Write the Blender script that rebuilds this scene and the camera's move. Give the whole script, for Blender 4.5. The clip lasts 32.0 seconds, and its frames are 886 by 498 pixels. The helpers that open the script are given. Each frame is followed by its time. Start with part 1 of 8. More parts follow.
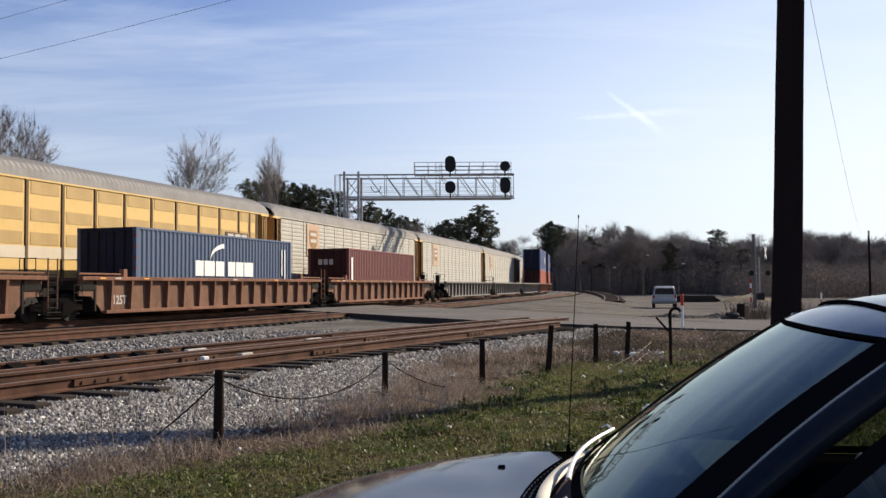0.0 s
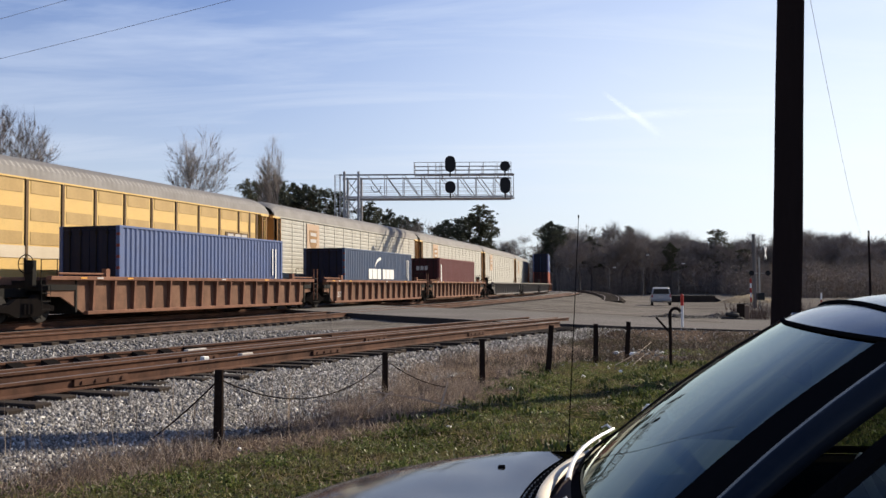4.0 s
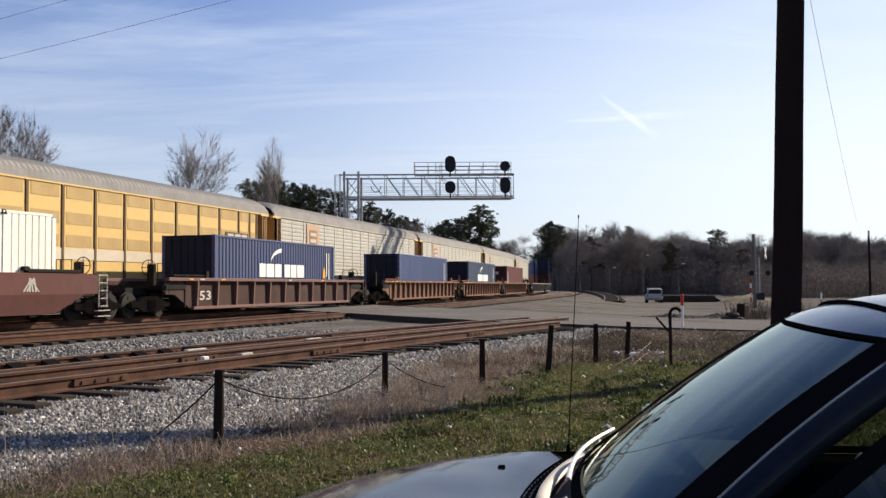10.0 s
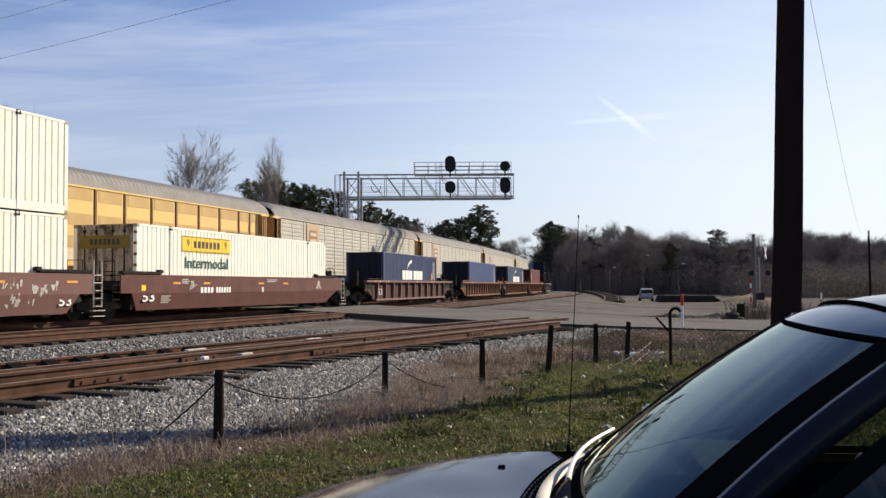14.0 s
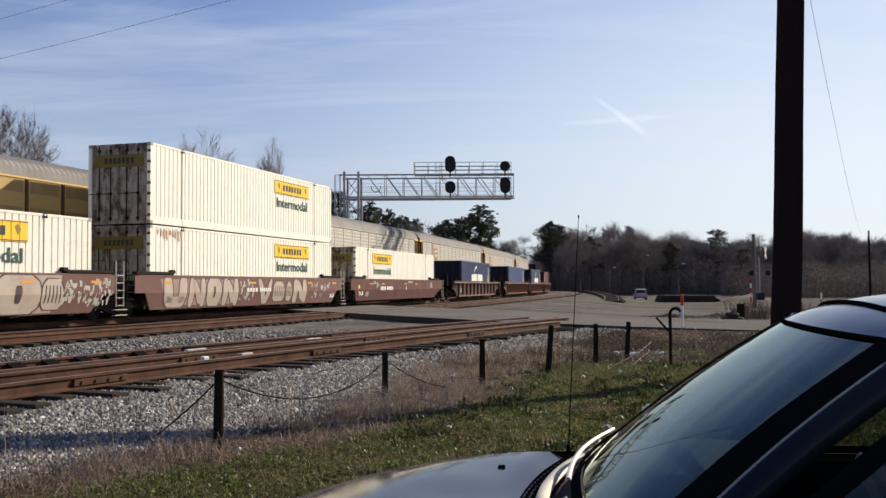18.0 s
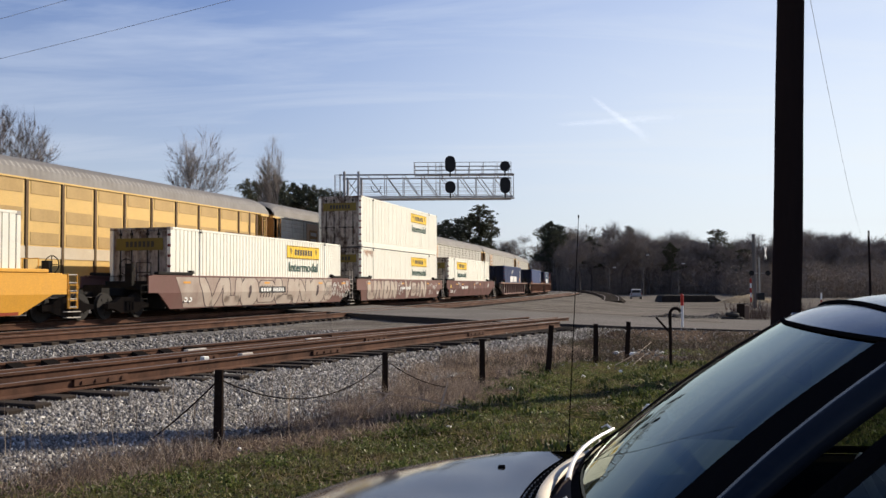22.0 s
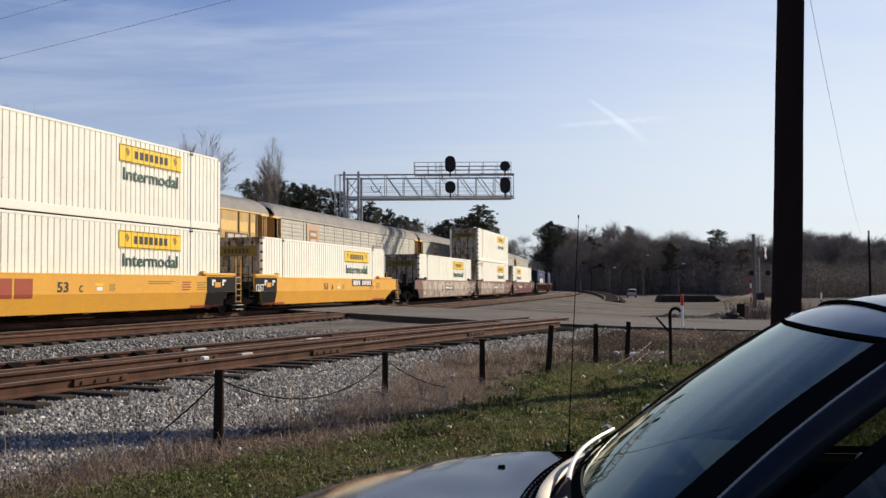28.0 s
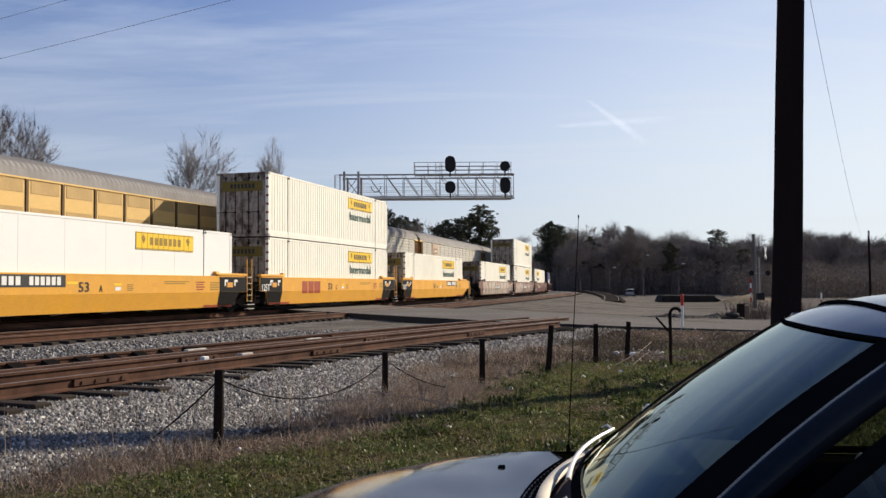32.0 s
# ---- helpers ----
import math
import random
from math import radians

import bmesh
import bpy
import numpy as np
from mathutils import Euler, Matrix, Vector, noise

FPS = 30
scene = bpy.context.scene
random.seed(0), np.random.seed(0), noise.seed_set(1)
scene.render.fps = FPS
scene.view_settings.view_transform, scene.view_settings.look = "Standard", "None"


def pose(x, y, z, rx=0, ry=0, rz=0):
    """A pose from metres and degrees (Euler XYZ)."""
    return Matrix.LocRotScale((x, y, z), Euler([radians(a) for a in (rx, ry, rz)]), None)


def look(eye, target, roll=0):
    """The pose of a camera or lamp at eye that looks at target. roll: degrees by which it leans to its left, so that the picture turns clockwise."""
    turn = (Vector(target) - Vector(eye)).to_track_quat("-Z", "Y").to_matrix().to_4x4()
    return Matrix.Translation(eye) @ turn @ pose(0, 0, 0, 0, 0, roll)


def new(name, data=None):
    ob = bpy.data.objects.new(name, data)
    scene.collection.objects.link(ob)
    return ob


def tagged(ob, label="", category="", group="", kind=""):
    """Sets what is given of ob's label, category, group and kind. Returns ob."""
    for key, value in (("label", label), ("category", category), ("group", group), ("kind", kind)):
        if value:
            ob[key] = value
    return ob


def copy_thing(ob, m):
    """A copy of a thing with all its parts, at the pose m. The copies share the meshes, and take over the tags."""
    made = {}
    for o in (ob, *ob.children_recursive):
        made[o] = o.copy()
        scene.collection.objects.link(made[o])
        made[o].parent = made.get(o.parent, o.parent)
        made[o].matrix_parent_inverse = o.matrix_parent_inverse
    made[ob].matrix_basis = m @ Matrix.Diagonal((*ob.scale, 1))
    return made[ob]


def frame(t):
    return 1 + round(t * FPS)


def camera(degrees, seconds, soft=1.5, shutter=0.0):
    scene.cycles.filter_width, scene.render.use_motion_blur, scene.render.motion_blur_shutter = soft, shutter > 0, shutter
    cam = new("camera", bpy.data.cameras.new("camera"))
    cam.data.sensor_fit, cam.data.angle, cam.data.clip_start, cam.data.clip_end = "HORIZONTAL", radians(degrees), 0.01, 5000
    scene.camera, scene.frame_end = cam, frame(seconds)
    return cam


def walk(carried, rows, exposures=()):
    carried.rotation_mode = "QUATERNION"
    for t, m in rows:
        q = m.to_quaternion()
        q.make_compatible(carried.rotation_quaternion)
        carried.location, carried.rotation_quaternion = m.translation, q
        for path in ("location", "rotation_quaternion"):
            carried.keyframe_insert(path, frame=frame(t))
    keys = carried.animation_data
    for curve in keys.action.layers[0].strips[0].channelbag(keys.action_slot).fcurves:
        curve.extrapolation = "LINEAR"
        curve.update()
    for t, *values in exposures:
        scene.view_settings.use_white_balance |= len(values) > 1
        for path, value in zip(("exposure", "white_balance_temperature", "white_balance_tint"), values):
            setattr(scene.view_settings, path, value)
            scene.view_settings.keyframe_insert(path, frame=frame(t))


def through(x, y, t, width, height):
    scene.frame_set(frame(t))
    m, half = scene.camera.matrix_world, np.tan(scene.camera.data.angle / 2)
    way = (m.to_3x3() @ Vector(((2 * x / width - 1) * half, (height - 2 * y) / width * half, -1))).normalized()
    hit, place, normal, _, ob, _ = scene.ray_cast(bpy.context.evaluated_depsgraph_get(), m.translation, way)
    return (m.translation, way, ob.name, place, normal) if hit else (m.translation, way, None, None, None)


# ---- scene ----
# A tripod camera beside a parked car looks along a freight line; plan in metres, ground at the camera z = 0.
EYE = 1.55
RAIL = 0.53          # top of rail
CLIP = 32.0
cam = camera(51.02, CLIP, soft=1.5)
AIM = look((0, 0, EYE), (0, 100, EYE + 100 * math.tan(0.0406)), -0.354)
walk(cam, [(0.0, AIM), (CLIP, AIM)], exposures=[(0.0, 0.68), (9.0, 0.70), (13.0, 0.66), (16.5, 0.49), (19.0, 0.49), (23.0, 0.52), (28.0, 0.44), (CLIP, 0.43)])

# ---- light ----
SUN_AZ = math.atan2(0.773, 0.634)      # clockwise from +y
SUN_EL = radians(29)
world = bpy.data.worlds.new("sky")
scene.world = world
world.use_nodes = True
wn, wl = world.node_tree.nodes, world.node_tree.links
wn.clear()
w_out = wn.new("ShaderNodeOutputWorld")
w_bg = wn.new("ShaderNodeBackground")
w_sky = wn.new("ShaderNodeTexSky")
w_sky.sky_type = "NISHITA"
w_sky.sun_disc = False
w_sky.sun_elevation = SUN_EL
w_sky.sun_rotation = SUN_AZ
w_sky.air_density, w_sky.dust_density, w_sky.ozone_density = 1.0, 0.25, 3.0
w_tc = wn.new("ShaderNodeTexCoord")
# thin cirrus: streaks drawn out along one bearing, thicker toward the horizon
w_sep = wn.new("ShaderNodeSeparateXYZ")
wl.new(w_tc.outputs["Generated"], w_sep.inputs[0])
w_den = wn.new("ShaderNodeMath"); w_den.operation = "ADD"; w_den.inputs[1].default_value = 0.12
wl.new(w_sep.outputs["Z"], w_den.inputs[0])
w_dx = wn.new("ShaderNodeMath"); w_dx.operation = "DIVIDE"
w_dy = wn.new("ShaderNodeMath"); w_dy.operation = "DIVIDE"
wl.new(w_sep.outputs["X"], w_dx.inputs[0]); wl.new(w_den.outputs[0], w_dx.inputs[1])
wl.new(w_sep.outputs["Y"], w_dy.inputs[0]); wl.new(w_den.outputs[0], w_dy.inputs[1])
w_com = wn.new("ShaderNodeCombineXYZ")
wl.new(w_dx.outputs[0], w_com.inputs[0]); wl.new(w_dy.outputs[0], w_com.inputs[1])
w_map = wn.new("ShaderNodeMapping")
w_map.inputs["Rotation"].default_value = (0, 0, radians(-12))
w_map.inputs["Scale"].default_value = (0.6, 2.1, 1)
wl.new(w_com.outputs[0], w_map.inputs[0])
w_n = wn.new("ShaderNodeTexNoise")
w_n.inputs["Scale"].default_value, w_n.inputs["Detail"].default_value, w_n.inputs["Roughness"].default_value = 1.1, 6, 0.6
w_n.inputs["Distortion"].default_value = 0.7
wl.new(w_map.outputs[0], w_n.inputs["Vector"])
w_r = wn.new("ShaderNodeValToRGB")
w_r.color_ramp.elements[0].position, w_r.color_ramp.elements[1].position = 0.45, 0.68
wl.new(w_n.outputs["Fac"], w_r.inputs[0])
w_amt = wn.new("ShaderNodeMath"); w_amt.operation = "MULTIPLY"; w_amt.inputs[1].default_value = 0.56
wl.new(w_r.outputs[0], w_amt.inputs[0])
w_mix = wn.new("ShaderNodeMixRGB")
w_mix.inputs[2].default_value = (5.4, 6.5, 8.9, 1)
w_hue = wn.new("ShaderNodeMixRGB"); w_hue.blend_type = "MULTIPLY"
w_hue.inputs[0].default_value = 1.0
w_hue.inputs[2].default_value = (0.77, 0.86, 1.17, 1)
wl.new(w_sky.outputs[0], w_hue.inputs[1])
wl.new(w_amt.outputs[0], w_mix.inputs[0]); wl.new(w_hue.outputs[0], w_mix.inputs[1])
# pale veil of thin high cloud near the horizon
w_veil = wn.new("ShaderNodeMapRange")
w_veil.inputs["From Min"].default_value, w_veil.inputs["From Max"].default_value = 0.0, 0.335
w_veil.inputs["To Min"].default_value, w_veil.inputs["To Max"].default_value = 0.80, 0.0
wl.new(w_sep.outputs["Z"], w_veil.inputs["Value"])
w_pale = wn.new("ShaderNodeMixRGB")
w_pale.inputs[2].default_value = (6.9, 7.25, 7.5, 1)
wl.new(w_veil.outputs["Result"], w_pale.inputs[0]); wl.new(w_mix.outputs[0], w_pale.inputs[1])
# thin cloud brightens toward the sun
w_dot = wn.new("ShaderNodeVectorMath"); w_dot.operation = "DOT_PRODUCT"
w_dot.inputs[1].default_value = (math.sin(SUN_AZ) * math.cos(SUN_EL), math.cos(SUN_AZ) * math.cos(SUN_EL), math.sin(SUN_EL))
wl.new(w_tc.outputs["Generated"], w_dot.inputs[0])
w_glow = wn.new("ShaderNodeMapRange")
w_glow.interpolation_type = "SMOOTHSTEP"
w_glow.inputs["From Min"].default_value, w_glow.inputs["From Max"].default_value = 0.42, 1.0
w_glow.inputs["To Min"].default_value, w_glow.inputs["To Max"].default_value = 0.0, 0.8
wl.new(w_dot.outputs["Value"], w_glow.inputs["Value"])
w_near = wn.new("ShaderNodeMixRGB")
w_near.inputs[2].default_value = (10.1, 10.7, 10.9, 1)
# and thins out with height
w_low = wn.new("ShaderNodeMapRange")
w_low.inputs["From Min"].default_value, w_low.inputs["From Max"].default_value = 0.12, 0.55
w_low.inputs["To Min"].default_value, w_low.inputs["To Max"].default_value = 1.0, 0.0
wl.new(w_sep.outputs["Z"], w_low.inputs["Value"])
w_part = wn.new("ShaderNodeMath"); w_part.operation = "MULTIPLY"
wl.new(w_glow.outputs["Result"], w_part.inputs[0]); wl.new(w_low.outputs["Result"], w_part.inputs[1])
wl.new(w_part.outputs[0], w_near.inputs[0]); wl.new(w_pale.outputs[0], w_near.inputs[1])
wl.new(w_near.outputs[0], w_bg.inputs[0])
w_bg.inputs[1].default_value = 0.068
wl.new(w_bg.outputs[0], w_out.inputs[0])

sun = new("sun", bpy.data.lights.new("sun", "SUN"))
sun.data.energy, sun.data.angle, sun.data.color = 5.0, radians(0.53), (1.0, 0.885, 0.71)
to_sun = Vector((math.sin(SUN_AZ) * math.cos(SUN_EL), math.cos(SUN_AZ) * math.cos(SUN_EL), math.sin(SUN_EL)))
sun.matrix_world = look(to_sun * 400, (0, 0, 0))


# ---- materials ----
def nodes_of(name):
    m = bpy.data.materials.new(name)
    m.use_nodes = True
    nt = m.node_tree
    return m, nt.nodes, nt.links, nt.nodes["Principled BSDF"]


def ramp(n, l, src, stops):
    r = n.new("ShaderNodeValToRGB")
    e = r.color_ramp.elements
    while len(e) < len(stops):
        e.new(0.5)
    for i, (p, c) in enumerate(stops):
        e[i].position, e[i].color = p, (*c, 1)
    l.new(src, r.inputs[0])
    return r.outputs[0]


def noise_tex(n, l, scale, detail=4, rough=0.6, stretch=(1, 1, 1), coord="Object"):
    tc = n.new("ShaderNodeTexCoord")
    mp = n.new("ShaderNodeMapping")
    mp.inputs["Scale"].default_value = stretch
    l.new(tc.outputs[coord], mp.inputs[0])
    t = n.new("ShaderNodeTexNoise")
    t.inputs["Scale"].default_value, t.inputs["Detail"].default_value, t.inputs["Roughness"].default_value = scale, detail, rough
    l.new(mp.outputs[0], t.inputs["Vector"])
    return t.outputs["Fac"]


def mixed(n, l, fac, a, b, how="MIX"):
    m = n.new("ShaderNodeMixRGB")
    m.blend_type = how
    for i, v in enumerate((fac, a, b)):
        if isinstance(v, (int, float)):
            m.inputs[i].default_value = v
        elif isinstance(v, tuple):
            m.inputs[i].default_value = (*v, 1)
        else:
            l.new(v, m.inputs[i])
    return m.outputs[0]


def bumped(n, l, b, src, strength, dist=0.02):
    bu = n.new("ShaderNodeBump")
    bu.inputs["Strength"].default_value, bu.inputs["Distance"].default_value = strength, dist
    l.new(src, bu.inputs["Height"])
    l.new(bu.outputs[0], b.inputs["Normal"])


def tone(c, k):
    return tuple(min(1.0, v * k) for v in c)


def paint(name, color, dirt=(0.10, 0.075, 0.055), amount=0.35, rough=0.55, streak=2.2, metal=0.0, scale=1.3, spec=0.3):
    """Weathered paint: broad grime, run-down streaks, fine mottle."""
    m, n, l, b = nodes_of(name)
    broad = noise_tex(n, l, scale, 5, 0.65)
    runs = noise_tex(n, l, streak, 5, 0.7, (1.6, 1.6, 0.22))
    fine = noise_tex(n, l, 28, 3, 0.6)
    c = mixed(n, l, ramp(n, l, fine, [(0.3, (0, 0, 0)), (0.75, (1, 1, 1))]), tone(color, 0.86), tone(color, 1.1))
    f1 = ramp(n, l, broad, [(0.42, (0, 0, 0)), (0.75, (amount,) * 3)])
    c = mixed(n, l, f1, c, dirt)
    f2 = ramp(n, l, runs, [(0.5, (0, 0, 0)), (0.8, (amount * 0.8,) * 3)])
    c = mixed(n, l, f2, c, tone(dirt, 1.3))
    l.new(c, b.inputs["Base Color"])
    l.new(ramp(n, l, broad, [(0.3, (rough,) * 3), (0.8, (min(1, rough + 0.25),) * 3)]), b.inputs["Roughness"])
    b.inputs["Metallic"].default_value = metal
    b.inputs["Specular IOR Level"].default_value = spec
    bumped(n, l, b, fine, 0.12, 0.004)
    return m


def speck_paint(name, color, dirt, amount, rough):
    """Ribbed white side: soft grime, run-down streaks, chips and small rust spots."""
    m = paint(name, color, dirt, amount, rough)
    n, l = m.node_tree.nodes, m.node_tree.links
    b = n["Principled BSDF"]
    base = b.inputs["Base Color"].links[0].from_socket
    spots = noise_tex(n, l, 3.2, 6, 0.8)
    c = mixed(n, l, ramp(n, l, spots, [(0.655, (0, 0, 0)), (0.70, (0.75,) * 3)]), base, (0.30, 0.20, 0.14))
    scuff = noise_tex(n, l, 1.1, 5, 0.75, (1, 1, 2.2))
    c = mixed(n, l, ramp(n, l, scuff, [(0.6, (0, 0, 0)), (0.72, (0.3,) * 3)]), c, (0.52, 0.47, 0.42))
    l.new(c, b.inputs["Base Color"])
    return m


def plain(name, color, rough=0.6, metal=0.0, vary=0.2, scale=14, bump=0.15, spec=0.3):
    m, n, l, b = nodes_of(name)
    f = noise_tex(n, l, scale, 5, 0.65)
    big = noise_tex(n, l, scale * 0.12, 3, 0.6)
    c = mixed(n, l, f, tone(color, 1 - vary), tone(color, 1 + vary))
    c = mixed(n, l, big, c, tone(color, 1 - vary * 0.7))
    l.new(c, b.inputs["Base Color"])
    b.inputs["Roughness"].default_value, b.inputs["Metallic"].default_value = rough, metal
    b.inputs["Specular IOR Level"].default_value = spec
    bumped(n, l, b, f, bump, 0.01)
    return m


def matte(name, color, vary=0.35, scale=9, stretch=(1, 1, 0.15)):
    """Dull dark surface with no sheen: creosoted wood, rust, rubber."""
    m, n, l, b = nodes_of(name)
    n.remove(b)
    d = n.new("ShaderNodeBsdfDiffuse")
    d.inputs["Roughness"].default_value = 1.0
    f = noise_tex(n, l, scale, 5, 0.7, stretch)
    big = noise_tex(n, l, 1.1, 4, 0.6)
    c = mixed(n, l, f, tone(color, 1 - vary), tone(color, 1 + vary))
    c = mixed(n, l, big, c, tone(color, 1 - vary * 0.6))
    l.new(c, d.inputs[0])
    bu = n.new("ShaderNodeBump")
    bu.inputs["Strength"].default_value, bu.inputs["Distance"].default_value = 0.5, 0.02
    l.new(f, bu.inputs["Height"]); l.new(bu.outputs[0], d.inputs["Normal"])
    l.new(d.outputs[0], n["Material Output"].inputs[0])
    return m


def speckled(name, stops, scale, bump, dist, broad=(0.0, 0.35), tint=(0.12, 0.1, 0.08), bscale=0.25, rough=0.95):
    """Gravel, soil and turf seen as a sheet: coloured cells and grains with broad patches."""
    m, n, l, b = nodes_of(name)
    tc = n.new("ShaderNodeTexCoord")
    v = n.new("ShaderNodeTexVoronoi")
    v.inputs["Scale"].default_value = scale
    l.new(tc.outputs["Object"], v.inputs["Vector"])
    sep = n.new("ShaderNodeSeparateColor")
    l.new(v.outputs["Color"], sep.inputs[0])
    c = ramp(n, l, sep.outputs[0], stops)
    f = noise_tex(n, l, bscale, 6, 0.7)
    c = mixed(n, l, ramp(n, l, f, [(0.4, (broad[0],) * 3), (0.65, (broad[1],) * 3)]), c, tint)
    l.new(c, b.inputs["Base Color"])
    b.inputs["Roughness"].default_value = rough
    b.inputs["Specular IOR Level"].default_value = 0.0
    bumped(n, l, b, v.outputs["Distance"], bump, dist)
    return m


M_ROAD = speckled("asphalt_old", [(0.0, (0.13, 0.12, 0.112)), (0.6, (0.165, 0.153, 0.142)), (1.0, (0.215, 0.2, 0.187))], 40, 0.2, 0.008, (0.0, 0.55), (0.10, 0.092, 0.083), 0.12)
# slab sides near-black: their shadow is put into the colour; old tyres share it
M_ROADEDGE = plain("asphalt_edge", (0.035, 0.031, 0.028), 0.95)


def stone_mat():
    m, n, l, b = nodes_of("ballast_stone")
    g = n.new("ShaderNodeNewGeometry")
    c = ramp(n, l, g.outputs["Random Per Island"], [(0.0, (0.03, 0.027, 0.025)), (0.4, (0.115, 0.105, 0.098)), (0.72, (0.27, 0.25, 0.232)), (0.92, (0.5, 0.475, 0.445)), (1.0, (0.75, 0.73, 0.69))])
    f = noise_tex(n, l, 30, 3)
    c = mixed(n, l, 0.35, c, mixed(n, l, f, (0.04, 0.035, 0.032), (0.3, 0.285, 0.27)))
    l.new(c, b.inputs["Base Color"])
    b.inputs["Roughness"].default_value = 0.9
    b.inputs["Specular IOR Level"].default_value = 0.3
    return m


def leaf_mat(name, stops, straw, amount, through):
    """Thin blades that let light through, with patches of dead growth."""
    m, n, l, b = nodes_of(name)
    n.remove(b)
    g = n.new("ShaderNodeNewGeometry")
    c = ramp(n, l, g.outputs["Random Per Island"], stops)
    f = noise_tex(n, l, 1.1, 6, 0.75)
    c = mixed(n, l, ramp(n, l, f, [(0.44, (0, 0, 0)), (0.68, (amount,) * 3)]), c, straw)
    d = n.new("ShaderNodeBsdfDiffuse"); t = n.new("ShaderNodeBsdfTranslucent")
    mx = n.new("ShaderNodeMixShader")
    mx.inputs[0].default_value = through
    l.new(c, d.inputs[0]); l.new(c, t.inputs[0])
    l.new(d.outputs[0], mx.inputs[1]); l.new(t.outputs[0], mx.inputs[2])
    gl = n.new("ShaderNodeBsdfGlossy")
    gl.inputs["Roughness"].default_value = 0.42
    sh = n.new("ShaderNodeMixShader")
    sh.inputs[0].default_value = 0.02
    l.new(mx.outputs[0], sh.inputs[1]); l.new(gl.outputs[0], sh.inputs[2])
    l.new(sh.outputs[0], n["Material Output"].inputs[0])
    return m


def island_mat(name, stops, rough=0.8, trans=0.0):
    m, n, l, b = nodes_of(name)
    g = n.new("ShaderNodeNewGeometry")
    c = ramp(n, l, g.outputs["Random Per Island"], stops)
    f = noise_tex(n, l, 3, 3)
    c = mixed(n, l, 0.3, c, mixed(n, l, f, tone(stops[0][1], 0.8), stops[-1][1]))
    l.new(c, b.inputs["Base Color"])
    b.inputs["Roughness"].default_value = rough
    b.inputs["Specular IOR Level"].default_value = 0.15
    return m


M_STONE = stone_mat()
M_RAIL = paint("rusty_rail", (0.105, 0.05, 0.031), (0.026, 0.015, 0.012), 0.9, 0.85, 3.0, spec=0.15)
M_RAILTOP = plain("rail_head", (0.14, 0.095, 0.07), 0.5, 0.2, 0.35)
M_WORN = paint("worn_pale_steel", (0.5, 0.46, 0.41), (0.16, 0.09, 0.06), 0.6, 0.6)
M_TIE = paint("creosoted_tie", (0.035, 0.027, 0.022), (0.06, 0.048, 0.04), 0.45, 0.9, spec=0.08)
M_BROWN = paint("brown_car_paint", (0.215, 0.103, 0.065), (0.07, 0.038, 0.028), 0.75, 0.8, spec=0.15)
M_DARKBROWN = paint("dark_brown_paint", (0.07, 0.038, 0.031), (0.035, 0.024, 0.02), 0.6, 0.8, spec=0.15)
M_TAN = paint("dusty_tan_paint", (0.185, 0.098, 0.062), (0.06, 0.037, 0.028), 0.7, 0.8, spec=0.15)
M_MAROON = paint("maroon_car_paint", (0.115, 0.042, 0.035), (0.06, 0.035, 0.03), 0.55, 0.65, spec=0.2)
M_GRAFCAR = paint("faded_maroon_paint", (0.15, 0.068, 0.056), (0.14, 0.09, 0.07), 0.45, 0.65)
M_YELLOW = paint("yellow_car_paint", (0.70, 0.34, 0.035), (0.42, 0.22, 0.06), 0.22, 0.45)
M_GREYCAR = paint("grey_car_paint", (0.135, 0.122, 0.112), (0.12, 0.09, 0.07), 0.45, 0.7)
M_BLACK = paint("black_steel", (0.014, 0.013, 0.012), (0.05, 0.038, 0.03), 0.4, 0.75, spec=0.1)
M_WHEEL = plain("wheel_steel", (0.022, 0.019, 0.017), 0.7, 0.0, spec=0.15)
M_TRUCK = matte("grimy_bogie", (0.027, 0.022, 0.019))
M_WHITE = speck_paint("white_container", (0.82, 0.795, 0.69), (0.50, 0.42, 0.34), 0.16, 0.5)
M_WHITESM = paint("white_smooth_container", (0.82, 0.81, 0.77), (0.6, 0.55, 0.48), 0.10, 0.45)
M_STEELBLUE = paint("steel_blue_container", (0.052, 0.083, 0.15), (0.10, 0.10, 0.12), 0.3, 0.5)
# darkened copies for container door ends: the end's shade is put into the colour
M_SHADENAVY = paint("shaded_navy_end", (0.012, 0.016, 0.034), (0.04, 0.03, 0.03), 0.4, 0.6, spec=0.15)
M_SHADERED = paint("shaded_red_end", (0.05, 0.014, 0.014), (0.04, 0.03, 0.03), 0.4, 0.6, spec=0.15)
M_BLUE = paint("blue_container", (0.078, 0.115, 0.245), (0.10, 0.10, 0.12), 0.25, 0.5)
M_NAVY = paint("navy_container", (0.04, 0.062, 0.15), (0.10, 0.09, 0.10), 0.25, 0.5)
M_RED = paint("oxide_red_container", (0.17, 0.045, 0.042), (0.12, 0.07, 0.06), 0.3, 0.55)
M_ORANGE = paint("orange_container", (0.44, 0.11, 0.06), (0.3, 0.15, 0.1), 0.3, 0.55)
M_DOORGREY = paint("worn_door_grey", (0.36, 0.33, 0.29), (0.16, 0.09, 0.06), 0.7, 0.6, 1.6)


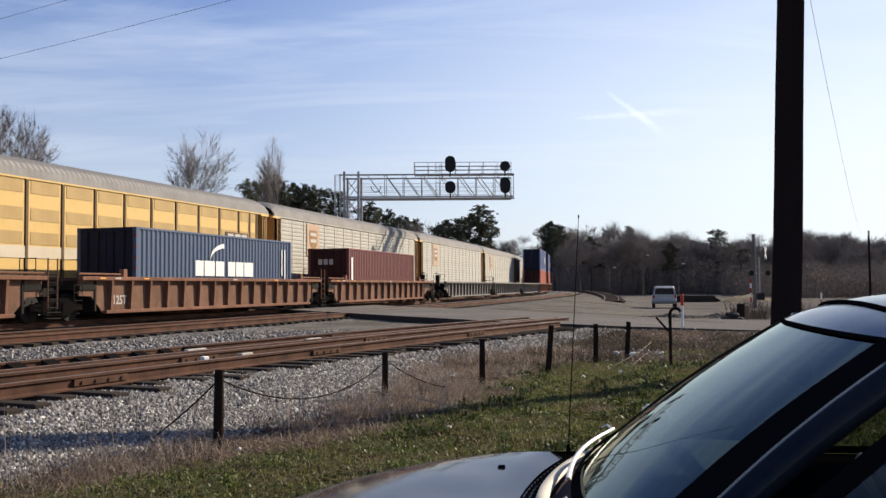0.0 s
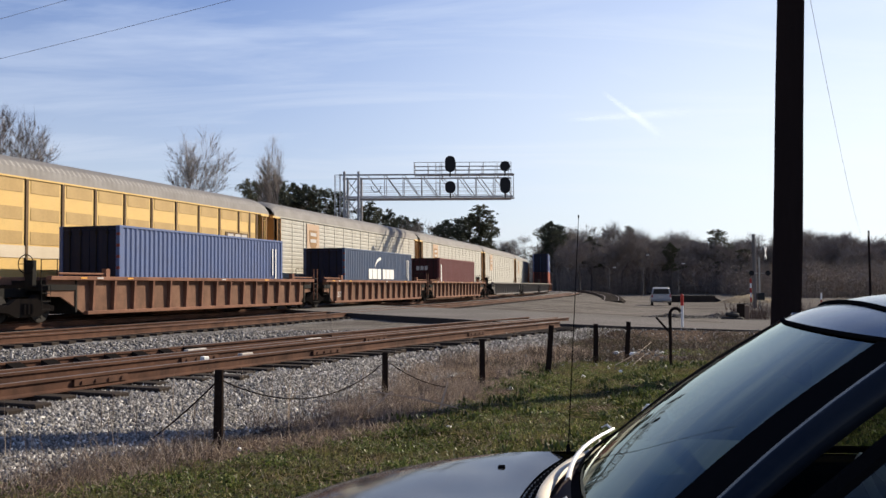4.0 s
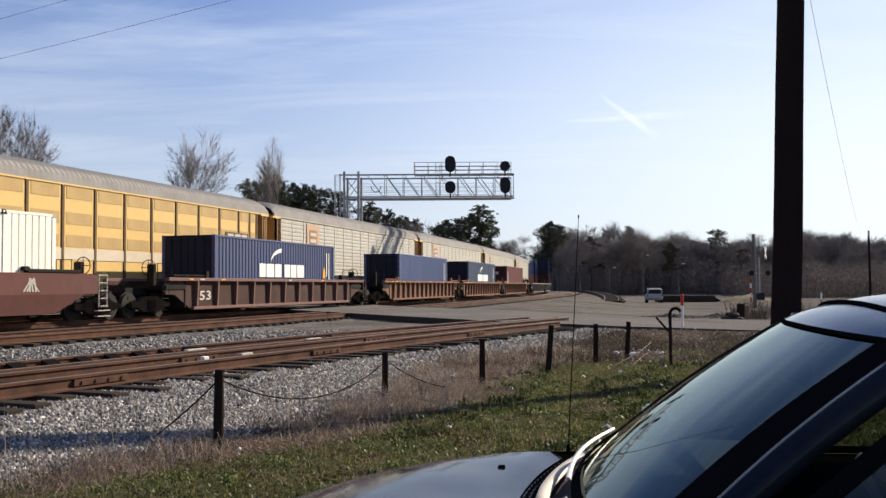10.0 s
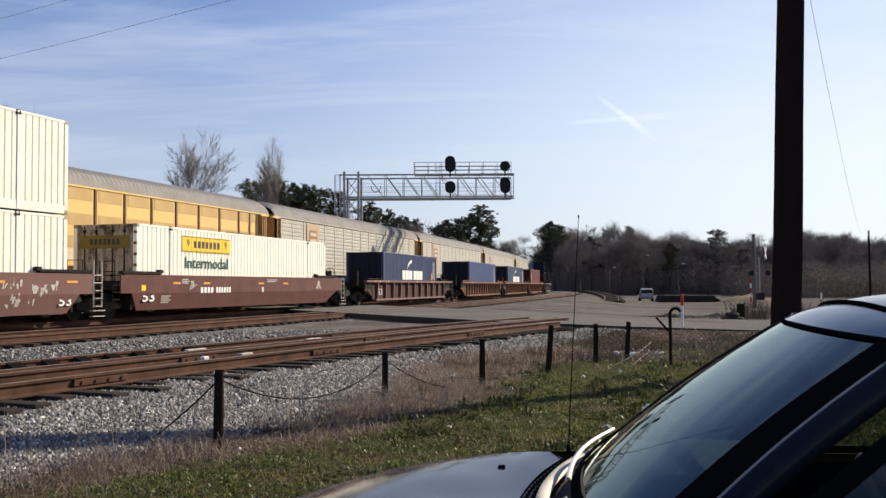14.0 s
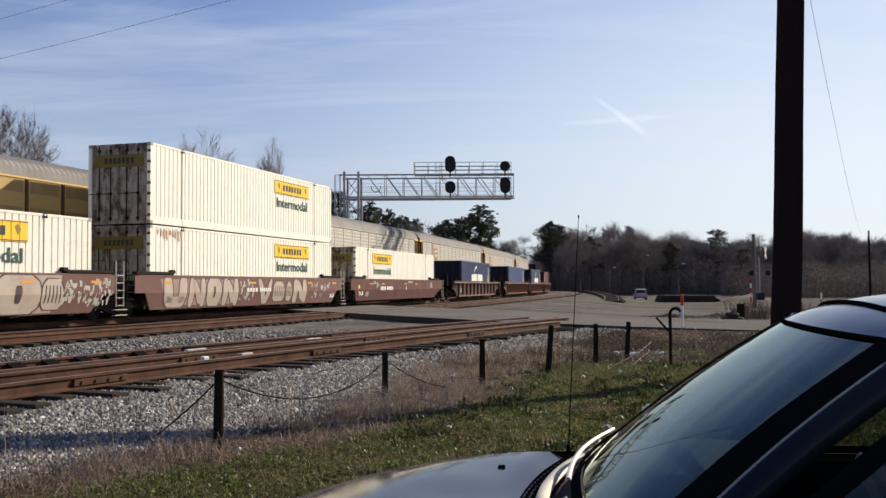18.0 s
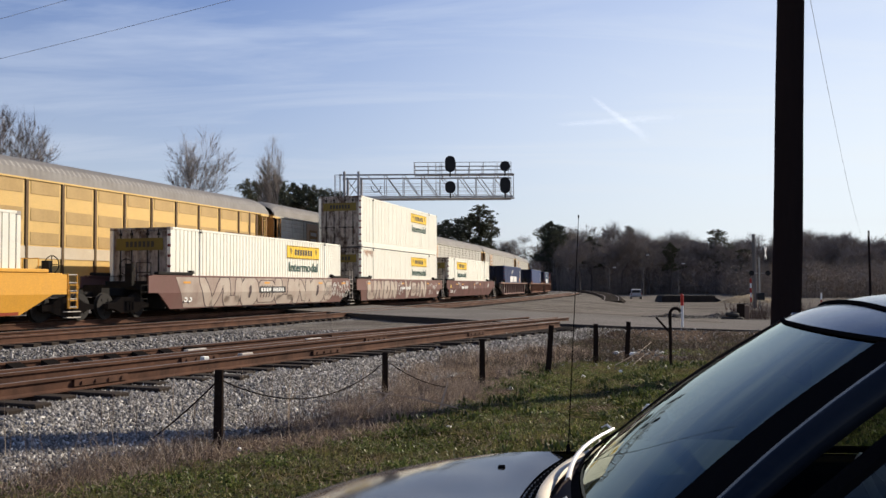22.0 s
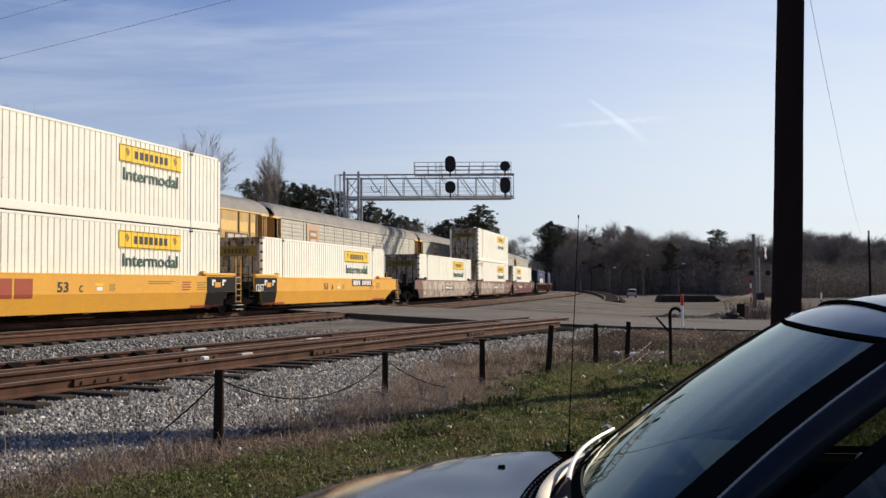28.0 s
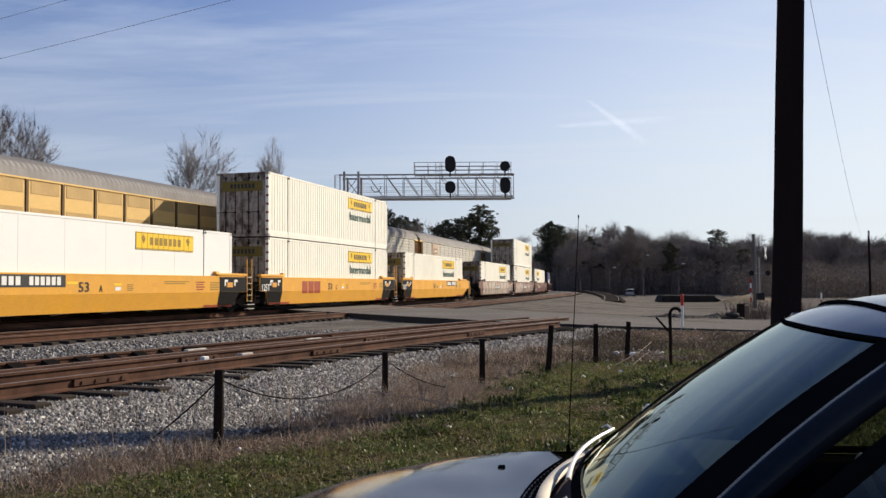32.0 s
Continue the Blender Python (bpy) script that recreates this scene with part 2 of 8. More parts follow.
def stained_door():
    """Pale grey door skin under broad dark brown stains that run down it."""
    m, n, l, b = nodes_of("stained_door_panel")
    c = mixed(n, l, noise_tex(n, l, 24, 4), (0.27, 0.235, 0.20), (0.40, 0.36, 0.32))
    blot = noise_tex(n, l, 1.5, 6, 0.7, (1, 1.4, 0.8))
    c = mixed(n, l, ramp(n, l, blot, [(0.45, (0, 0, 0)), (0.60, (0.9,) * 3)]), c, (0.05, 0.027, 0.019))
    runs = noise_tex(n, l, 5.0, 5, 0.7, (1, 1, 0.12))
    c = mixed(n, l, ramp(n, l, runs, [(0.5, (0, 0, 0)), (0.7, (0.8,) * 3)]), c, (0.09, 0.05, 0.035))
    l.new(c, b.inputs["Base Color"])
    b.inputs["Roughness"].default_value = 0.7
    b.inputs["Specular IOR Level"].default_value = 0.2
    return m


M_DOORSTAIN = stained_door()
M_OLIVE = paint("olive_sign_yellow", (0.17, 0.125, 0.022), (0.08, 0.06, 0.03), 0.6, 0.6)
M_RUST = paint("rust_stain", (0.48, 0.24, 0.14), (0.7, 0.6, 0.5), 0.8, 0.9)
M_HINGE = plain("rusty_hinge", (0.20, 0.05, 0.04), 0.8)
M_PANELBLACK = plain("black_end_panel", (0.010, 0.009, 0.009), 0.6, spec=0.1)
M_CREAM = paint("cream_band", (0.62, 0.53, 0.40), (0.4, 0.3, 0.2), 0.3, 0.6)
M_SIGNYEL = plain("sign_yellow", (0.85, 0.55, 0.03), 0.5, 0, 0.12)
M_GREEN = plain("sign_green", (0.025, 0.085, 0.06), 0.5)
M_INK = plain("ink_dark", (0.03, 0.03, 0.03), 0.6)
M_BROWNINK = plain("ink_brown", (0.30, 0.19, 0.03), 0.6)
M_REDINK = plain("ink_red", (0.33, 0.06, 0.025), 0.6)
M_WHITEINK = plain("ink_white", (0.78, 0.77, 0.73), 0.6)
M_PALE = plain("pale_grey_mark", (0.5, 0.46, 0.42), 0.7)
M_SPRAY = paint("spray_silver", (0.46, 0.385, 0.315), (0.3, 0.19, 0.15), 0.5, 0.6)
M_SPRAYDK = paint("spray_dark", (0.055, 0.034, 0.036), (0.2, 0.12, 0.1), 0.4, 0.6)
M_ORTAPE = plain("orange_marker", (0.7, 0.33, 0.05), 0.5)
M_RACKYEL = paint("rack_yellow", (0.66, 0.43, 0.14), (0.46, 0.31, 0.15), 0.3, 0.55)
M_RACKPERF = paint("rack_perforated", (0.46, 0.305, 0.12), (0.22, 0.15, 0.08), 0.35, 0.65)
# the posts' shadow side is put into this dark brown; name plate shares it
M_RACKPOST = paint("rack_post_dark", (0.13, 0.078, 0.034), (0.06, 0.04, 0.03), 0.4, 0.7)
M_GALV = paint("galvanised", (0.41, 0.39, 0.335), (0.25, 0.2, 0.155), 0.4, 0.6, 2.2, 0.0)
M_ROOF = paint("rack_roof", (0.25, 0.235, 0.22), (0.16, 0.14, 0.12), 0.4, 0.75, 2.2, 0.0)
M_RACKEND = paint("rack_end_brown", (0.30, 0.16, 0.055), (0.12, 0.08, 0.05), 0.5, 0.6)
M_LOGO = paint("logo_panel_orange", (0.46, 0.31, 0.2), (0.36, 0.29, 0.24), 0.3, 0.6)
M_SIGSTEEL = paint("signal_steel", (0.36, 0.345, 0.335), (0.18, 0.14, 0.12), 0.4, 0.55, 2.2, 0.3)
M_SIGBLACK = plain("signal_black", (0.012, 0.012, 0.013), 0.7)
M_POLE = matte("pole_wood", (0.03, 0.021, 0.02))
M_POLEGREY = paint("pole_grey_wood", (0.16, 0.145, 0.132), (0.045, 0.04, 0.037), 0.4, 0.9, 6)
M_POST = matte("fence_post_rust", (0.036, 0.025, 0.02), 0.5)
M_WIRE = matte("wire", (0.03, 0.022, 0.018))
M_SKYWIRE = plain("cable", (0.3, 0.32, 0.36), 0.6)
M_BARK = paint("bark", (0.09, 0.075, 0.064), (0.05, 0.043, 0.037), 0.5, 0.95, 6)
M_TWIG = island_mat("twigs", [(0.0, (0.11, 0.092, 0.082)), (0.6, (0.205, 0.172, 0.153)), (1.0, (0.34, 0.30, 0.27))], 0.95)
M_BRUSH = island_mat("brush", [(0.0, (0.11, 0.088, 0.074)), (0.6, (0.21, 0.172, 0.146)), (1.0, (0.33, 0.275, 0.24))], 0.95)
M_NEEDLE = island_mat("pine_needles", [(0.0, (0.034, 0.038, 0.022)), (0.6, (0.062, 0.066, 0.038)), (1.0, (0.105, 0.105, 0.062))], 0.8)
M_GRASS = leaf_mat("grass_blades", [(0.0, (0.022, 0.03, 0.007)), (0.45, (0.075, 0.096, 0.022)), (0.86, (0.16, 0.175, 0.05)), (1.0, (0.34, 0.28, 0.16))], (0.18, 0.13, 0.075), 0.95, 0.5)
M_CLOVER = leaf_mat("clover_leaves", [(0.0, (0.02, 0.03, 0.007)), (0.4, (0.066, 0.096, 0.02)), (0.75, (0.142, 0.172, 0.045)), (0.93, (0.225, 0.235, 0.09)), (1.0, (0.36, 0.3, 0.18))], (0.15, 0.115, 0.065), 0.75, 0.4)
M_BROWNWEED = leaf_mat("brown_weeds", [(0.0, (0.022, 0.016, 0.015)), (0.6, (0.058, 0.041, 0.036)), (0.92, (0.12, 0.087, 0.07)), (1.0, (0.36, 0.29, 0.22))], (0.06, 0.066, 0.025), 0.8, 0.35)
M_DEADCLUMP = leaf_mat("dead_clumps", [(0.0, (0.069, 0.053, 0.046)), (0.55, (0.169, 0.133, 0.115)), (0.85, (0.338, 0.269, 0.219)), (1.0, (0.700, 0.587, 0.463))], (0.150, 0.106, 0.088), 0.5, 0.45)
M_DRY = leaf_mat("dry_weeds", [(0.0, (0.08, 0.058, 0.047)), (0.5, (0.21, 0.155, 0.122)), (0.8, (0.36, 0.28, 0.21)), (1.0, (0.55, 0.45, 0.33))], (0.14, 0.098, 0.08), 0.5, 0.4)


# ---- mesh helpers ----
def part(name, bm, material, parent, label="", smooth=False):
    me = bpy.data.meshes.new(name)
    bm.to_mesh(me)
    bm.free()
    return mesh_part(name, me, material, parent, label, smooth)


def mesh_part(name, me, material, parent=None, label="", smooth=False):
    if material is not None and not me.materials:
        me.materials.append(material)
    if smooth:
        me.polygons.foreach_set("use_smooth", [True] * len(me.polygons))
    ob = new(name, me)
    if parent is not None:
        ob.parent = parent
    if label:
        ob["label"] = label
    return ob


def share(ob, m, parent=None):
    """Another object on ob's mesh, at m in its parent's space."""
    o = new(ob.name.split(".")[0], ob.data)
    o.parent = parent if parent is not None else ob.parent
    o.matrix_basis = m
    return o


def pydata(name, verts, faces):
    me = bpy.data.meshes.new(name)
    me.from_pydata(verts, [], faces)
    me.update()
    return me


def box(bm, x0, x1, y0, y1, z0, z1, taper=0.0):
    t = taper
    v = [bm.verts.new(p) for p in ((x0, y0, z0), (x1, y0, z0), (x1, y1, z0), (x0, y1, z0),
                                   (x0 + t, y0 + t, z1), (x1 - t, y0 + t, z1), (x1 - t, y1 - t, z1), (x0 + t, y1 - t, z1))]
    for f in ((3, 2, 1, 0), (4, 5, 6, 7), (0, 1, 5, 4), (1, 2, 6, 5), (2, 3, 7, 6), (3, 0, 4, 7)):
        bm.faces.new([v[i] for i in f])
    return v


def chamfered(bm, x0, x1, y0, y1, z0, z1, c=0.02):
    """A box with its long edges and ends eased by c."""
    ring = []
    for x, k in ((x0, c), (x0 + c, 0), (x1 - c, 0), (x1, c)):
        ring.append([bm.verts.new((x, y, z)) for y, z in ((y0 + k, z0 + c + k), (y0 + c + k, z0 + k), (y1 - c - k, z0 + k), (y1 - k, z0 + c + k),
                                                         (y1 - k, z1 - c - k), (y1 - c - k, z1 - k), (y0 + c + k, z1 - k), (y0 + k, z1 - c - k))])
    for a, b in zip(ring, ring[1:]):
        for i in range(8):
            bm.faces.new((a[i], b[i], b[(i + 1) % 8], a[(i + 1) % 8]))
    bm.faces.new(ring[0])
    bm.faces.new(ring[-1][::-1])


def rod(bm, p0, p1, r0, r1=None, seg=6, caps=True):
    p0, p1 = Vector(p0), Vector(p1)
    r1 = r0 if r1 is None else r1
    d = (p1 - p0).normalized()
    a = d.orthogonal().normalized()
    b = d.cross(a)
    rings = []
    for p, r in ((p0, r0), (p1, r1)):
        rings.append([bm.verts.new(p + (a * math.cos(t) + b * math.sin(t)) * r) for t in (2 * math.pi * i / seg for i in range(seg))])
    for i in range(seg):
        bm.faces.new((rings[0][i], rings[0][(i + 1) % seg], rings[1][(i + 1) % seg], rings[1][i]))
    if caps:
        bm.faces.new(rings[0][::-1])
        bm.faces.new(rings[1])


def tube(bm, pts, r0, r1=None, seg=6, closed=False):
    """One continuous bent tube through the points."""
    pts = [Vector(p) for p in pts]
    r1 = r0 if r1 is None else r1
    n = len(pts)
    rings = []
    ref = Vector((0.31, 0.17, 0.93)).normalized()
    for i, p in enumerate(pts):
        a = pts[(i - 1) % n] if (closed or i) else p
        b = pts[(i + 1) % n] if (closed or i < n - 1) else p
        d = (b - a).normalized()
        e = d.cross(ref).normalized()
        f = d.cross(e)
        r = r0 + (r1 - r0) * i / max(1, n - 1)
        rings.append([bm.verts.new(p + (e * math.cos(t) + f * math.sin(t)) * r) for t in (2 * math.pi * k / seg for k in range(seg))])
    for i in range(n if closed else n - 1):
        a, b = rings[i], rings[(i + 1) % n]
        for k in range(seg):
            bm.faces.new((a[k], a[(k + 1) % seg], b[(k + 1) % seg], b[k]))
    if not closed:
        bm.faces.new(rings[0][::-1])
        bm.faces.new(rings[-1])


def prism(bm, prof, x0, x1):
    """A closed (y, z) outline drawn out along x."""
    a = [bm.verts.new((x0, y, z)) for y, z in prof]
    b = [bm.verts.new((x1, y, z)) for y, z in prof]
    n = len(prof)
    for i in range(n):
        bm.faces.new((a[i], a[(i + 1) % n], b[(i + 1) % n], b[i]))
    bm.faces.new(a[::-1])
    bm.faces.new(b)
    bmesh.ops.recalc_face_normals(bm, faces=bm.faces)


def plate(bm, outline, y0, y1):
    """A closed (x, z) outline drawn out along y."""
    a = [bm.verts.new((x, y0, z)) for x, z in outline]
    b = [bm.verts.new((x, y1, z)) for x, z in outline]
    n = len(outline)
    for i in range(n):
        bm.faces.new((a[i], b[i], b[(i + 1) % n], a[(i + 1) % n]))
    bm.faces.new(a)
    bm.faces.new(b[::-1])
    bmesh.ops.recalc_face_normals(bm, faces=bm.faces)


def disc(bm, c, axis, r, h, seg=16, r1=None):
    c, axis = Vector(c), Vector(axis).normalized()
    rod(bm, c - axis * h / 2, c + axis * h / 2, r, r if r1 is None else r1, seg)


# ---- the line's plan ----
def bend(u):
    if u < -10:
        return -0.0018
    if u < 75:
        return -0.0016 + 0.0012 * u / 50 - 0.0005 * (u / 50) ** 2
    return -0.000925 - 0.0014 * min(1.0, (u - 75) / 60)


STEP = 0.5
LS = [-60 + STEP * i for i in range(780)]
LX, LY, LH = [0.0] * 780, [0.0] * 780, [0.0] * 780
I0 = 120
LX[I0], LY[I0], LH[I0] = -12.689, 30.0, 0.3036
for i in range(I0 + 1, 780):
    LH[i] = LH[i - 1] + bend(LS[i] - STEP / 2) * STEP
    hm = (LH[i] + LH[i - 1]) / 2
    LX[i], LY[i] = LX[i - 1] + math.sin(hm) * STEP, LY[i - 1] + math.cos(hm) * STEP
for i in range(I0 - 1, -1, -1):
    LH[i] = LH[i + 1] - bend(LS[i] + STEP / 2) * STEP
    hm = (LH[i] + LH[i + 1]) / 2
    LX[i], LY[i] = LX[i + 1] - math.sin(hm) * STEP, LY[i + 1] - math.cos(hm) * STEP


def on_line(s, q=0.0):
    """Plan place and heading at s metres along the running line, q metres to its right."""
    x, y, h = (float(np.interp(s, LS, a)) for a in (LX, LY, LH))
    return x + q * math.cos(h), y - q * math.sin(h), h


def line_pose(s, q=0.0, z=RAIL):
    x, y, h = on_line(s, q)
    return pose(x, y, z, 0, 0, 90 - math.degrees(h))


def near_rail_x(y):
    """Plan line of the nearest rail of the siding by the fence."""
    return -4.79 + 0.46 * (y - 10.05) + 0.0034 * (y - 10.05) * (y - 20.9)


def near_heading(y):
    return math.atan(0.46 + 0.0034 * (2 * y - 30.95))


def smooth01(a, b, v):
    t = min(1.0, max(0.0, (v - a) / (b - a)))
    return t * t * (3 - 2 * t)


SPACING = -4.25      # centre of the parked rack train's track
SECOND = 5.3         # centre of the second track
LOT_Y = [28, 30, 74, 105, 148, 205, 262, 420]
LOT_Z = [0.05, 0.02, -0.28, -0.53, -0.83, -0.95, -0.35, 0.0]


def ease(a, b, v):
    t = np.clip((v - a) / (b - a), 0.0, 1.0)
    return t * t * (3 - 2 * t)


def ground_many(x, y):
    """Ground heights for arrays of plan places."""
    x, y = np.asarray(x, float), np.asarray(y, float)
    q = (x - np.interp(y, LY, LX)) * np.cos(np.interp(y, LY, LH))
    r = (x - near_rail_x(y)) * 0.905
    far = ease(23, 29, y)
    base = np.interp(y, LOT_Y, LOT_Z) * far
    bed = 0.30
    k = np.where(q >= 7.4, 1 - ease(7.4, 17, q), np.where(q > -7, 1.0, 1 - ease(7, 9, -q)))
    k_near = np.where(r >= 0.45, 1 - ease(0.45, 2.9 + 4.5 * far, r), np.where(q > -7, 1.0, k))
    k = np.where(y < 36, k_near, k)
    return base + (bed - base) * k


def ground_z(x, y):
    return float(ground_many(x, y))


def weed_edge(y):
    """Distance from the near rail at which the dead weeds begin."""
    return np.interp(y, [7.0, 8.0, 9.0, 12.0, 14.0, 16.0, 18.0], [2.10, 2.18, 2.4, 2.4, 2.0, 1.6, 1.3])


def green_edge(y):
    """Distance from the near rail at which the green verge begins."""
    return np.interp(y, [6.5, 7.8, 9.2, 10.5, 12.5, 15.0, 18.0], [2.55, 2.9, 3.4, 3.75, 3.75, 3.3, 2.8])


def cover(x, y, xt, ht):
    """How much ballast and turf lie on the ground."""
    q = (x - xt) * math.cos(ht)
    r = (x - near_rail_x(y)) * 0.905
    if y < 27.5 + 0.15 * max(0, x):
        edge = weed_edge(y)
        b = (1 - smooth01(edge - 1.0, edge + 0.15, r)) if q > -8 else 0.4
        g = float(green_edge(y))
        t = smooth01(g - 0.6, g + 0.5, r) * (1 - 0.85 * smooth01(15.5, 18.5, y - 0.1 * max(0, x - 3)))
        return b, t
    b = 0.75 * (1 - smooth01(6.5, 8.5, abs(q))) if y < 34 or y > 44 else 0.8
    if y > 34:
        b = 0.8 * (1 - smooth01(5.9, 7.6, abs(q - 0.5)))
    return b, 0.0


def ground_material():
    m, n, l, b = nodes_of("ground_cover")

    def cells(scale, stops):
        tc = n.new("ShaderNodeTexCoord")
        v = n.new("ShaderNodeTexVoronoi")
        v.inputs["Scale"].default_value = scale
        l.new(tc.outputs["Object"], v.inputs["Vector"])
        sp = n.new("ShaderNodeSeparateColor")
        l.new(v.outputs["Color"], sp.inputs[0])
        return ramp(n, l, sp.outputs[0], stops), v.outputs["Distance"]

    def weight(name):
        a = n.new("ShaderNodeAttribute")
        a.attribute_name = name
        w = noise_tex(n, l, 1.3, 6, 0.7)
        s = n.new("ShaderNodeMath"); s.operation = "ADD"
        l.new(a.outputs["Fac"], s.inputs[0]); l.new(w, s.inputs[1])
        return step(s.outputs[0])

    def step(src):
        k = n.new("ShaderNodeMapRange")
        k.inputs["From Min"].default_value, k.inputs["From Max"].default_value = 0.88, 1.12
        l.new(src, k.inputs["Value"])
        return k.outputs["Result"]

    stone, sd = cells(16, [(0.0, (0.04, 0.037, 0.035)), (0.5, (0.13, 0.122, 0.117)), (1.0, (0.34, 0.325, 0.31))])
    lot, ld = cells(7, [(0.0, (0.145, 0.132, 0.12)), (0.6, (0.19, 0.174, 0.158)), (1.0, (0.26, 0.238, 0.216))])
    patch = noise_tex(n, l, 0.11, 7, 0.7)
    lot = mixed(n, l, ramp(n, l, patch, [(0.42, (0, 0, 0)), (0.58, (0.6,) * 3)]), lot, (0.075, 0.064, 0.054))
    worn = noise_tex(n, l, 0.9, 6, 0.75, (0.3, 1, 1))
    ruts = noise_tex(n, l, 1.6, 5, 0.7, (0.12, 0.9, 1))
    lot = mixed(n, l, ramp(n, l, ruts, [(0.52, (0, 0, 0)), (0.6, (0.55,) * 3)]), lot, (0.06, 0.05, 0.041))
    lot = mixed(n, l, ramp(n, l, worn, [(0.46, (0, 0, 0)), (0.62, (0.55,) * 3)]), lot, (0.08, 0.07, 0.06))
    dusty = noise_tex(n, l, 0.35, 7, 0.8, (0.6, 1, 1))
    lot = mixed(n, l, ramp(n, l, dusty, [(0.50, (0, 0, 0)), (0.62, (0.85,) * 3)]), lot, (0.21, 0.19, 0.165))
    soil, od = cells(34, [(0.0, (0.04, 0.029, 0.022)), (0.6, (0.085, 0.063, 0.049)), (1.0, (0.19, 0.145, 0.108))])
    turf, td = cells(30, [(0.0, (0.015, 0.018, 0.006)), (0.6, (0.036, 0.042, 0.012)), (1.0, (0.085, 0.07, 0.035))])
    dead = noise_tex(n, l, 0.6, 6, 0.7)
    turf = mixed(n, l, ramp(n, l, dead, [(0.48, (0, 0, 0)), (0.62, (0.85,) * 3)]), turf, soil)
    a = n.new("ShaderNodeAttribute"); a.attribute_name = "verge"
    c = mixed(n, l, a.outputs["Fac"], lot, soil)
    c = mixed(n, l, weight("turf"), c, turf)
    grime = noise_tex(n, l, 0.5, 5, 0.7)
    stone = mixed(n, l, ramp(n, l, grime, [(0.45, (0, 0, 0)), (0.7, (0.5,) * 3)]), stone, (0.05, 0.041, 0.035))
    c = mixed(n, l, weight("ballast"), c, stone)
    l.new(c, b.inputs["Base Color"])
    b.inputs["Roughness"].default_value = 0.95
    b.inputs["Specular IOR Level"].default_value = 0.0
    bumped(n, l, b, sd, 0.8, 0.05)
    return m


def stretch(lo, a, b, hi, fine, grow=1.18):
    """Grid lines: fine between a and b, wider and wider beyond."""
    mid = list(np.arange(a, b + 1e-6, fine))
    up, st = [], fine
    v = mid[-1]
    while v < hi:
        st *= grow
        v += st
        up.append(min(v, hi))
    dn, st, v = [], fine, a
    while v > lo:
        st *= grow
        v -= st
        dn.append(max(v, lo))
    return dn[::-1] + mid + up


def build_ground():
    xs = stretch(-1500, -14, 14, 1500, 0.3)
    ys = stretch(-300, 4, 34, 2500, 0.3, 1.1)
    verts, b, t, g = [], [], [], []
    gx, gy = np.meshgrid(xs, ys)
    zz = ground_many(gx.ravel(), gy.ravel())
    xts, hts = np.interp(ys, LY, LX), np.interp(ys, LY, LH)
    i = 0
    for j, y in enumerate(ys):
        for x in xs:
            verts.append((x, y, zz[i] + (0.03 * (noise.noise((x * 0.5, y * 0.5, 0)) if y < 40 else noise.noise((x * 0.1, y * 0.1, 3))))))
            i += 1
            c = cover(x, y, xts[j], hts[j])
            b.append(c[0] * 0.8 + 0.1 if c[0] > 0.02 else 0.0)
            t.append(c[1] * 0.8)
            g.append(1.0 - smooth01(26.5, 28.5, y - 0.12 * max(0, x)))
    w = len(xs)
    faces = [(j * w + i, j * w + i + 1, (j + 1) * w + i + 1, (j + 1) * w + i) for j in range(len(ys) - 1) for i in range(w - 1)]
    me = pydata("ground", verts, faces)
    for name, vals in (("ballast", b), ("turf", t), ("verge", g)):
        at = me.attributes.new(name, "FLOAT", "POINT")
        at.data.foreach_set("value", vals)
    ob = mesh_part("ground", me, ground_material(), None, "", True)
    tagged(ob, "gravel, soil and winter grass around the railway tracks", "ground", "", "structure")


build_ground()


def build_road():
    near = [(-16, 59), (-9, 47), (-4.1, 38.2), (-1.5, 33.2), (1.1, 29.0), (3.2, 27.7), (5.4, 27.2), (10.5, 28.8), (20, 32), (60, 44), (160, 74)]
    far = [(-9, 70), (-6, 60), (-2.0, 50), (0.5, 45), (2.5, 42), (4.6, 40), (7, 38.2), (12, 36.5), (22, 39), (62, 51), (162, 81)]
    zz = [0.5, 0.515, 0.515, 0.515, 0.50, 0.44, 0.36, 0.06, 0.02, -0.02, -0.3]
    verts, faces, k = [], [], 8
    for (nx, ny), (fx, fy), z in zip(near, far, zz):
        verts.append((nx, ny - 0.04, z - 0.42))
        for i in range(k + 1):
            u = i / k
            x, y = nx + (fx - nx) * u, ny + (fy - ny) * u
            verts.append((x, y, max(z - 0.02 * u, ground_z(x, y) + 0.03) + 0.008 * noise.noise((x, y, 0))))
        verts.append((fx, fy + 0.04, z - 0.42))
    w = k + 3
    for j in range(len(near) - 1):
        for i in range(w - 1):
            faces.append((j * w + i, (j + 1) * w + i, (j + 1) * w + i + 1, j * w + i + 1))
    me = pydata("road", verts, faces)
    me.materials.append(M_ROAD)
    me.materials.append(M_ROADEDGE)
    for p in me.polygons:
        if p.index % (w - 1) in (0, w - 2):
            p.material_index = 1
    ob = mesh_part("road", me, None)
    tagged(ob, "pale worn asphalt road over the level crossing", "road", "", "structure")


build_road()

# ---- tracks ----
RAIL_PROFILE = [(-0.07, -0.17), (0.07, -0.17), (0.07, -0.155), (0.012, -0.135), (0.012, -0.045), (0.036, -0.035), (0.036, -0.004), (0.03, 0.0), (-0.03, 0.0), (-0.036, -0.004), (-0.036, -0.035), (-0.012, -0.045), (-0.012, -0.135), (-0.07, -0.155)]


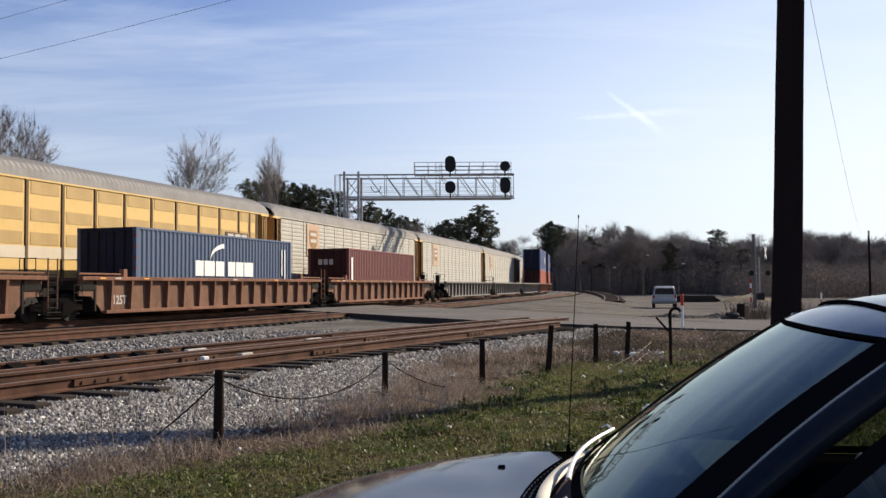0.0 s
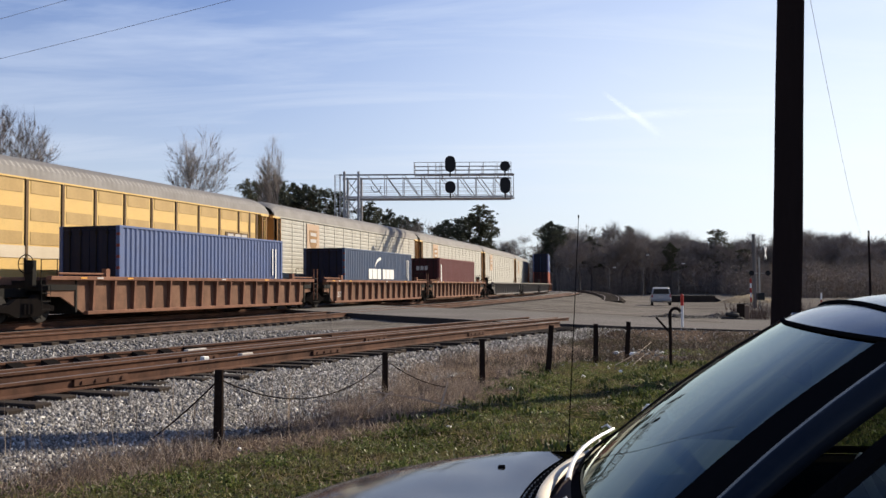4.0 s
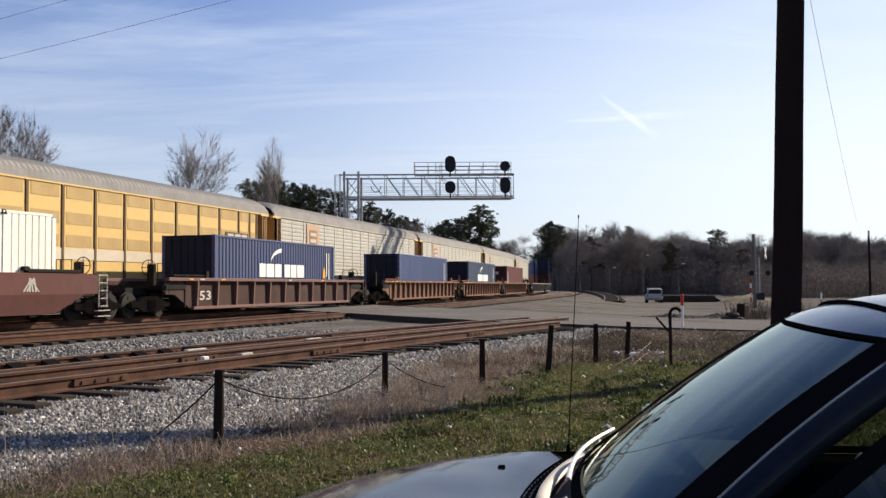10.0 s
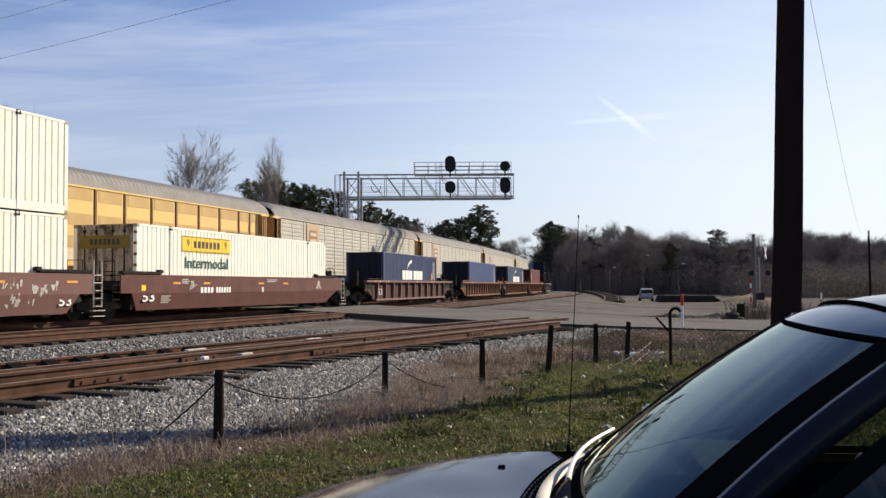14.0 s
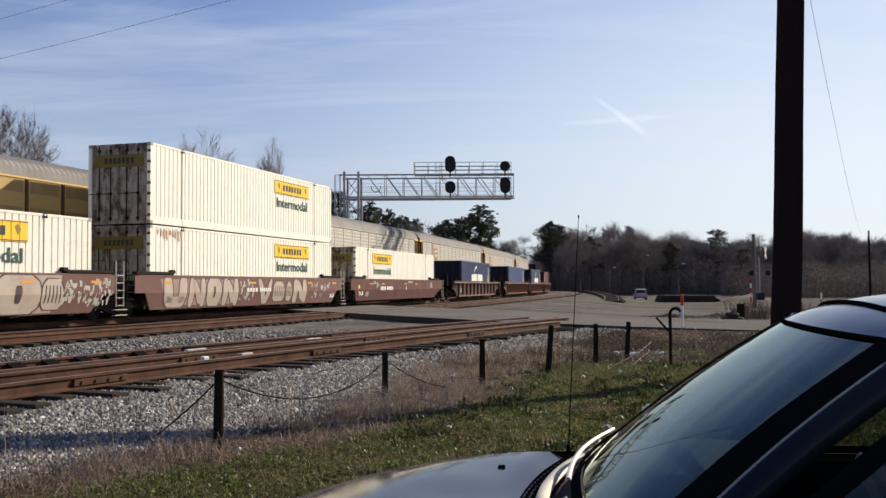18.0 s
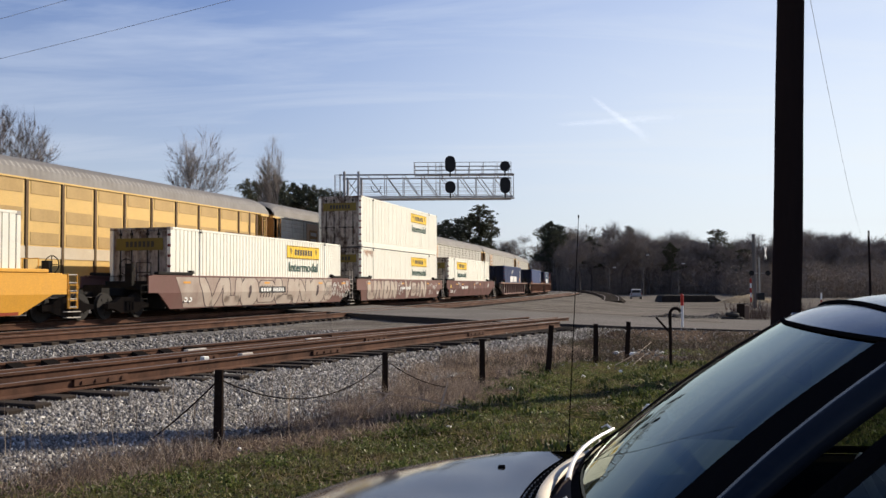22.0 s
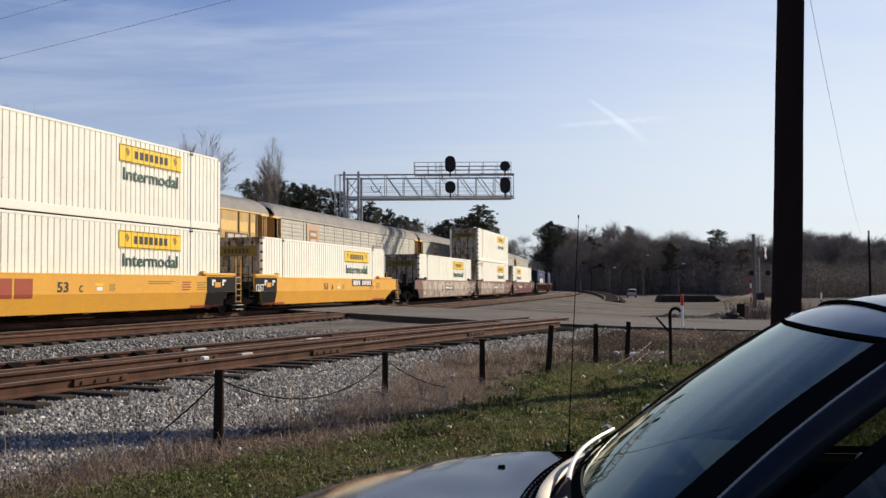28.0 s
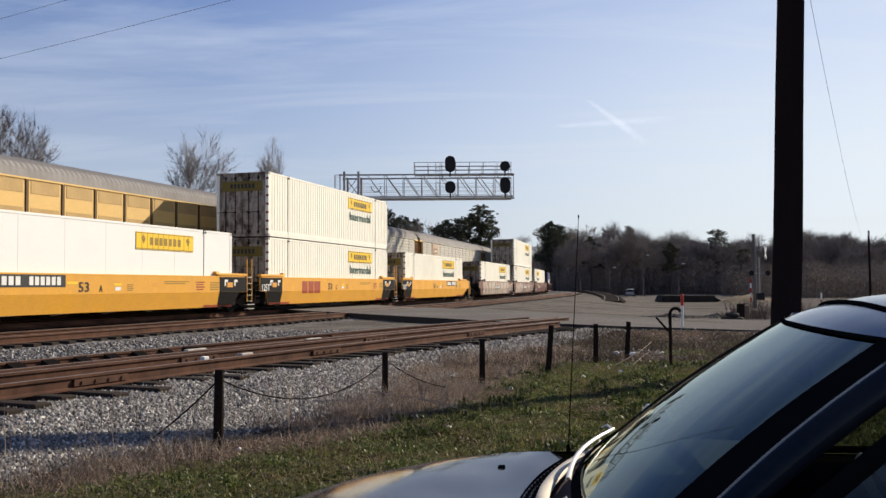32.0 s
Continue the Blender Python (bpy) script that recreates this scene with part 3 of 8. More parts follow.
def rail_mesh(points, z):
    """points: plan places and headings; a rail swept along them."""
    verts, faces = [], []
    n = len(RAIL_PROFILE)
    for x, y, h in points:
        for u, v in RAIL_PROFILE:
            verts.append((x + u * math.cos(h), y - u * math.sin(h), z + v))
    for j in range(len(points) - 1):
        for i in range(n):
            faces.append((j * n + i, j * n + (i + 1) % n, (j + 1) * n + (i + 1) % n, (j + 1) * n + i))
    me = pydata("rail", verts, faces)
    me.materials.append(M_RAIL)
    me.materials.append(M_RAILTOP)
    for p in me.polygons:
        if p.index % n in (7, 6, 8):
            p.material_index = 1
    return me


def tie_mesh(length=2.6):
    bm = bmesh.new()
    chamfered(bm, -0.115, 0.115, -length / 2, length / 2, -0.335, -0.165, 0.012)
    me = bpy.data.meshes.new("tie")
    bm.to_mesh(me)
    bm.free()
    me.materials.append(M_TIE)
    return me


TIE = tie_mesh()


def build_line(q, s0, s1, label, ties):
    track = new("railway_track")
    for g in (-0.754, 0.754):
        n = max(2, int((s1 - s0) / 3))
        pts = [on_line(s0 + (s1 - s0) * i / n, q + g) for i in range(n + 1)]
        mesh_part("rail", rail_mesh(pts, RAIL), None, track)
    if ties:
        bm = bmesh.new()
        s = s0
        while s < s1:
            x, y, h = on_line(s, q)
            v = box(bm, -0.115, 0.115, -1.3, 1.3, -0.30, -0.165)
            bmesh.ops.transform(bm, matrix=pose(x, y, RAIL, 0, 0, 90 - math.degrees(h)), verts=v)
            s += 0.55
        tagged(part("sleepers", bm, M_TIE, track), "", "", "", "stuff")
    tagged(track, label, "railway track", "railway tracks", "structure")


build_line(SPACING, -60, 240, "rusty rails of the track under the parked rack train", False)
build_line(0.0, -60, 240, "rails of the running line under the container train", False)
build_line(SECOND, -30, 130, "rusty second track on grey ballast", True)


def near_points(off, y0, y1, step=1.5):
    out, y = [], y0
    while y <= y1 + 1e-6:
        h = near_heading(y)
        out.append((near_rail_x(y) + off * math.cos(h), y - off * math.sin(h), h))
        y += step
    return out


def build_siding():
    turnout = new("railway_turnout")
    for off in (0.0, -1.04, -1.45, -2.46):
        mesh_part("rail", rail_mesh(near_points(off, -6, 28.2 if off > -1 else 30.5), RAIL), None, turnout)
    y, i = -4.0, 0
    while y < 27.5:
        h = near_heading(y)
        off = -1.10 + 0.14 * math.sin(i * 2.1)
        o = mesh_part("tie", TIE, None, turnout)
        o.matrix_basis = pose(near_rail_x(y) + off * math.cos(h), y - off * math.sin(h), RAIL + 0.003 * math.sin(i * 5), 0, 0, 90 - math.degrees(h) + 1.5 * math.sin(i * 3.3)) @ Matrix.Diagonal((1, 1.38 + 0.1 * math.sin(i * 1.7), 1, 1))
        y += 0.5
        i += 1
    # joint bars, braces and plates bolted to the rails
    bm = bmesh.new()
    box(bm, -0.45, 0.45, -0.02, 0.02, -0.125, -0.05, 0.008)
    for u in (-0.33, -0.11, 0.11, 0.33):
        rod(bm, (u, -0.034, -0.09), (u, 0.034, -0.09), 0.021, None, 6)
    bar = part("joint_bar", bm, M_RAIL, turnout)
    first = True
    for off, y in ((0.0, 11.4), (0.0, 16.2), (0.0, 22.0), (-1.04, 14.3), (-1.04, 19.4), (-2.46, 15.0), (-2.46, 20.2), (-1.45, 12.2)):
        h = near_heading(y)
        m = pose(near_rail_x(y) + (off + 0.035) * math.cos(h), y - (off + 0.035) * math.sin(h), RAIL, 0, 0, 90 - math.degrees(h))
        if first:
            bar.matrix_basis, first = m, False
        else:
            share(bar, m)
    bm = bmesh.new()
    chamfered(bm, -0.06, 0.06, -0.045, 0.045, -0.17, -0.04, 0.01)
    h = near_heading(14.5)
    part("switch_box", bm, M_WHITEINK, turnout, "small white box").matrix_basis = pose(-3.72, 14.5, RAIL, 0, 0, 60)
    bm = bmesh.new()
    prism(bm, [(-0.03, -0.16), (-0.34, -0.16), (-0.34, -0.14), (-0.03, -0.012)], -0.12, 0.12)
    brace = part("rail_brace", bm, M_TRUCK, turnout, "dark rail brace")
    for k in range(7):
        y = 12.2 + k * 0.56
        h = near_heading(y)
        m = pose(near_rail_x(y) - 2.46 * math.cos(h), y + 2.46 * math.sin(h), RAIL, 0, 0, 90 - math.degrees(h))
        if k == 0:
            brace.matrix_basis = m
        else:
            share(brace, m)
    for off, y, ln in ((-1.25, 13.1, 0.75), (-1.3, 11.9, 0.3), (-0.62, 14.9, 0.3), (-2.1, 15.4, 0.5), (-1.25, 15.9, 0.7), (-1.3, 19.6, 0.6), (-2.0, 18.6, 0.5)):
        bm = bmesh.new()
        chamfered(bm, -ln / 2, ln / 2, -0.05, 0.05, -0.165, -0.035, 0.01)
        h = near_heading(y)
        part("switch_plate", bm, M_WORN, turnout, "pale worn steel plate").matrix_basis = pose(near_rail_x(y) + off * math.cos(h), y - off * math.sin(h), RAIL, 0, 0, 90 - math.degrees(h))
    tagged(turnout, "rusty turnout with four rails on dark timber ties", "railway track", "railway tracks", "structure")


build_siding()

# ---- the container train ----
TRAIN = []           # (thing, place along the line at the start)
WHEELS = []          # wheelsets and their rolling radius


def writing(name, words, size, length, m, material, parent, label=""):
    """Raised lettering fitted to a length, flat on its local xy plane."""
    cu = bpy.data.curves.new(name, "FONT")
    cu.body, cu.size, cu.extrude, cu.resolution_u = words, size, 0.004, 2
    cu.offset = size * 0.012
    tmp = new(name, cu)
    bpy.context.view_layer.update()
    me = bpy.data.meshes.new_from_object(tmp.evaluated_get(bpy.context.evaluated_depsgraph_get()))
    bpy.data.objects.remove(tmp)
    co = np.empty(len(me.vertices) * 3)
    me.vertices.foreach_get("co", co)
    co = co.reshape(-1, 3)
    lo, hi = co.min(0), co.max(0)
    co[:, 0] = (co[:, 0] - (lo[0] + hi[0]) / 2) * (length / (hi[0] - lo[0]) if length else 1.0)
    co[:, 1] = (co[:, 1] - lo[1]) * (size / (hi[1] - lo[1]))
    me.vertices.foreach_set("co", co.reshape(-1))
    me.materials.clear()
    ob = mesh_part(name, me, material, parent, label)
    ob.matrix_basis = m
    return ob


def on_side(x, y, z):
    """A pose on the camera-facing side (local -y), writing upright."""
    return pose(x, y, z, 90, 0, 0)


TRUCK_PARTS = {}


def add_truck(unit, x):
    truck = new("bogie")
    truck.parent = unit
    truck.location = (x, 0, 0)
    if not TRUCK_PARTS:
        for key, y in (("near", -1.03), ("far", 1.03)):
            bm = bmesh.new()
            plate(bm, [(-1.15, 0.36), (-1.15, 0.52), (-0.75, 0.56), (-0.42, 0.74), (0.42, 0.74), (0.75, 0.56), (1.15, 0.52), (1.15, 0.36), (0.8, 0.34), (0.45, 0.2), (-0.45, 0.2), (-0.8, 0.34)], y - 0.09, y + 0.09)
            for u in (-0.16, 0.0, 0.16):
                rod(bm, (u, y - 0.12, 0.28), (u, y - 0.12, 0.58), 0.055, None, 8)
            for u in (-0.89, 0.89):
                disc(bm, (u, y - math.copysign(-0.1, y), 0.43), (0, 1, 0), 0.15, 0.12, 12)
            me = bpy.data.meshes.new("side_frame")
            bm.to_mesh(me); bm.free(); me.materials.append(M_TRUCK)
            TRUCK_PARTS[key] = me
        bm = bmesh.new()
        box(bm, -0.22, 0.22, -1.0, 1.0, 0.45, 0.72)
        me = bpy.data.meshes.new("bolster"); bm.to_mesh(me); bm.free(); me.materials.append(M_TRUCK)
        TRUCK_PARTS["bolster"] = me
        bm = bmesh.new()
        rod(bm, (0, -0.98, 0), (0, 0.98, 0), 0.07, None, 8)
        for y in (-0.75, 0.75):
            disc(bm, (0, y, 0), (0, 1, 0), 0.43, 0.13, 24)
            disc(bm, (0, y * 0.93, 0), (0, 1, 0), 0.46, 0.03, 24)
            for k in range(5):
                a = 2 * math.pi * k / 5
                disc(bm, (0.27 * math.cos(a), y + math.copysign(0.066, y), 0.27 * math.sin(a)), (0, 1, 0), 0.055, 0.03, 8)
        me = bpy.data.meshes.new("wheelset"); bm.to_mesh(me); bm.free(); me.materials.append(M_WHEEL)
        TRUCK_PARTS["wheelset"] = me
    mesh_part("side_frame", TRUCK_PARTS["near"], None, truck)
    mesh_part("side_frame", TRUCK_PARTS["far"], None, truck)
    mesh_part("bolster", TRUCK_PARTS["bolster"], None, truck)
    for u in (-0.89, 0.89):
        w = mesh_part("wheelset", TRUCK_PARTS["wheelset"], None, truck)
        w.location = (u, 0, 0.435)
        WHEELS.append((w, u))
    return truck


def side_skin(bm, y, sgn, low, top_r, top_f, z0, zc, z1, tuck):
    """One well side: upright top band, lower band tucked in, ends cut away over the bogies."""
    t = 0.05
    for lo, hi in (((top_r, top_f, zc, 0.0), (top_r, top_f, z1, 0.0)), ((-low, low, z0, tuck), (top_r + 0.6, top_f - 0.6, zc, 0.0))):
        v = []
        for yy in (y, y - sgn * t):
            v.append([bm.verts.new((xx, yy - sgn * tt, zz)) for xx, zz, tt in ((lo[0], lo[2], lo[3]), (lo[1], lo[2], lo[3]), (hi[1], hi[2], hi[3]), (hi[0], hi[2], hi[3]))])
        bm.faces.new(v[0]); bm.faces.new(v[1][::-1])
        for i in range(4):
            bm.faces.new((v[0][i], v[1][i], v[1][(i + 1) % 4], v[0][(i + 1) % 4]))
    bmesh.ops.recalc_face_normals(bm, faces=bm.faces)


def well_unit(kind, color, s0, front, rear, label, ribs=14, free_front=False, free_rear=False, wall=None):
    """A well car unit. front, rear: distances from its middle to its two bogies; x runs forward, the camera's side is -y."""
    u = new("well_car")
    HW = 1.42
    front = 10.3 if free_front else front
    rear = 10.3 if free_rear else rear
    tf, tr = (9.85 if free_front else 9.1), -(9.6 if free_rear else 9.1)
    top = 1.42 if kind == "ribbed" else 1.47
    for sgn in (-1, 1):
        y = sgn * HW
        bm = bmesh.new()
        if kind == "ribbed":
            o = [(-7.9, 0.23), (7.9, 0.23), (tf - 0.6, 0.78), (tf, 0.80), (tf, 1.31), (tr, 1.31), (tr, 0.80), (tr + 0.6, 0.78)]
            plate(bm, o, y - sgn * 0.24, y - sgn * 0.18)
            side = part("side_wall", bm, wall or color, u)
            bm = bmesh.new()
            chamfered(bm, tr - 0.05, tf + 0.05, min(y, y - sgn * 0.2), max(y, y - sgn * 0.2), 1.29, top, 0.015)
            part("top_chord", bm, color, u)
            bm = bmesh.new()
            chamfered(bm, -7.9, 7.9, min(y - sgn * 0.04, y - sgn * 0.2), max(y - sgn * 0.04, y - sgn * 0.2), 0.2, 0.32, 0.015)
            part("bottom_chord", bm, color, u)
            bm = bmesh.new()
            for w in (-0.035,):
                v = [bm.verts.new(p) for p in ((-0.05, y - sgn * 0.01, 1.30), (0.05, y - sgn * 0.01, 1.30), (0.05, y - sgn * 0.18, 1.30), (-0.05, y - sgn * 0.18, 1.30),
                                               (-0.05, y - sgn * 0.06, 0.31), (0.05, y - sgn * 0.06, 0.31), (0.05, y - sgn * 0.18, 0.31), (-0.05, y - sgn * 0.18, 0.31))]
                for f in ((3, 2, 1, 0), (4, 5, 6, 7), (0, 1, 5, 4), (1, 2, 6, 5), (2, 3, 7, 6), (3, 0, 4, 7)):
                    bm.faces.new([v[i] for i in f])
            bmesh.ops.recalc_face_normals(bm, faces=bm.faces)
            rib = part("rib", bm, color, u)
            for k in range(ribs):
                m = pose(-7.6 + 15.2 * k / (ribs - 1), 0, 0)
                if k == 0:
                    rib.matrix_basis = m
                else:
                    share(rib, m)
        else:
            side_skin(bm, y, sgn, 8.05, tr, tf, 0.26, 0.86, top, 0.13)
            part("side_wall", bm, color, u)
            bm = bmesh.new()
            chamfered(bm, tr + 0.2, tf - 0.2, min(y + sgn * 0.004, y - sgn * 0.14), max(y + sgn * 0.004, y - sgn * 0.14), top - 0.03, top + 0.035, 0.012)
            part("top_chord", bm, color, u)
            for x in (-7.9, 7.9):
                bm = bmesh.new()
                chamfered(bm, x - 1.15, x + 1.15, min(y + sgn * 0.03, y - sgn * 0.16), max(y + sgn * 0.03, y - sgn * 0.16), top + 0.036, top + 0.15, 0.02)
                box(bm, x - math.copysign(1.15, x) - 0.12, x - math.copysign(1.15, x) + 0.12, min(y + sgn * 0.03, y - sgn * 0.16), max(y + sgn * 0.03, y - sgn * 0.16), top + 0.1, top + 0.22, 0.03)
                part("container_guide", bm, color if color is M_YELLOW else M_BLACK, u)
    bm = bmesh.new()
    box(bm, -0.15, 0.15, -1.26, 1.26, 0.2, 0.3)
    cross = part("cross_member", bm, M_BLACK, u)
    cross.location = (-7.2, 0, 0)
    for k in range(1, 7):
        share(cross, pose(-7.2 + k * 2.4, 0, 0))
    for sx, reach, free in ((1, front, free_front), (-1, rear, free_rear)):
        bm = bmesh.new()
        a, b = sorted((sx * 8.2, sx * (reach + (0.6 if free else -0.1))))
        box(bm, a, b, -0.45, 0.45, 0.78, 1.05)
        a, b = sorted((sx * 8.35, (tf if sx > 0 else tr) + sx * 0.02))
        box(bm, a, b, -1.28, 1.28, 0.98, 1.16)
        part("end_platform", bm, M_BLACK, u)
        bm = bmesh.new()
        a, b = sorted((sx * 8.28, sx * 8.36))
        box(bm, a, b, -1.27, 1.27, 0.3, 1.3)
        part("bulkhead", bm, M_BLACK, u)
        # grab irons and end ladder on the camera's side
        lm = M_YELLOW if kind == "yellow" and free else M_BLACK
        x = (tf if sx > 0 else tr) + sx * 0.1
        bm = bmesh.new()
        tube(bm, [(x, -1.44, 1.15), (x, -1.44, 0.42), (x + sx * 0.38, -1.44, 0.42), (x + sx * 0.38, -1.44, 1.15)], 0.014)
        lad = part("ladder", bm, lm, u)
        for z in (0.66, 0.9, 1.14):
            bm = bmesh.new(); rod(bm, (x, -1.44, z), (x + sx * 0.38, -1.44, z), 0.013)
            part("rung", bm, lm, lad)
        bm = bmesh.new()
        tube(bm, [(sx * 9.0, -1.1, 1.16), (sx * 9.0, -1.1, 1.95), (sx * 9.0, -0.5, 1.95), (sx * 9.0, -0.5, 1.16)], 0.018)
        grab = part("grab_iron", bm, lm, u)
        bm = bmesh.new(); rod(bm, (sx * 9.0, -1.1, 1.6), (sx * 9.0, -0.5, 1.6), 0.016)
        part("rung", bm, lm, grab)
        if sx > 0:
            for dx in (0.12, 0.52):
                bm = bmesh.new()
                rod(bm, (tf + dx, -1.36, 0.42), (tf + dx, -1.36, 1.5 if free else (2.25 if kind == "yellow" else 1.95)), 0.026, None, 6)
                part("ladder_post", bm, color if kind != "smooth" else M_WORN, u)
            for k in range(5):
                bm = bmesh.new()
                rod(bm, (tf + 0.12, -1.37, 0.46 + 0.25 * k), (tf + 0.52, -1.37, 0.46 + 0.25 * k), 0.018, None, 6)
                part("ladder_rung", bm, M_BLACK if kind == "ribbed" else M_WORN, u)
            for z in (0.12, 0.3):
                bm = bmesh.new()
                chamfered(bm, tf + 0.0, tf + 0.62, -1.44, -1.28, z, z + 0.03, 0.006)
                part("step", bm, M_BLACK if kind == "ribbed" else M_WORN, u)
        if free:
            bm = bmesh.new()
            rod(bm, (sx * (reach + 0.5), 0, 0.84), (sx * (reach + 1.40), 0, 0.84), 0.09, None, 8)
            box(bm, sx * (reach + 1.3) - 0.16, sx * (reach + 1.3) + 0.16, -0.16, 0.16, 0.68, 1.0, 0.03)
            part("coupler", bm, M_BLACK, u)
            bm = bmesh.new()
            bw = (sx * 9.95, -0.75, 1.78)
            for k in range(14):
                a0, a1 = 2 * math.pi * k / 14, 2 * math.pi * (k + 1) / 14
                rod(bm, (bw[0], bw[1] + 0.28 * math.cos(a0), bw[2] + 0.28 * math.sin(a0)), (bw[0], bw[1] + 0.28 * math.cos(a1), bw[2] + 0.28 * math.sin(a1)), 0.016, None, 5)
            for k in range(4):
                a0 = math.pi * k / 2
                rod(bm, bw, (bw[0], bw[1] + 0.28 * math.cos(a0), bw[2] + 0.28 * math.sin(a0)), 0.012, None, 5)
            box(bm, bw[0] - sx * 0.2 - 0.08, bw[0] - sx * 0.2 + 0.08, bw[1] - 0.14, bw[1] + 0.14, 1.1, 1.9)
            part("brake_wheel", bm, M_BLACK, u)
            add_truck(u, sx * reach)
    if not free_rear:
        add_truck(u, -rear)
    tagged(u, label, "railway car", "well cars of the container train")
    TRAIN.append((u, s0))
    return u


def corrugated(bm, L, y, z0, z1, style, flip):
    prof, x = [], -L / 2
    if style == "deep":
        n = round(L / 0.278)
        p = L / n
        for k in range(n):
            prof += [(x, 0.0), (x + p * 0.26, 0.0), (x + p * 0.5, 0.036), (x + p * 0.76, 0.036)]
            x += p
    elif style == "narrow":
        n = round(L / 0.27)
        p = L / n
        for k in range(n):
            prof += [(x, 0.0), (x + p * 0.80, 0.0), (x + p * 0.84, 0.03), (x + p * 0.96, 0.03)]
            x += p
    else:
        n = 8
        p = L / n
        for k in range(n):
            prof += [(x, 0.0), (x + p - 0.012, 0.0), (x + p - 0.010, 0.006), (x + p - 0.002, 0.006)]
            x += p
    prof.append((L / 2, 0.0))
    s = -1 if flip else 1
    a = [bm.verts.new((px, y + s * d, z0)) for px, d in prof]
    b = [bm.verts.new((px, y + s * d, z1)) for px, d in prof]
    for i in range(len(prof) - 1):
        f = (a[i], a[i + 1], b[i + 1], b[i])
        bm.faces.new(f if not flip else f[::-1])


def container(L, W, H, color, style, s0, z, label, doors=None, posts=(), q=0.0):
    """A shipping container on its own origin: floor level, middle; returns it."""
    c = new("shipping_container")
    hw, hl = W / 2, L / 2
    sill = 0.27 if style == "narrow" else 0.16
    bm = bmesh.new(); corrugated(bm, L - 0.3, -hw + 0.012, sill, H - 0.07, style, False)
    part("side_panel", bm, color, c)
    bm = bmesh.new(); corrugated(bm, L - 0.3, hw - 0.012, sill, H - 0.07, style, True)
    part("side_panel", bm, color, c)
    bm = bmesh.new()
    n = 40
    a = [bm.verts.new((-hl + 0.05 + (L - 0.1) * i / n, -hw + 0.05, H - 0.02 - (0.02 if i % 2 else 0))) for i in range(n + 1)]
    b = [bm.verts.new((-hl + 0.05 + (L - 0.1) * i / n, hw - 0.05, H - 0.02 - (0.02 if i % 2 else 0))) for i in range(n + 1)]
    for i in range(n):
        bm.faces.new((a[i], a[i + 1], b[i + 1], b[i]))
    part("roof_panel", bm, color, c)
    bm = bmesh.new(); box(bm, -hl + 0.05, hl - 0.05, -hw + 0.06, hw - 0.06, 0.06, 0.15)
    part("floor", bm, M_BLACK, c)
    for sgn in (-1, 1):
        y0, y1 = sorted((sgn * hw, sgn * (hw - 0.07)))
        bm = bmesh.new(); chamfered(bm, -hl + 0.1, hl - 0.1, y0, y1, 0.0, sill, 0.01)
        part("bottom_rail", bm, color, c)
        bm = bmesh.new(); chamfered(bm, -hl + 0.1, hl - 0.1, y0, y1, H - 0.085, H, 0.01)
        part("top_rail", bm, color, c)
        for sx in (-1, 1):
            x0, x1 = sorted((sx * hl, sx * (hl - 0.17)))
            bm = bmesh.new(); chamfered(bm, x0, x1, min(sgn * hw, sgn * (hw - 0.15)), max(sgn * hw, sgn * (hw - 0.15)), 0.11, H - 0.11, 0.012)
            part("corner_post", bm, color, c)
            for zc in (0.0, H - 0.118):
                bm = bmesh.new(); chamfered(bm, x0 - 0.003, x1 + 0.003, min(sgn * (hw + 0.003), sgn * (hw - 0.162)), max(sgn * (hw + 0.003), sgn * (hw - 0.162)), zc, zc + 0.118, 0.012)
                part("corner_casting", bm, M_DOORGREY if style != "deep" else color, c)
    for x in posts:
        bm = bmesh.new(); chamfered(bm, x - 0.04, x + 0.04, -hw - 0.012, -hw + 0.05, 0.02, H - 0.01, 0.008)
        sp = part("stacking_post", bm, color, c)
        bm = bmesh.new(); box(bm, x - 0.10, x + 0.10, -hw - 0.02, -hw + 0.1, H - 0.13, H + 0.012, 0.02)
        part("lifting_block", bm, M_BLACK, sp)
    if doors:
        for k in range(7):
            z1 = 0.3 + (H - 0.6) * k / 6
            bm = bmesh.new(); chamfered(bm, -hl - 0.012, -hl + 0.02, -hw - 0.012, -hw + 0.12, z1 - 0.05, z1 + 0.05, 0.008)
            part("hinge", bm, M_HINGE, c, "rusty red hinge")
    # rear doors and their lock rods, front bulkhead
    dm = doors or color
    for y0, y1 in ((-hw + 0.16, -0.01), (0.01, hw - 0.16)):
        bm = bmesh.new(); chamfered(bm, -hl + 0.02, -hl + 0.07, y0, y1, 0.14, H - 0.13, 0.012)
        door = part("door", bm, dm, c)
        for f in (0.3, 0.72):
            y = y0 + (y1 - y0) * f
            bm = bmesh.new(); rod(bm, (-hl - 0.005, y, 0.08), (-hl - 0.005, y, H - 0.06), 0.02, None, 8)
            for z1 in (0.16, 1.05, H - 0.3):
                box(bm, -hl - 0.03, -hl + 0.02, y - 0.05, y + 0.05, z1, z1 + 0.09)
            rod(bm, (-hl - 0.02, y, 1.1), (-hl - 0.02, y + 0.42, 1.1), 0.014, None, 6)
            part("lock_rod", bm, M_BLACK if doors else dm, door)
    for nm, za, zb in (("door_header", H - 0.12, H - 0.01), ("door_sill", 0.0, 0.13)):
        bm = bmesh.new(); box(bm, -hl, -hl + 0.1, -hw + 0.15, hw - 0.15, za, zb)
        part(nm, bm, dm, c)
    bm = bmesh.new(); corr = 8
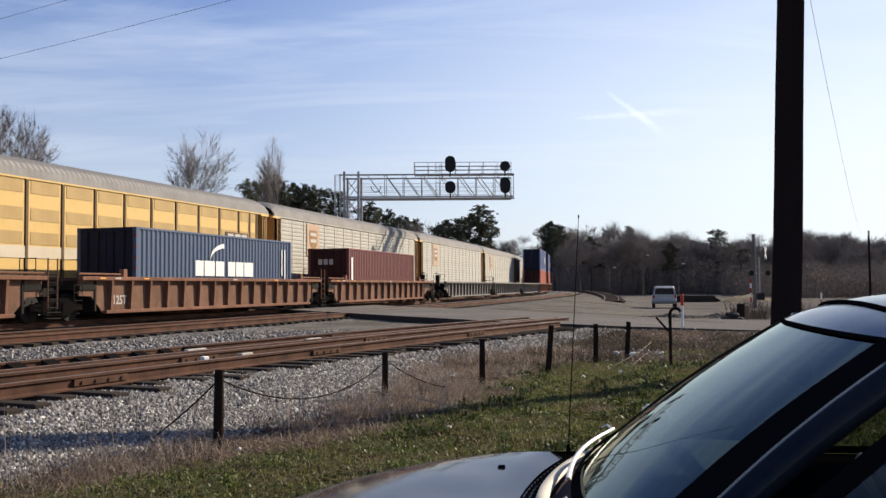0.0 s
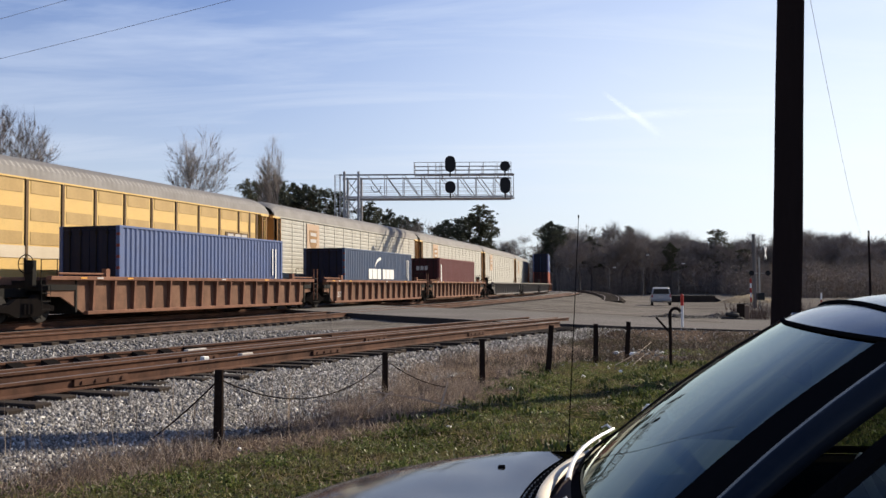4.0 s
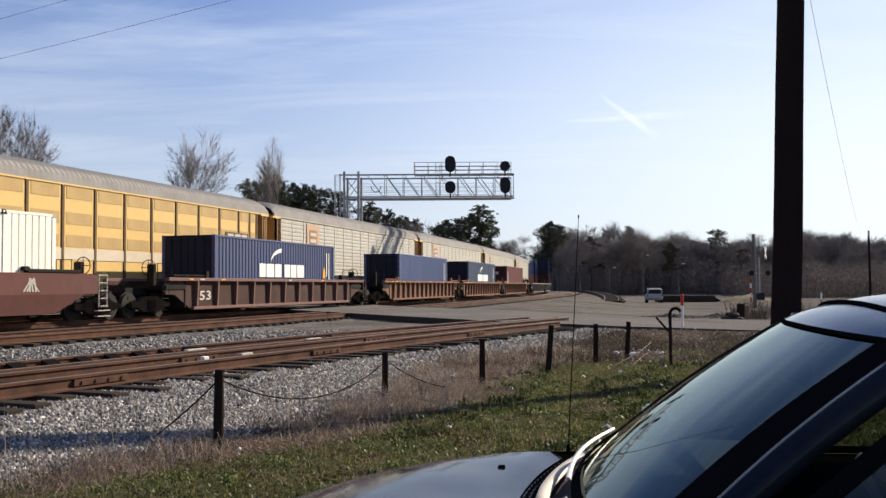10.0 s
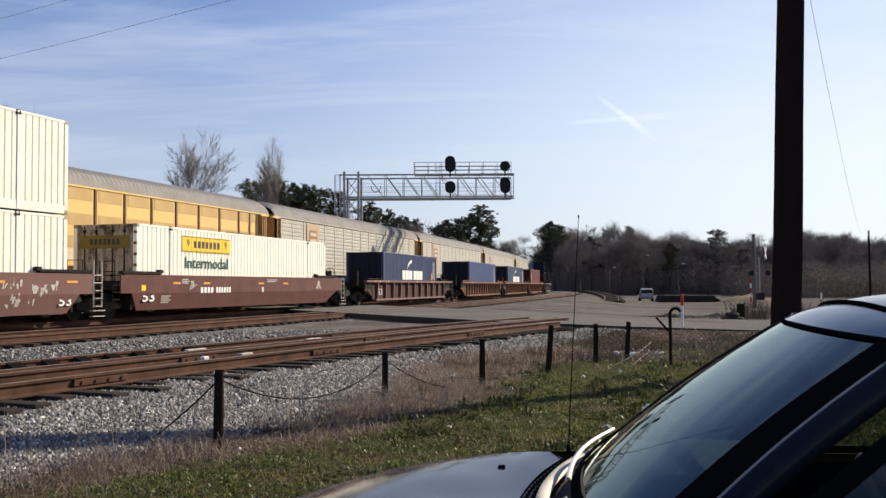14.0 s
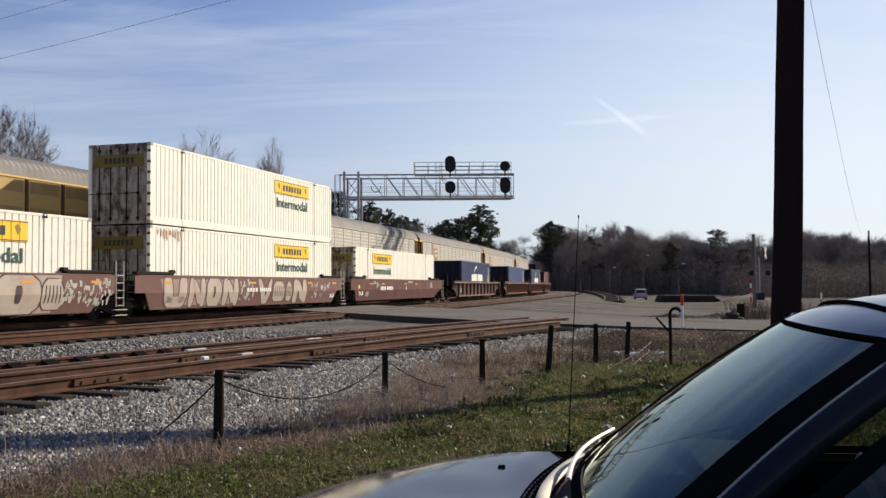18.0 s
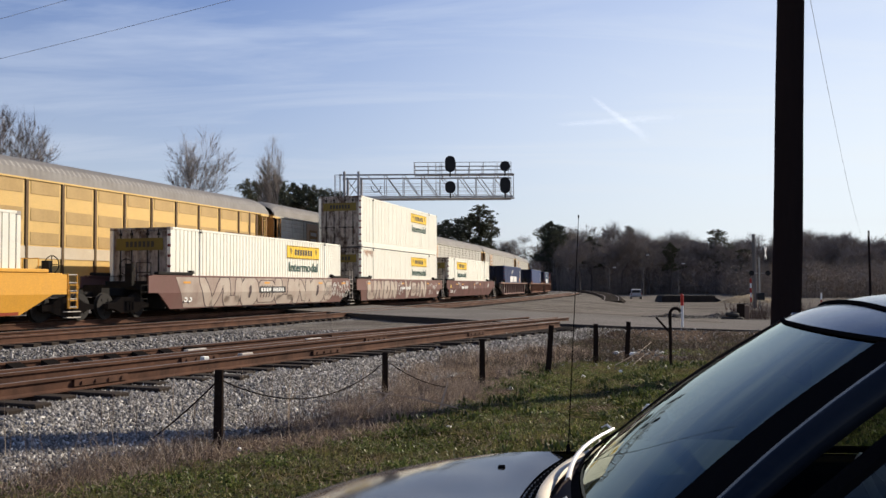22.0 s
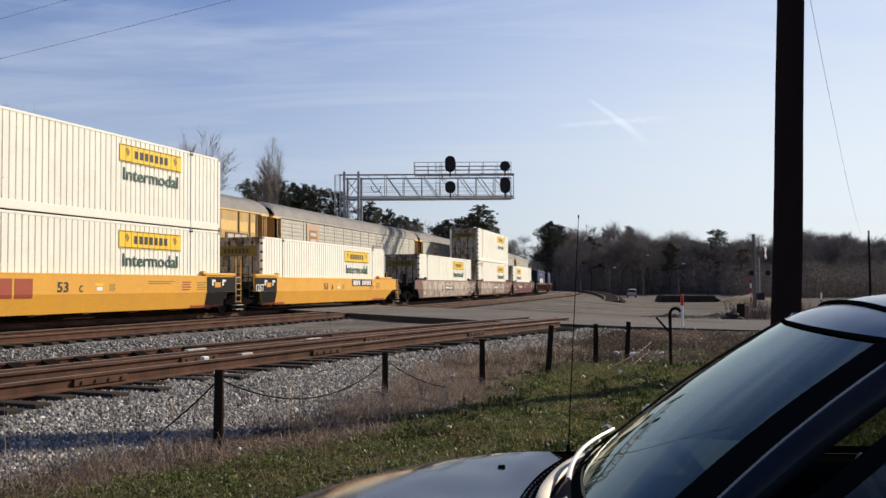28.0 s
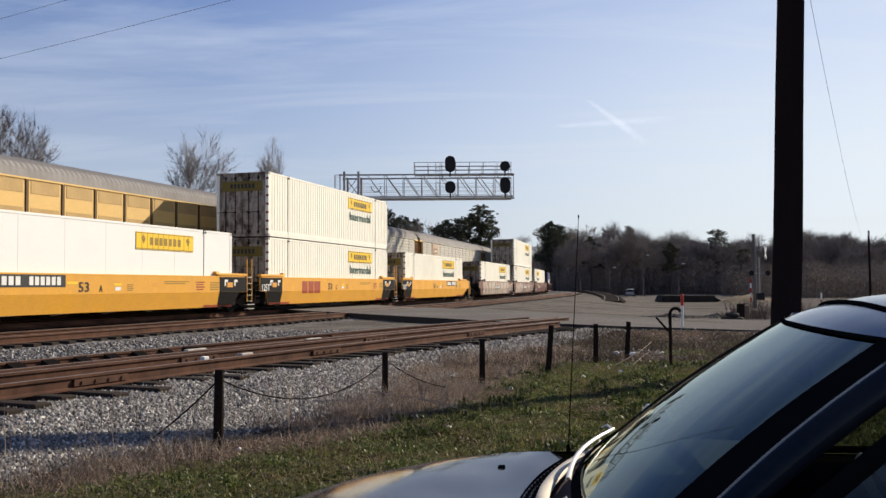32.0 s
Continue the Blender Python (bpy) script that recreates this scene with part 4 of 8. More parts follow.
    for k in range(corr):
        y0 = -hw + 0.15 + (W - 0.3) * k / corr
        box(bm, hl - 0.07, hl - 0.03 + (0.02 if k % 2 else 0), y0, y0 + (W - 0.3) / corr, 0.14, H - 0.13)
    part("front_wall", bm, color, c)
    for nm, za, zb in (("front_header", H - 0.12, H - 0.01), ("front_sill", 0.0, 0.13)):
        bm = bmesh.new(); box(bm, hl - 0.1, hl, -hw + 0.15, hw - 0.15, za, zb)
        part(nm, bm, color, c)
    tagged(c, label, "shipping container", "containers on the train")
    TRAIN.append((c, s0, z))
    return c


def block_letters(c, xs, z0, h, y, material, holes=()):
    """A wordmark drawn as plain upright blocks."""
    for k, (x0, x1) in enumerate(xs):
        bm = bmesh.new()
        chamfered(bm, x0, x1, y - 0.006, y + 0.004, z0, z0 + h, 0.003)
        part("wordmark_block", bm, material, c)


def shade_sign(c, x0, x1, z0, z1, y, face, ink, bars=8):
    """A sign board with its wordmark as plain bars, framed by a dark line."""
    bm = bmesh.new()
    n = max(3, round((x1 - x0) / 0.33))
    line = [(x0, y + 0.01)]
    for k in range(n):
        a, b = x0 + (x1 - x0) * k / n, x0 + (x1 - x0) * (k + 1) / n
        line += [(a + 0.004, y - 0.012), (b - 0.028, y - 0.012), (b - 0.02, y + 0.014), (b - 0.006, y + 0.014)]
    line.append((x1, y + 0.01))
    lo = [bm.verts.new((u, v, z0)) for u, v in line]
    hi = [bm.verts.new((u, v, z1)) for u, v in line]
    for k in range(len(line) - 1):
        bm.faces.new((lo[k], lo[k + 1], hi[k + 1], hi[k]))
    sign = part("sign_panel", bm, face, c, "yellow sign panel")
    for za, zb in ((z0 + 0.02, z0 + 0.045), (z1 - 0.045, z1 - 0.02)):
        bm = bmesh.new(); box(bm, x0 + 0.03, x1 - 0.03, y - 0.0155, y - 0.0115, za, zb)
        part("sign_line", bm, ink, sign)
    w = (x1 - x0) * 0.56
    a = (x0 + x1) / 2 - w / 2
    for k in range(bars):
        bm = bmesh.new()
        box(bm, a + w * k / bars, a + w * (k + 0.68) / bars, y - 0.0155, y - 0.0115, z0 + (z1 - z0) * 0.27, z0 + (z1 - z0) * 0.72)
        part("wordmark_bar", bm, ink, sign)
    for xa, xb in ((x0 + 0.08 * (x1 - x0), x0 + 0.15 * (x1 - x0)), (x1 - 0.15 * (x1 - x0), x1 - 0.08 * (x1 - x0))):
        bm = bmesh.new()
        plate(bm, [(xa, z0 + (z1 - z0) * 0.7), ((xa + xb) / 2, z0 + (z1 - z0) * 0.85), (xb, z0 + (z1 - z0) * 0.6), ((xa + xb) / 2, z0 + (z1 - z0) * 0.3)], y - 0.0155, y - 0.0115)
        part("sign_emblem", bm, M_BROWNINK, sign)
    return sign


def freight_box(s0, z, label, centre=3.46, span=3.68, smooth_side=False):
    """A white 53 ft container with its yellow sign and green lettering."""
    c = container(16.15, 2.59, 2.9, M_WHITESM if smooth_side else M_WHITE, "flat" if smooth_side else "narrow", s0, z, label, M_DOORSTAIN, (-5.98, 5.98))
    y = -1.295
    h = 0.61
    top = 2.62
    shade_sign(c, centre - span / 2, centre + span / 2, top - h, top, y, M_SIGNYEL, M_INK if not smooth_side else M_BROWNINK, 7)
    if not smooth_side:
        writing("lettering", "Intermodal", 0.44, span * 0.885, on_side(centre, y - 0.006, top - h - 0.62), M_GREEN, c, "green lettering")
        bm = bmesh.new()
        box(bm, -8.10, -8.085, -1.0, 1.0, 2.05, 2.5)
        part("door_sign", bm, M_OLIVE, c, "dark olive-yellow sign strip")
        for k in range(7):
            bm = bmesh.new(); box(bm, -8.104, -8.099, -0.62 + k * 0.18, -0.5 + k * 0.18, 2.17, 2.38)
            part("wordmark_bar", bm, M_INK, c)
    return c


FLOOR = 0.39
# empty and loaded units ahead
well_unit("ribbed", M_BROWN, 173.0, 9.85, 9.85, "brown ribbed well car unit under stacked containers", 14)
well_unit("ribbed", M_BROWN, 153.25, 9.85, 9.6, "brown ribbed well car unit under stacked containers", 14)
well_unit("ribbed", M_GREYCAR, 133.9, 9.7, 9.8, "grey ribbed empty well car unit", 14)
e2 = well_unit("ribbed", M_GREYCAR, 114.5, 9.8, 9.7, "grey ribbed empty well car unit", 14)
e1 = well_unit("ribbed", M_GREYCAR, 95.25, 9.7, 9.8, "grey ribbed empty well car unit", 14, False, True)
for s in (173.0, 153.25):
    container(12.19, 2.44, 2.9, M_ORANGE, "deep", s, RAIL + FLOOR, "orange corrugated container at the bottom of a stack", M_SHADERED)
    t = container(12.19, 2.44, 2.9, M_BLUE, "deep", s, RAIL + FLOOR + 2.95, "blue corrugated container on top of an orange one", M_SHADENAVY)
    block_letters(t, [(2.6, 3.6)], 0.9, 1.1, -1.235, M_WHITEINK)
mar = well_unit("ribbed", M_BROWN, 71.63, 9.7, 9.76, "orange-brown ribbed well car unit, weathered", 14, True, False, wall=M_TAN)
cm1 = well_unit("ribbed", M_BROWN, 52.11, 9.76, 9.92, "orange-brown ribbed well car unit, weathered", 15, wall=M_TAN)
blu = well_unit("ribbed", M_BROWN, 32.28, 9.92, 9.7, "orange-brown ribbed well car unit, weathered", 15, False, True, wall=M_TAN)
cm2 = well_unit("ribbed", M_GRAFCAR, 8.99, 9.7, 9.7, "red-brown single well car with wide-set ribs", 11, True, True, M_DARKBROWN)
jw1 = well_unit("smooth", M_MAROON, -14.47, 9.7, 9.8, "maroon smooth-sided well car unit with white marks", 0, True, False)
st1 = well_unit("smooth", M_GRAFCAR, -34.09, 9.82, 9.63, "faded maroon well car unit covered in silver graffiti")
jw2 = well_unit("smooth", M_GRAFCAR, -53.35, 9.63, 9.7, "faded maroon well car unit covered in silver graffiti", 0, False, True)
ywa = well_unit("yellow", M_YELLOW, -76.97, 9.7, 9.88, "bright yellow well car unit with black end panels", 0, True, False)
ywc = well_unit("yellow", M_YELLOW, -96.74, 9.89, 9.68, "bright yellow middle well car unit with red-brown initials")
ywb = well_unit("yellow", M_YELLOW, -116.1, 9.68, 9.7, "bright yellow well car unit with a black number panel", 0, False, True)

box_m = container(12.19, 2.44, 2.9, M_RED, "deep", 71.63, RAIL + 0.28, "maroon corrugated container with small white marks", M_SHADERED)
block_letters(box_m, [(-5.75, -5.5)], 0.3, 2.1, -1.226, M_WHITEINK)
for k in range(3):
    bm = bmesh.new(); box(bm, -6.12, -6.095, 0.35 - k * 0.32, 0.58 - k * 0.32, 2.0, 2.3)
    part("wordmark_bar", bm, M_PALE, box_m)


def blue_box(s0, material, label, mark):
    c = container(12.19, 2.44, 2.9, material, "deep", s0, RAIL + 0.28, label, M_SHADENAVY)
    if mark:
        xs, x = [], -2.29
        for w in (0.66, 0.86, 0.72, 0, 0.66, 0.70, 0.86):
            if w:
                xs.append((x, x + w * 0.9))
            x += w if w else 0.24
        block_letters(c, xs, 1.22, 0.6, -1.226, M_WHITEINK)
        bm = bmesh.new()
        arc = []
        for k in range(9):
            a = math.radians(100 + 75 * k / 8)
            arc.append((0.1 + 1.3 * math.cos(a), 1.9 + 0.66 * math.sin(a)))
        inner = [(0.1 + 1.33 * math.cos(math.radians(100 + 75 * k / 8)), 1.77 + 0.6 * math.sin(math.radians(100 + 75 * k / 8))) for k in range(9)]
        plate(bm, arc + inner[::-1], -1.232, -1.222)
        part("emblem", bm, M_WHITEINK, c, "white curved emblem")
    for x in (5.05, 5.35):
        bm = bmesh.new(); box(bm, x, x + 0.09, -1.231, -1.221, 1.3 if x < 5.2 else 1.0, 2.5)
        part("number_bar", bm, M_WHITEINK, c)
    if material is M_NAVY:
        bm = bmesh.new(); plate(bm, [(4.62, 1.2), (4.93, 1.2), (4.93, 1.5), (4.77, 1.8), (4.62, 1.5)], -1.231, -1.221)
        part("warning_mark", bm, M_ORTAPE, c)
    return c


blue_box(52.11, M_STEELBLUE, "blue corrugated container with white block lettering", True)
blue_box(32.28, M_BLUE, "plain blue corrugated container", False)
blue_box(8.99, M_NAVY, "navy corrugated container with white block lettering", True)
freight_box(-14.47, RAIL + FLOOR, "white ribbed 53 foot container with a long yellow sign", -3.42, 3.6)
low = freight_box(-34.09, RAIL + FLOOR, "white ribbed 53 foot container, lower of a stack, rust-stained")
for k in range(9):
    bm = bmesh.new()
    x = -7.6 + 0.19 * k
    box(bm, x, x + 0.05 + 0.045 * (k % 3), -1.302, -1.297, 2.60 - 0.07 * ((k * 5) % 4), 2.76)
    part("rust_streak", bm, M_RUST, low)
freight_box(-34.09, RAIL + FLOOR + 2.95, "white ribbed 53 foot container, upper of a stack")
freight_box(-53.35, RAIL + FLOOR, "white ribbed 53 foot container in a graffitied well")
freight_box(-76.97, RAIL + FLOOR, "white ribbed 53 foot container in a yellow well")
freight_box(-96.74, RAIL + FLOOR, "white ribbed 53 foot container, lower of a stack")
freight_box(-96.74, RAIL + FLOOR + 2.95, "white ribbed 53 foot container, upper of a stack")
freight_box(-116.1, RAIL + FLOOR, "white smooth-sided container in a yellow well", 3.4, 3.6, True)


# ---- marks and graffiti on the wells ----
def skin_y(z):
    """Face of a smooth well side at height z (camera's side)."""
    return -1.42 - 0.004 if z >= 0.86 else -1.42 - 0.004 + 0.13 * (0.86 - z) / 0.60


def stroke(u, name, mat, xb0, xb1, xt0, xt1, zb, zt, lift=0.0, round_=0.0, label=""):
    """A flat painted stroke on a smooth well side, following its crease."""
    zs = sorted({zb, zt, *(z for z in (0.86,) if zb < z < zt), *(zb + (zt - zb) * k / 6 for k in range(1, 6))})
    bm = bmesh.new()
    rows = []
    for z in zs:
        f = (z - zb) / (zt - zb)
        ease = round_ * (2 * f - 1) ** 4
        a, b = xb0 + (xt0 - xb0) * f + ease, xb1 + (xt1 - xb1) * f - ease
        y = skin_y(z) - lift
        rows.append([(a, y, z), (b, y, z)])
    vs = [[bm.verts.new(q) for q in r] for r in rows]
    for p, q in zip(vs, vs[1:]):
        bm.faces.new((p[0], p[1], q[1], q[0]))
    return part(name, bm, mat, u, label)


def text_mark(u, words, x, z, h, w, mat, y=None):
    return writing("marking", words, h, w, on_side(x, (skin_y(z + h / 2) if y is None else y) - 0.004, z), mat, u)


def bars(u, x0, x1, z0, z1, n, mat, lift=0.003, gap=0.3):
    w = (x1 - x0) / n
    for k in range(n):
        stroke(u, "marking_bar", mat, x0 + w * k, x0 + w * (k + 1 - gap), x0 + w * k, x0 + w * (k + 1 - gap), z0, z1, lift)


def small_print(u, x0, x1, z0, z1, rows, mat):
    h = (z1 - z0) / rows
    for k in range(rows):
        e = (x1 - x0) * (0.0 if k % 2 else 0.15)
        stroke(u, "small_print", mat, x0, x1 - e, x0, x1 - e, z0 + h * k, z0 + h * (k + 0.5), 0.002)


def yellow_marks(u, letter, plate_at, front_black, rear_black, initials=False):
    if plate_at:
        a, b = plate_at
        stroke(u, "number_panel", M_INK, a, b, a, b, 1.08, 1.455, 0.003, 0.0, "black number panel")
        bars(u, a + 0.2, a + 0.41 * (b - a), 1.14, 1.395, 4, M_WHITEINK, 0.006)
        bars(u, a + 0.5 * (b - a), b - 0.15, 1.14, 1.395, 6, M_WHITEINK, 0.006)
        stroke(u, "reflector", M_SIGNYEL, b + 0.06, b + 0.55, b + 0.06, b + 0.55, 1.17, 1.25, 0.003)
    text_mark(u, "53", -1.25, 0.92, 0.32, 0.5, M_INK)
    text_mark(u, letter, -0.42, 0.92, 0.22, 0.16, M_INK)
    stroke(u, "reflector", M_SIGNYEL, 0.25, 0.65, 0.25, 0.65, 1.12, 1.2, 0.003)
    stroke(u, "tag", M_WHITEINK, 0.32, 0.62, 0.32, 0.62, 0.96, 1.08, 0.003)
    small_print(u, 0.95, 1.3, 0.95, 1.2, 4, M_BROWNINK)
    stroke(u, "reflector", M_ORTAPE, 2.4, 2.9, 2.4, 2.9, 1.12, 1.22, 0.003)
    small_print(u, 3.1, 4.7, 1.18, 1.32, 2, M_BROWNINK)
    small_print(u, 5.2, 5.8, 0.95, 1.32, 4, M_REDINK)
    small_print(u, 6.2, 6.9, 0.95, 1.3, 4, M_BROWNINK)
    stroke(u, "reflector", M_ORTAPE, -6.2, -5.7, -6.2, -5.7, 1.12, 1.22, 0.003)
    for x0, x1 in ((5.9, 8.0), (-8.0, -5.9)):
        stroke(u, "red_stripe", M_REDINK, x0, x1, x0, x1, 0.268, 0.36, 0.003)
    for on, sx in ((front_black, 1), (rear_black, -1)):
        if not on:
            continue
        a, b = sorted((sx * 6.9, sx * 9.08))
        stroke(u, "end_panel", M_PANELBLACK, a, b, a, b, 0.87, 1.466, 0.003, 0.0, "black end panel")
        stroke(u, "end_panel", M_PANELBLACK, (6.9 if sx > 0 else -8.1), (8.1 if sx > 0 else -6.9), a if sx > 0 else -8.48, 8.48 if sx > 0 else b, 0.262, 0.862, 0.003, 0.0, "black end panel")
        x = sx * 7.7
        stroke(u, "reflector", M_ORTAPE, x - 0.22, x + 0.22, x - 0.22, x + 0.22, 1.05, 1.25, 0.006)
        for dx in (-0.42, 0.34):
            stroke(u, "tag", M_WHITEINK, x + dx, x + dx + 0.1, x + dx, x + dx + 0.1, 1.12, 1.36, 0.006)
            stroke(u, "tag", M_WHITEINK, x + dx + 0.1, x + dx + 0.26, x + dx + 0.1, x + dx + 0.26, 1.27, 1.36, 0.006)
        small_print(u, x - 0.3, x + 0.15, 0.9, 1.0, 2, M_PALE)
        if sx < 0:
            text_mark(u, "125T", x - 0.85, 0.88, 0.3, 0.75, M_WHITEINK).location.y -= 0.006
    if initials:
        for x0, w in ((-4.72, 0.62), (-3.98, 0.62), (-3.26, 0.72)):
            stroke(u, "initial_block", M_REDINK, x0, x0 + w, x0, x0 + w, 0.75, 1.33, 0.003)


yellow_marks(ywa, "B", (2.37, 5.52), False, True)
yellow_marks(ywc, "C", None, True, True, True)
yellow_marks(ywb, "A", (-5.2, -2.1), True, False)

# maroon unit: white marks
text_mark(jw1, "53", -7.5, 0.56, 0.34, 0.72, M_WHITEINK)
text_mark(jw1, "B", 1.0, 0.84, 0.22, 0.18, M_WHITEINK)
bars(jw1, -4.1, -3.1, 0.84, 1.06, 4, M_WHITEINK)
bars(jw1, -2.95, -1.75, 0.84, 1.06, 6, M_WHITEINK)
for x in (-6.0, -3.9, 0.6, 3.0):
    stroke(jw1, "reflector", M_ORTAPE, x, x + 0.5, x, x + 0.5, 1.18, 1.25, 0.003)
small_print(jw1, -6.7, -6.1, 0.5, 0.8, 4, M_PALE)
small_print(jw1, -5.4, -4.9, 1.2, 1.4, 3, M_PALE)
small_print(jw1, 1.4, 2.4, 1.28, 1.42, 2, M_PALE)
stroke(jw1, "tag", M_SIGNYEL, -7.95, -7.7, -7.95, -7.7, 0.95, 1.14, 0.003)
for k in range(7):
    a = k * 0.9
    stroke(jw1, "scribble", M_PALE, -4.9 + 0.09 * k, -4.86 + 0.09 * k, -4.75 + 0.13 * math.sin(a), -4.71 + 0.13 * math.sin(a), 0.95 + 0.03 * k, 1.3, 0.003)
for k in range(6):
    stroke(jw1, "scribble", M_PALE, 6.6 + 0.12 * k, 6.66 + 0.12 * k, 6.9 + 0.1 * math.sin(k * 2.0), 6.96 + 0.1 * math.sin(k * 2.0), 0.95, 1.35, 0.003)


def throw_up(u, x, w, shape, z0=0.32, z1=1.40):
    """One bulky silver letter-like form with dark edges."""
    e = 0.06
    def both(a, b, c, d, zb, zt, rd=0.08):
        stroke(u, "graffiti_edge", M_SPRAYDK, a - e, b + e, c - e, d + e, zb - 0.03, zt + 0.03, 0.003, rd)
        stroke(u, "graffiti", M_SPRAY, a, b, c, d, zb, zt, 0.006, rd, "silver graffiti letter form")
    if shape == "u":
        both(x + 0.1, x + w * 0.42, x, x + w * 0.34, z0 + 0.15, z1)
        both(x + w * 0.62, x + w * 0.95, x + w * 0.66, x + w, z0 + 0.15, z1)
        both(x + w * 0.15, x + w * 0.88, x + w * 0.1, x + w * 0.95, z0, z0 + 0.4, 0.15)
    elif shape == "n":
        both(x, x + w * 0.3, x + 0.05, x + w * 0.33, z0, z1)
        both(x + w * 0.7, x + w, x + w * 0.68, x + w * 0.97, z0, z1)
        both(x + w * 0.55, x + w * 0.85, x + w * 0.15, x + w * 0.45, z0 + 0.1, z1 - 0.05)
    elif shape == "o":
        both(x, x + w, x, x + w, z0, z1, w * 0.2)
        stroke(u, "graffiti_edge", M_SPRAYDK, x + w * 0.42, x + w * 0.56, x + w * 0.44, x + w * 0.6, z0 + 0.3, z1 - 0.3, 0.009, 0.05)
    elif shape == "v":
        both(x + w * 0.32, x + w * 0.62, x - 0.05, x + w * 0.25, z0, z1)
        both(x + w * 0.40, x + w * 0.66, x + w * 0.78, x + w * 1.0, z0, z1)
    else:
        both(x, x + w, x + 0.1, x + w - 0.1, z0 + 0.1, z1 - 0.1, 0.2)
        for k in range(5):
            stroke(u, "graffiti_edge", M_SPRAYDK, x + w * (0.15 + 0.16 * k), x + w * (0.2 + 0.16 * k), x + w * (0.2 + 0.15 * k), x + w * (0.25 + 0.15 * k), z0 + 0.3, z1 - 0.3, 0.009)


M_BEIGE = paint("spray_beige", (0.40, 0.325, 0.265), (0.2, 0.12, 0.1), 0.6, 0.65)
M_WASH = paint("spray_wash", (0.33, 0.24, 0.2), (0.2, 0.12, 0.1), 0.5, 0.65)
stroke(jw2, "graffiti_wash", M_BEIGE, -7.2, 6.2, -7.9, 6.6, 0.30, 1.44, 0.0015)
stroke(jw2, "number_panel", M_INK, -1.4, 1.2, -1.4, 1.2, 0.80, 1.08, 0.0095, 0.0, "dark number panel")
stroke(st1, "graffiti_wash", M_WASH, -7.2, -1.9, -7.6, -2.0, 0.38, 1.36, 0.0015)
for x, w, sh in ((-6.3, 2.0, "v"), (-4.5, 1.6, "u"), (-2.95, 1.5, "o"), (-1.5, 1.7, "s"), (0.1, 2.1, "u"), (2.1, 1.9, "n"), (3.9, 1.8, "o"), (5.7, 1.0, "s")):
    throw_up(jw2, x, w, sh, 0.30, 1.43)
for x, w, sh in ((-7.4, 1.6, "u"), (-5.7, 1.2, "n"), (-4.4, 1.1, "o"), (-3.2, 1.3, "n"), (-0.2, 1.4, "v"), (1.2, 1.2, "s"), (2.5, 0.7, "s"), (3.3, 1.5, "n")):
    throw_up(st1, x, w, sh)
r_g = random.Random(3)
for u, x0, x1, many in ((jw2, 6.3, 8.9, 90), (st1, 5.3, 7.6, 26), (st1, -1.8, -0.6, 30)):
    for k in range(many):
        x = r_g.uniform(x0, x1)
        z = r_g.uniform(0.45, 1.2)
        stroke(u, "scribble", M_PALE, x, x + 0.05, x + r_g.uniform(-0.12, 0.12), x + r_g.uniform(0.0, 0.16), z, z + r_g.uniform(0.08, 0.25), 0.004)
for u in (jw2, st1):
    text_mark(u, "53", -7.0 if u is jw2 else 7.9, 0.5, 0.3, 0.55, M_WHITEINK)
    for x in (-7.4, -0.9, 4.9, 7.9):
        stroke(u, "reflector", M_ORTAPE, x, x + 0.5, x, x + 0.5, 1.2, 1.28, 0.011)
    bars(u, -1.2, -0.2, 0.86, 1.02, 4, M_WHITEINK, 0.011)
    bars(u, -0.05, 1.05, 0.86, 1.02, 6, M_WHITEINK, 0.011)
# ribbed units: end numbers
writing("marking", "53", 0.36, 0.85, on_side(-6.85, -1.246, 0.56), M_PALE, cm2)
writing("marking", "125T", 0.3, 0.7, on_side(-7.0, -1.246, 0.5), M_PALE, cm1)
for u in (mar, cm1, blu, cm2):
    for k, x in enumerate((-8.3, -7.5, -5.9, 0.3, 4.0)):
        bm = bmesh.new(); box(bm, x, x + 0.3, -1.426, -1.418, 1.34, 1.39)
        part("reflector", bm, M_PALE if k % 2 else M_ORTAPE, u)
    for x in (-8.0, 8.0):
        bm = bmesh.new(); rod(bm, (x - 1.2, -1.3, 1.5), (x + 1.2, -1.3, 1.5), 0.035, None, 6); box(bm, x + (1.0 if x < 0 else -1.2), x + (1.2 if x < 0 else -1.0), -1.38, -1.2, 1.42, 1.68)
        part("container_guide", bm, M_BROWN if u is not cm2 else M_BLACK, u)

# ---- the parked rack train ----
RACK_MESH = {}


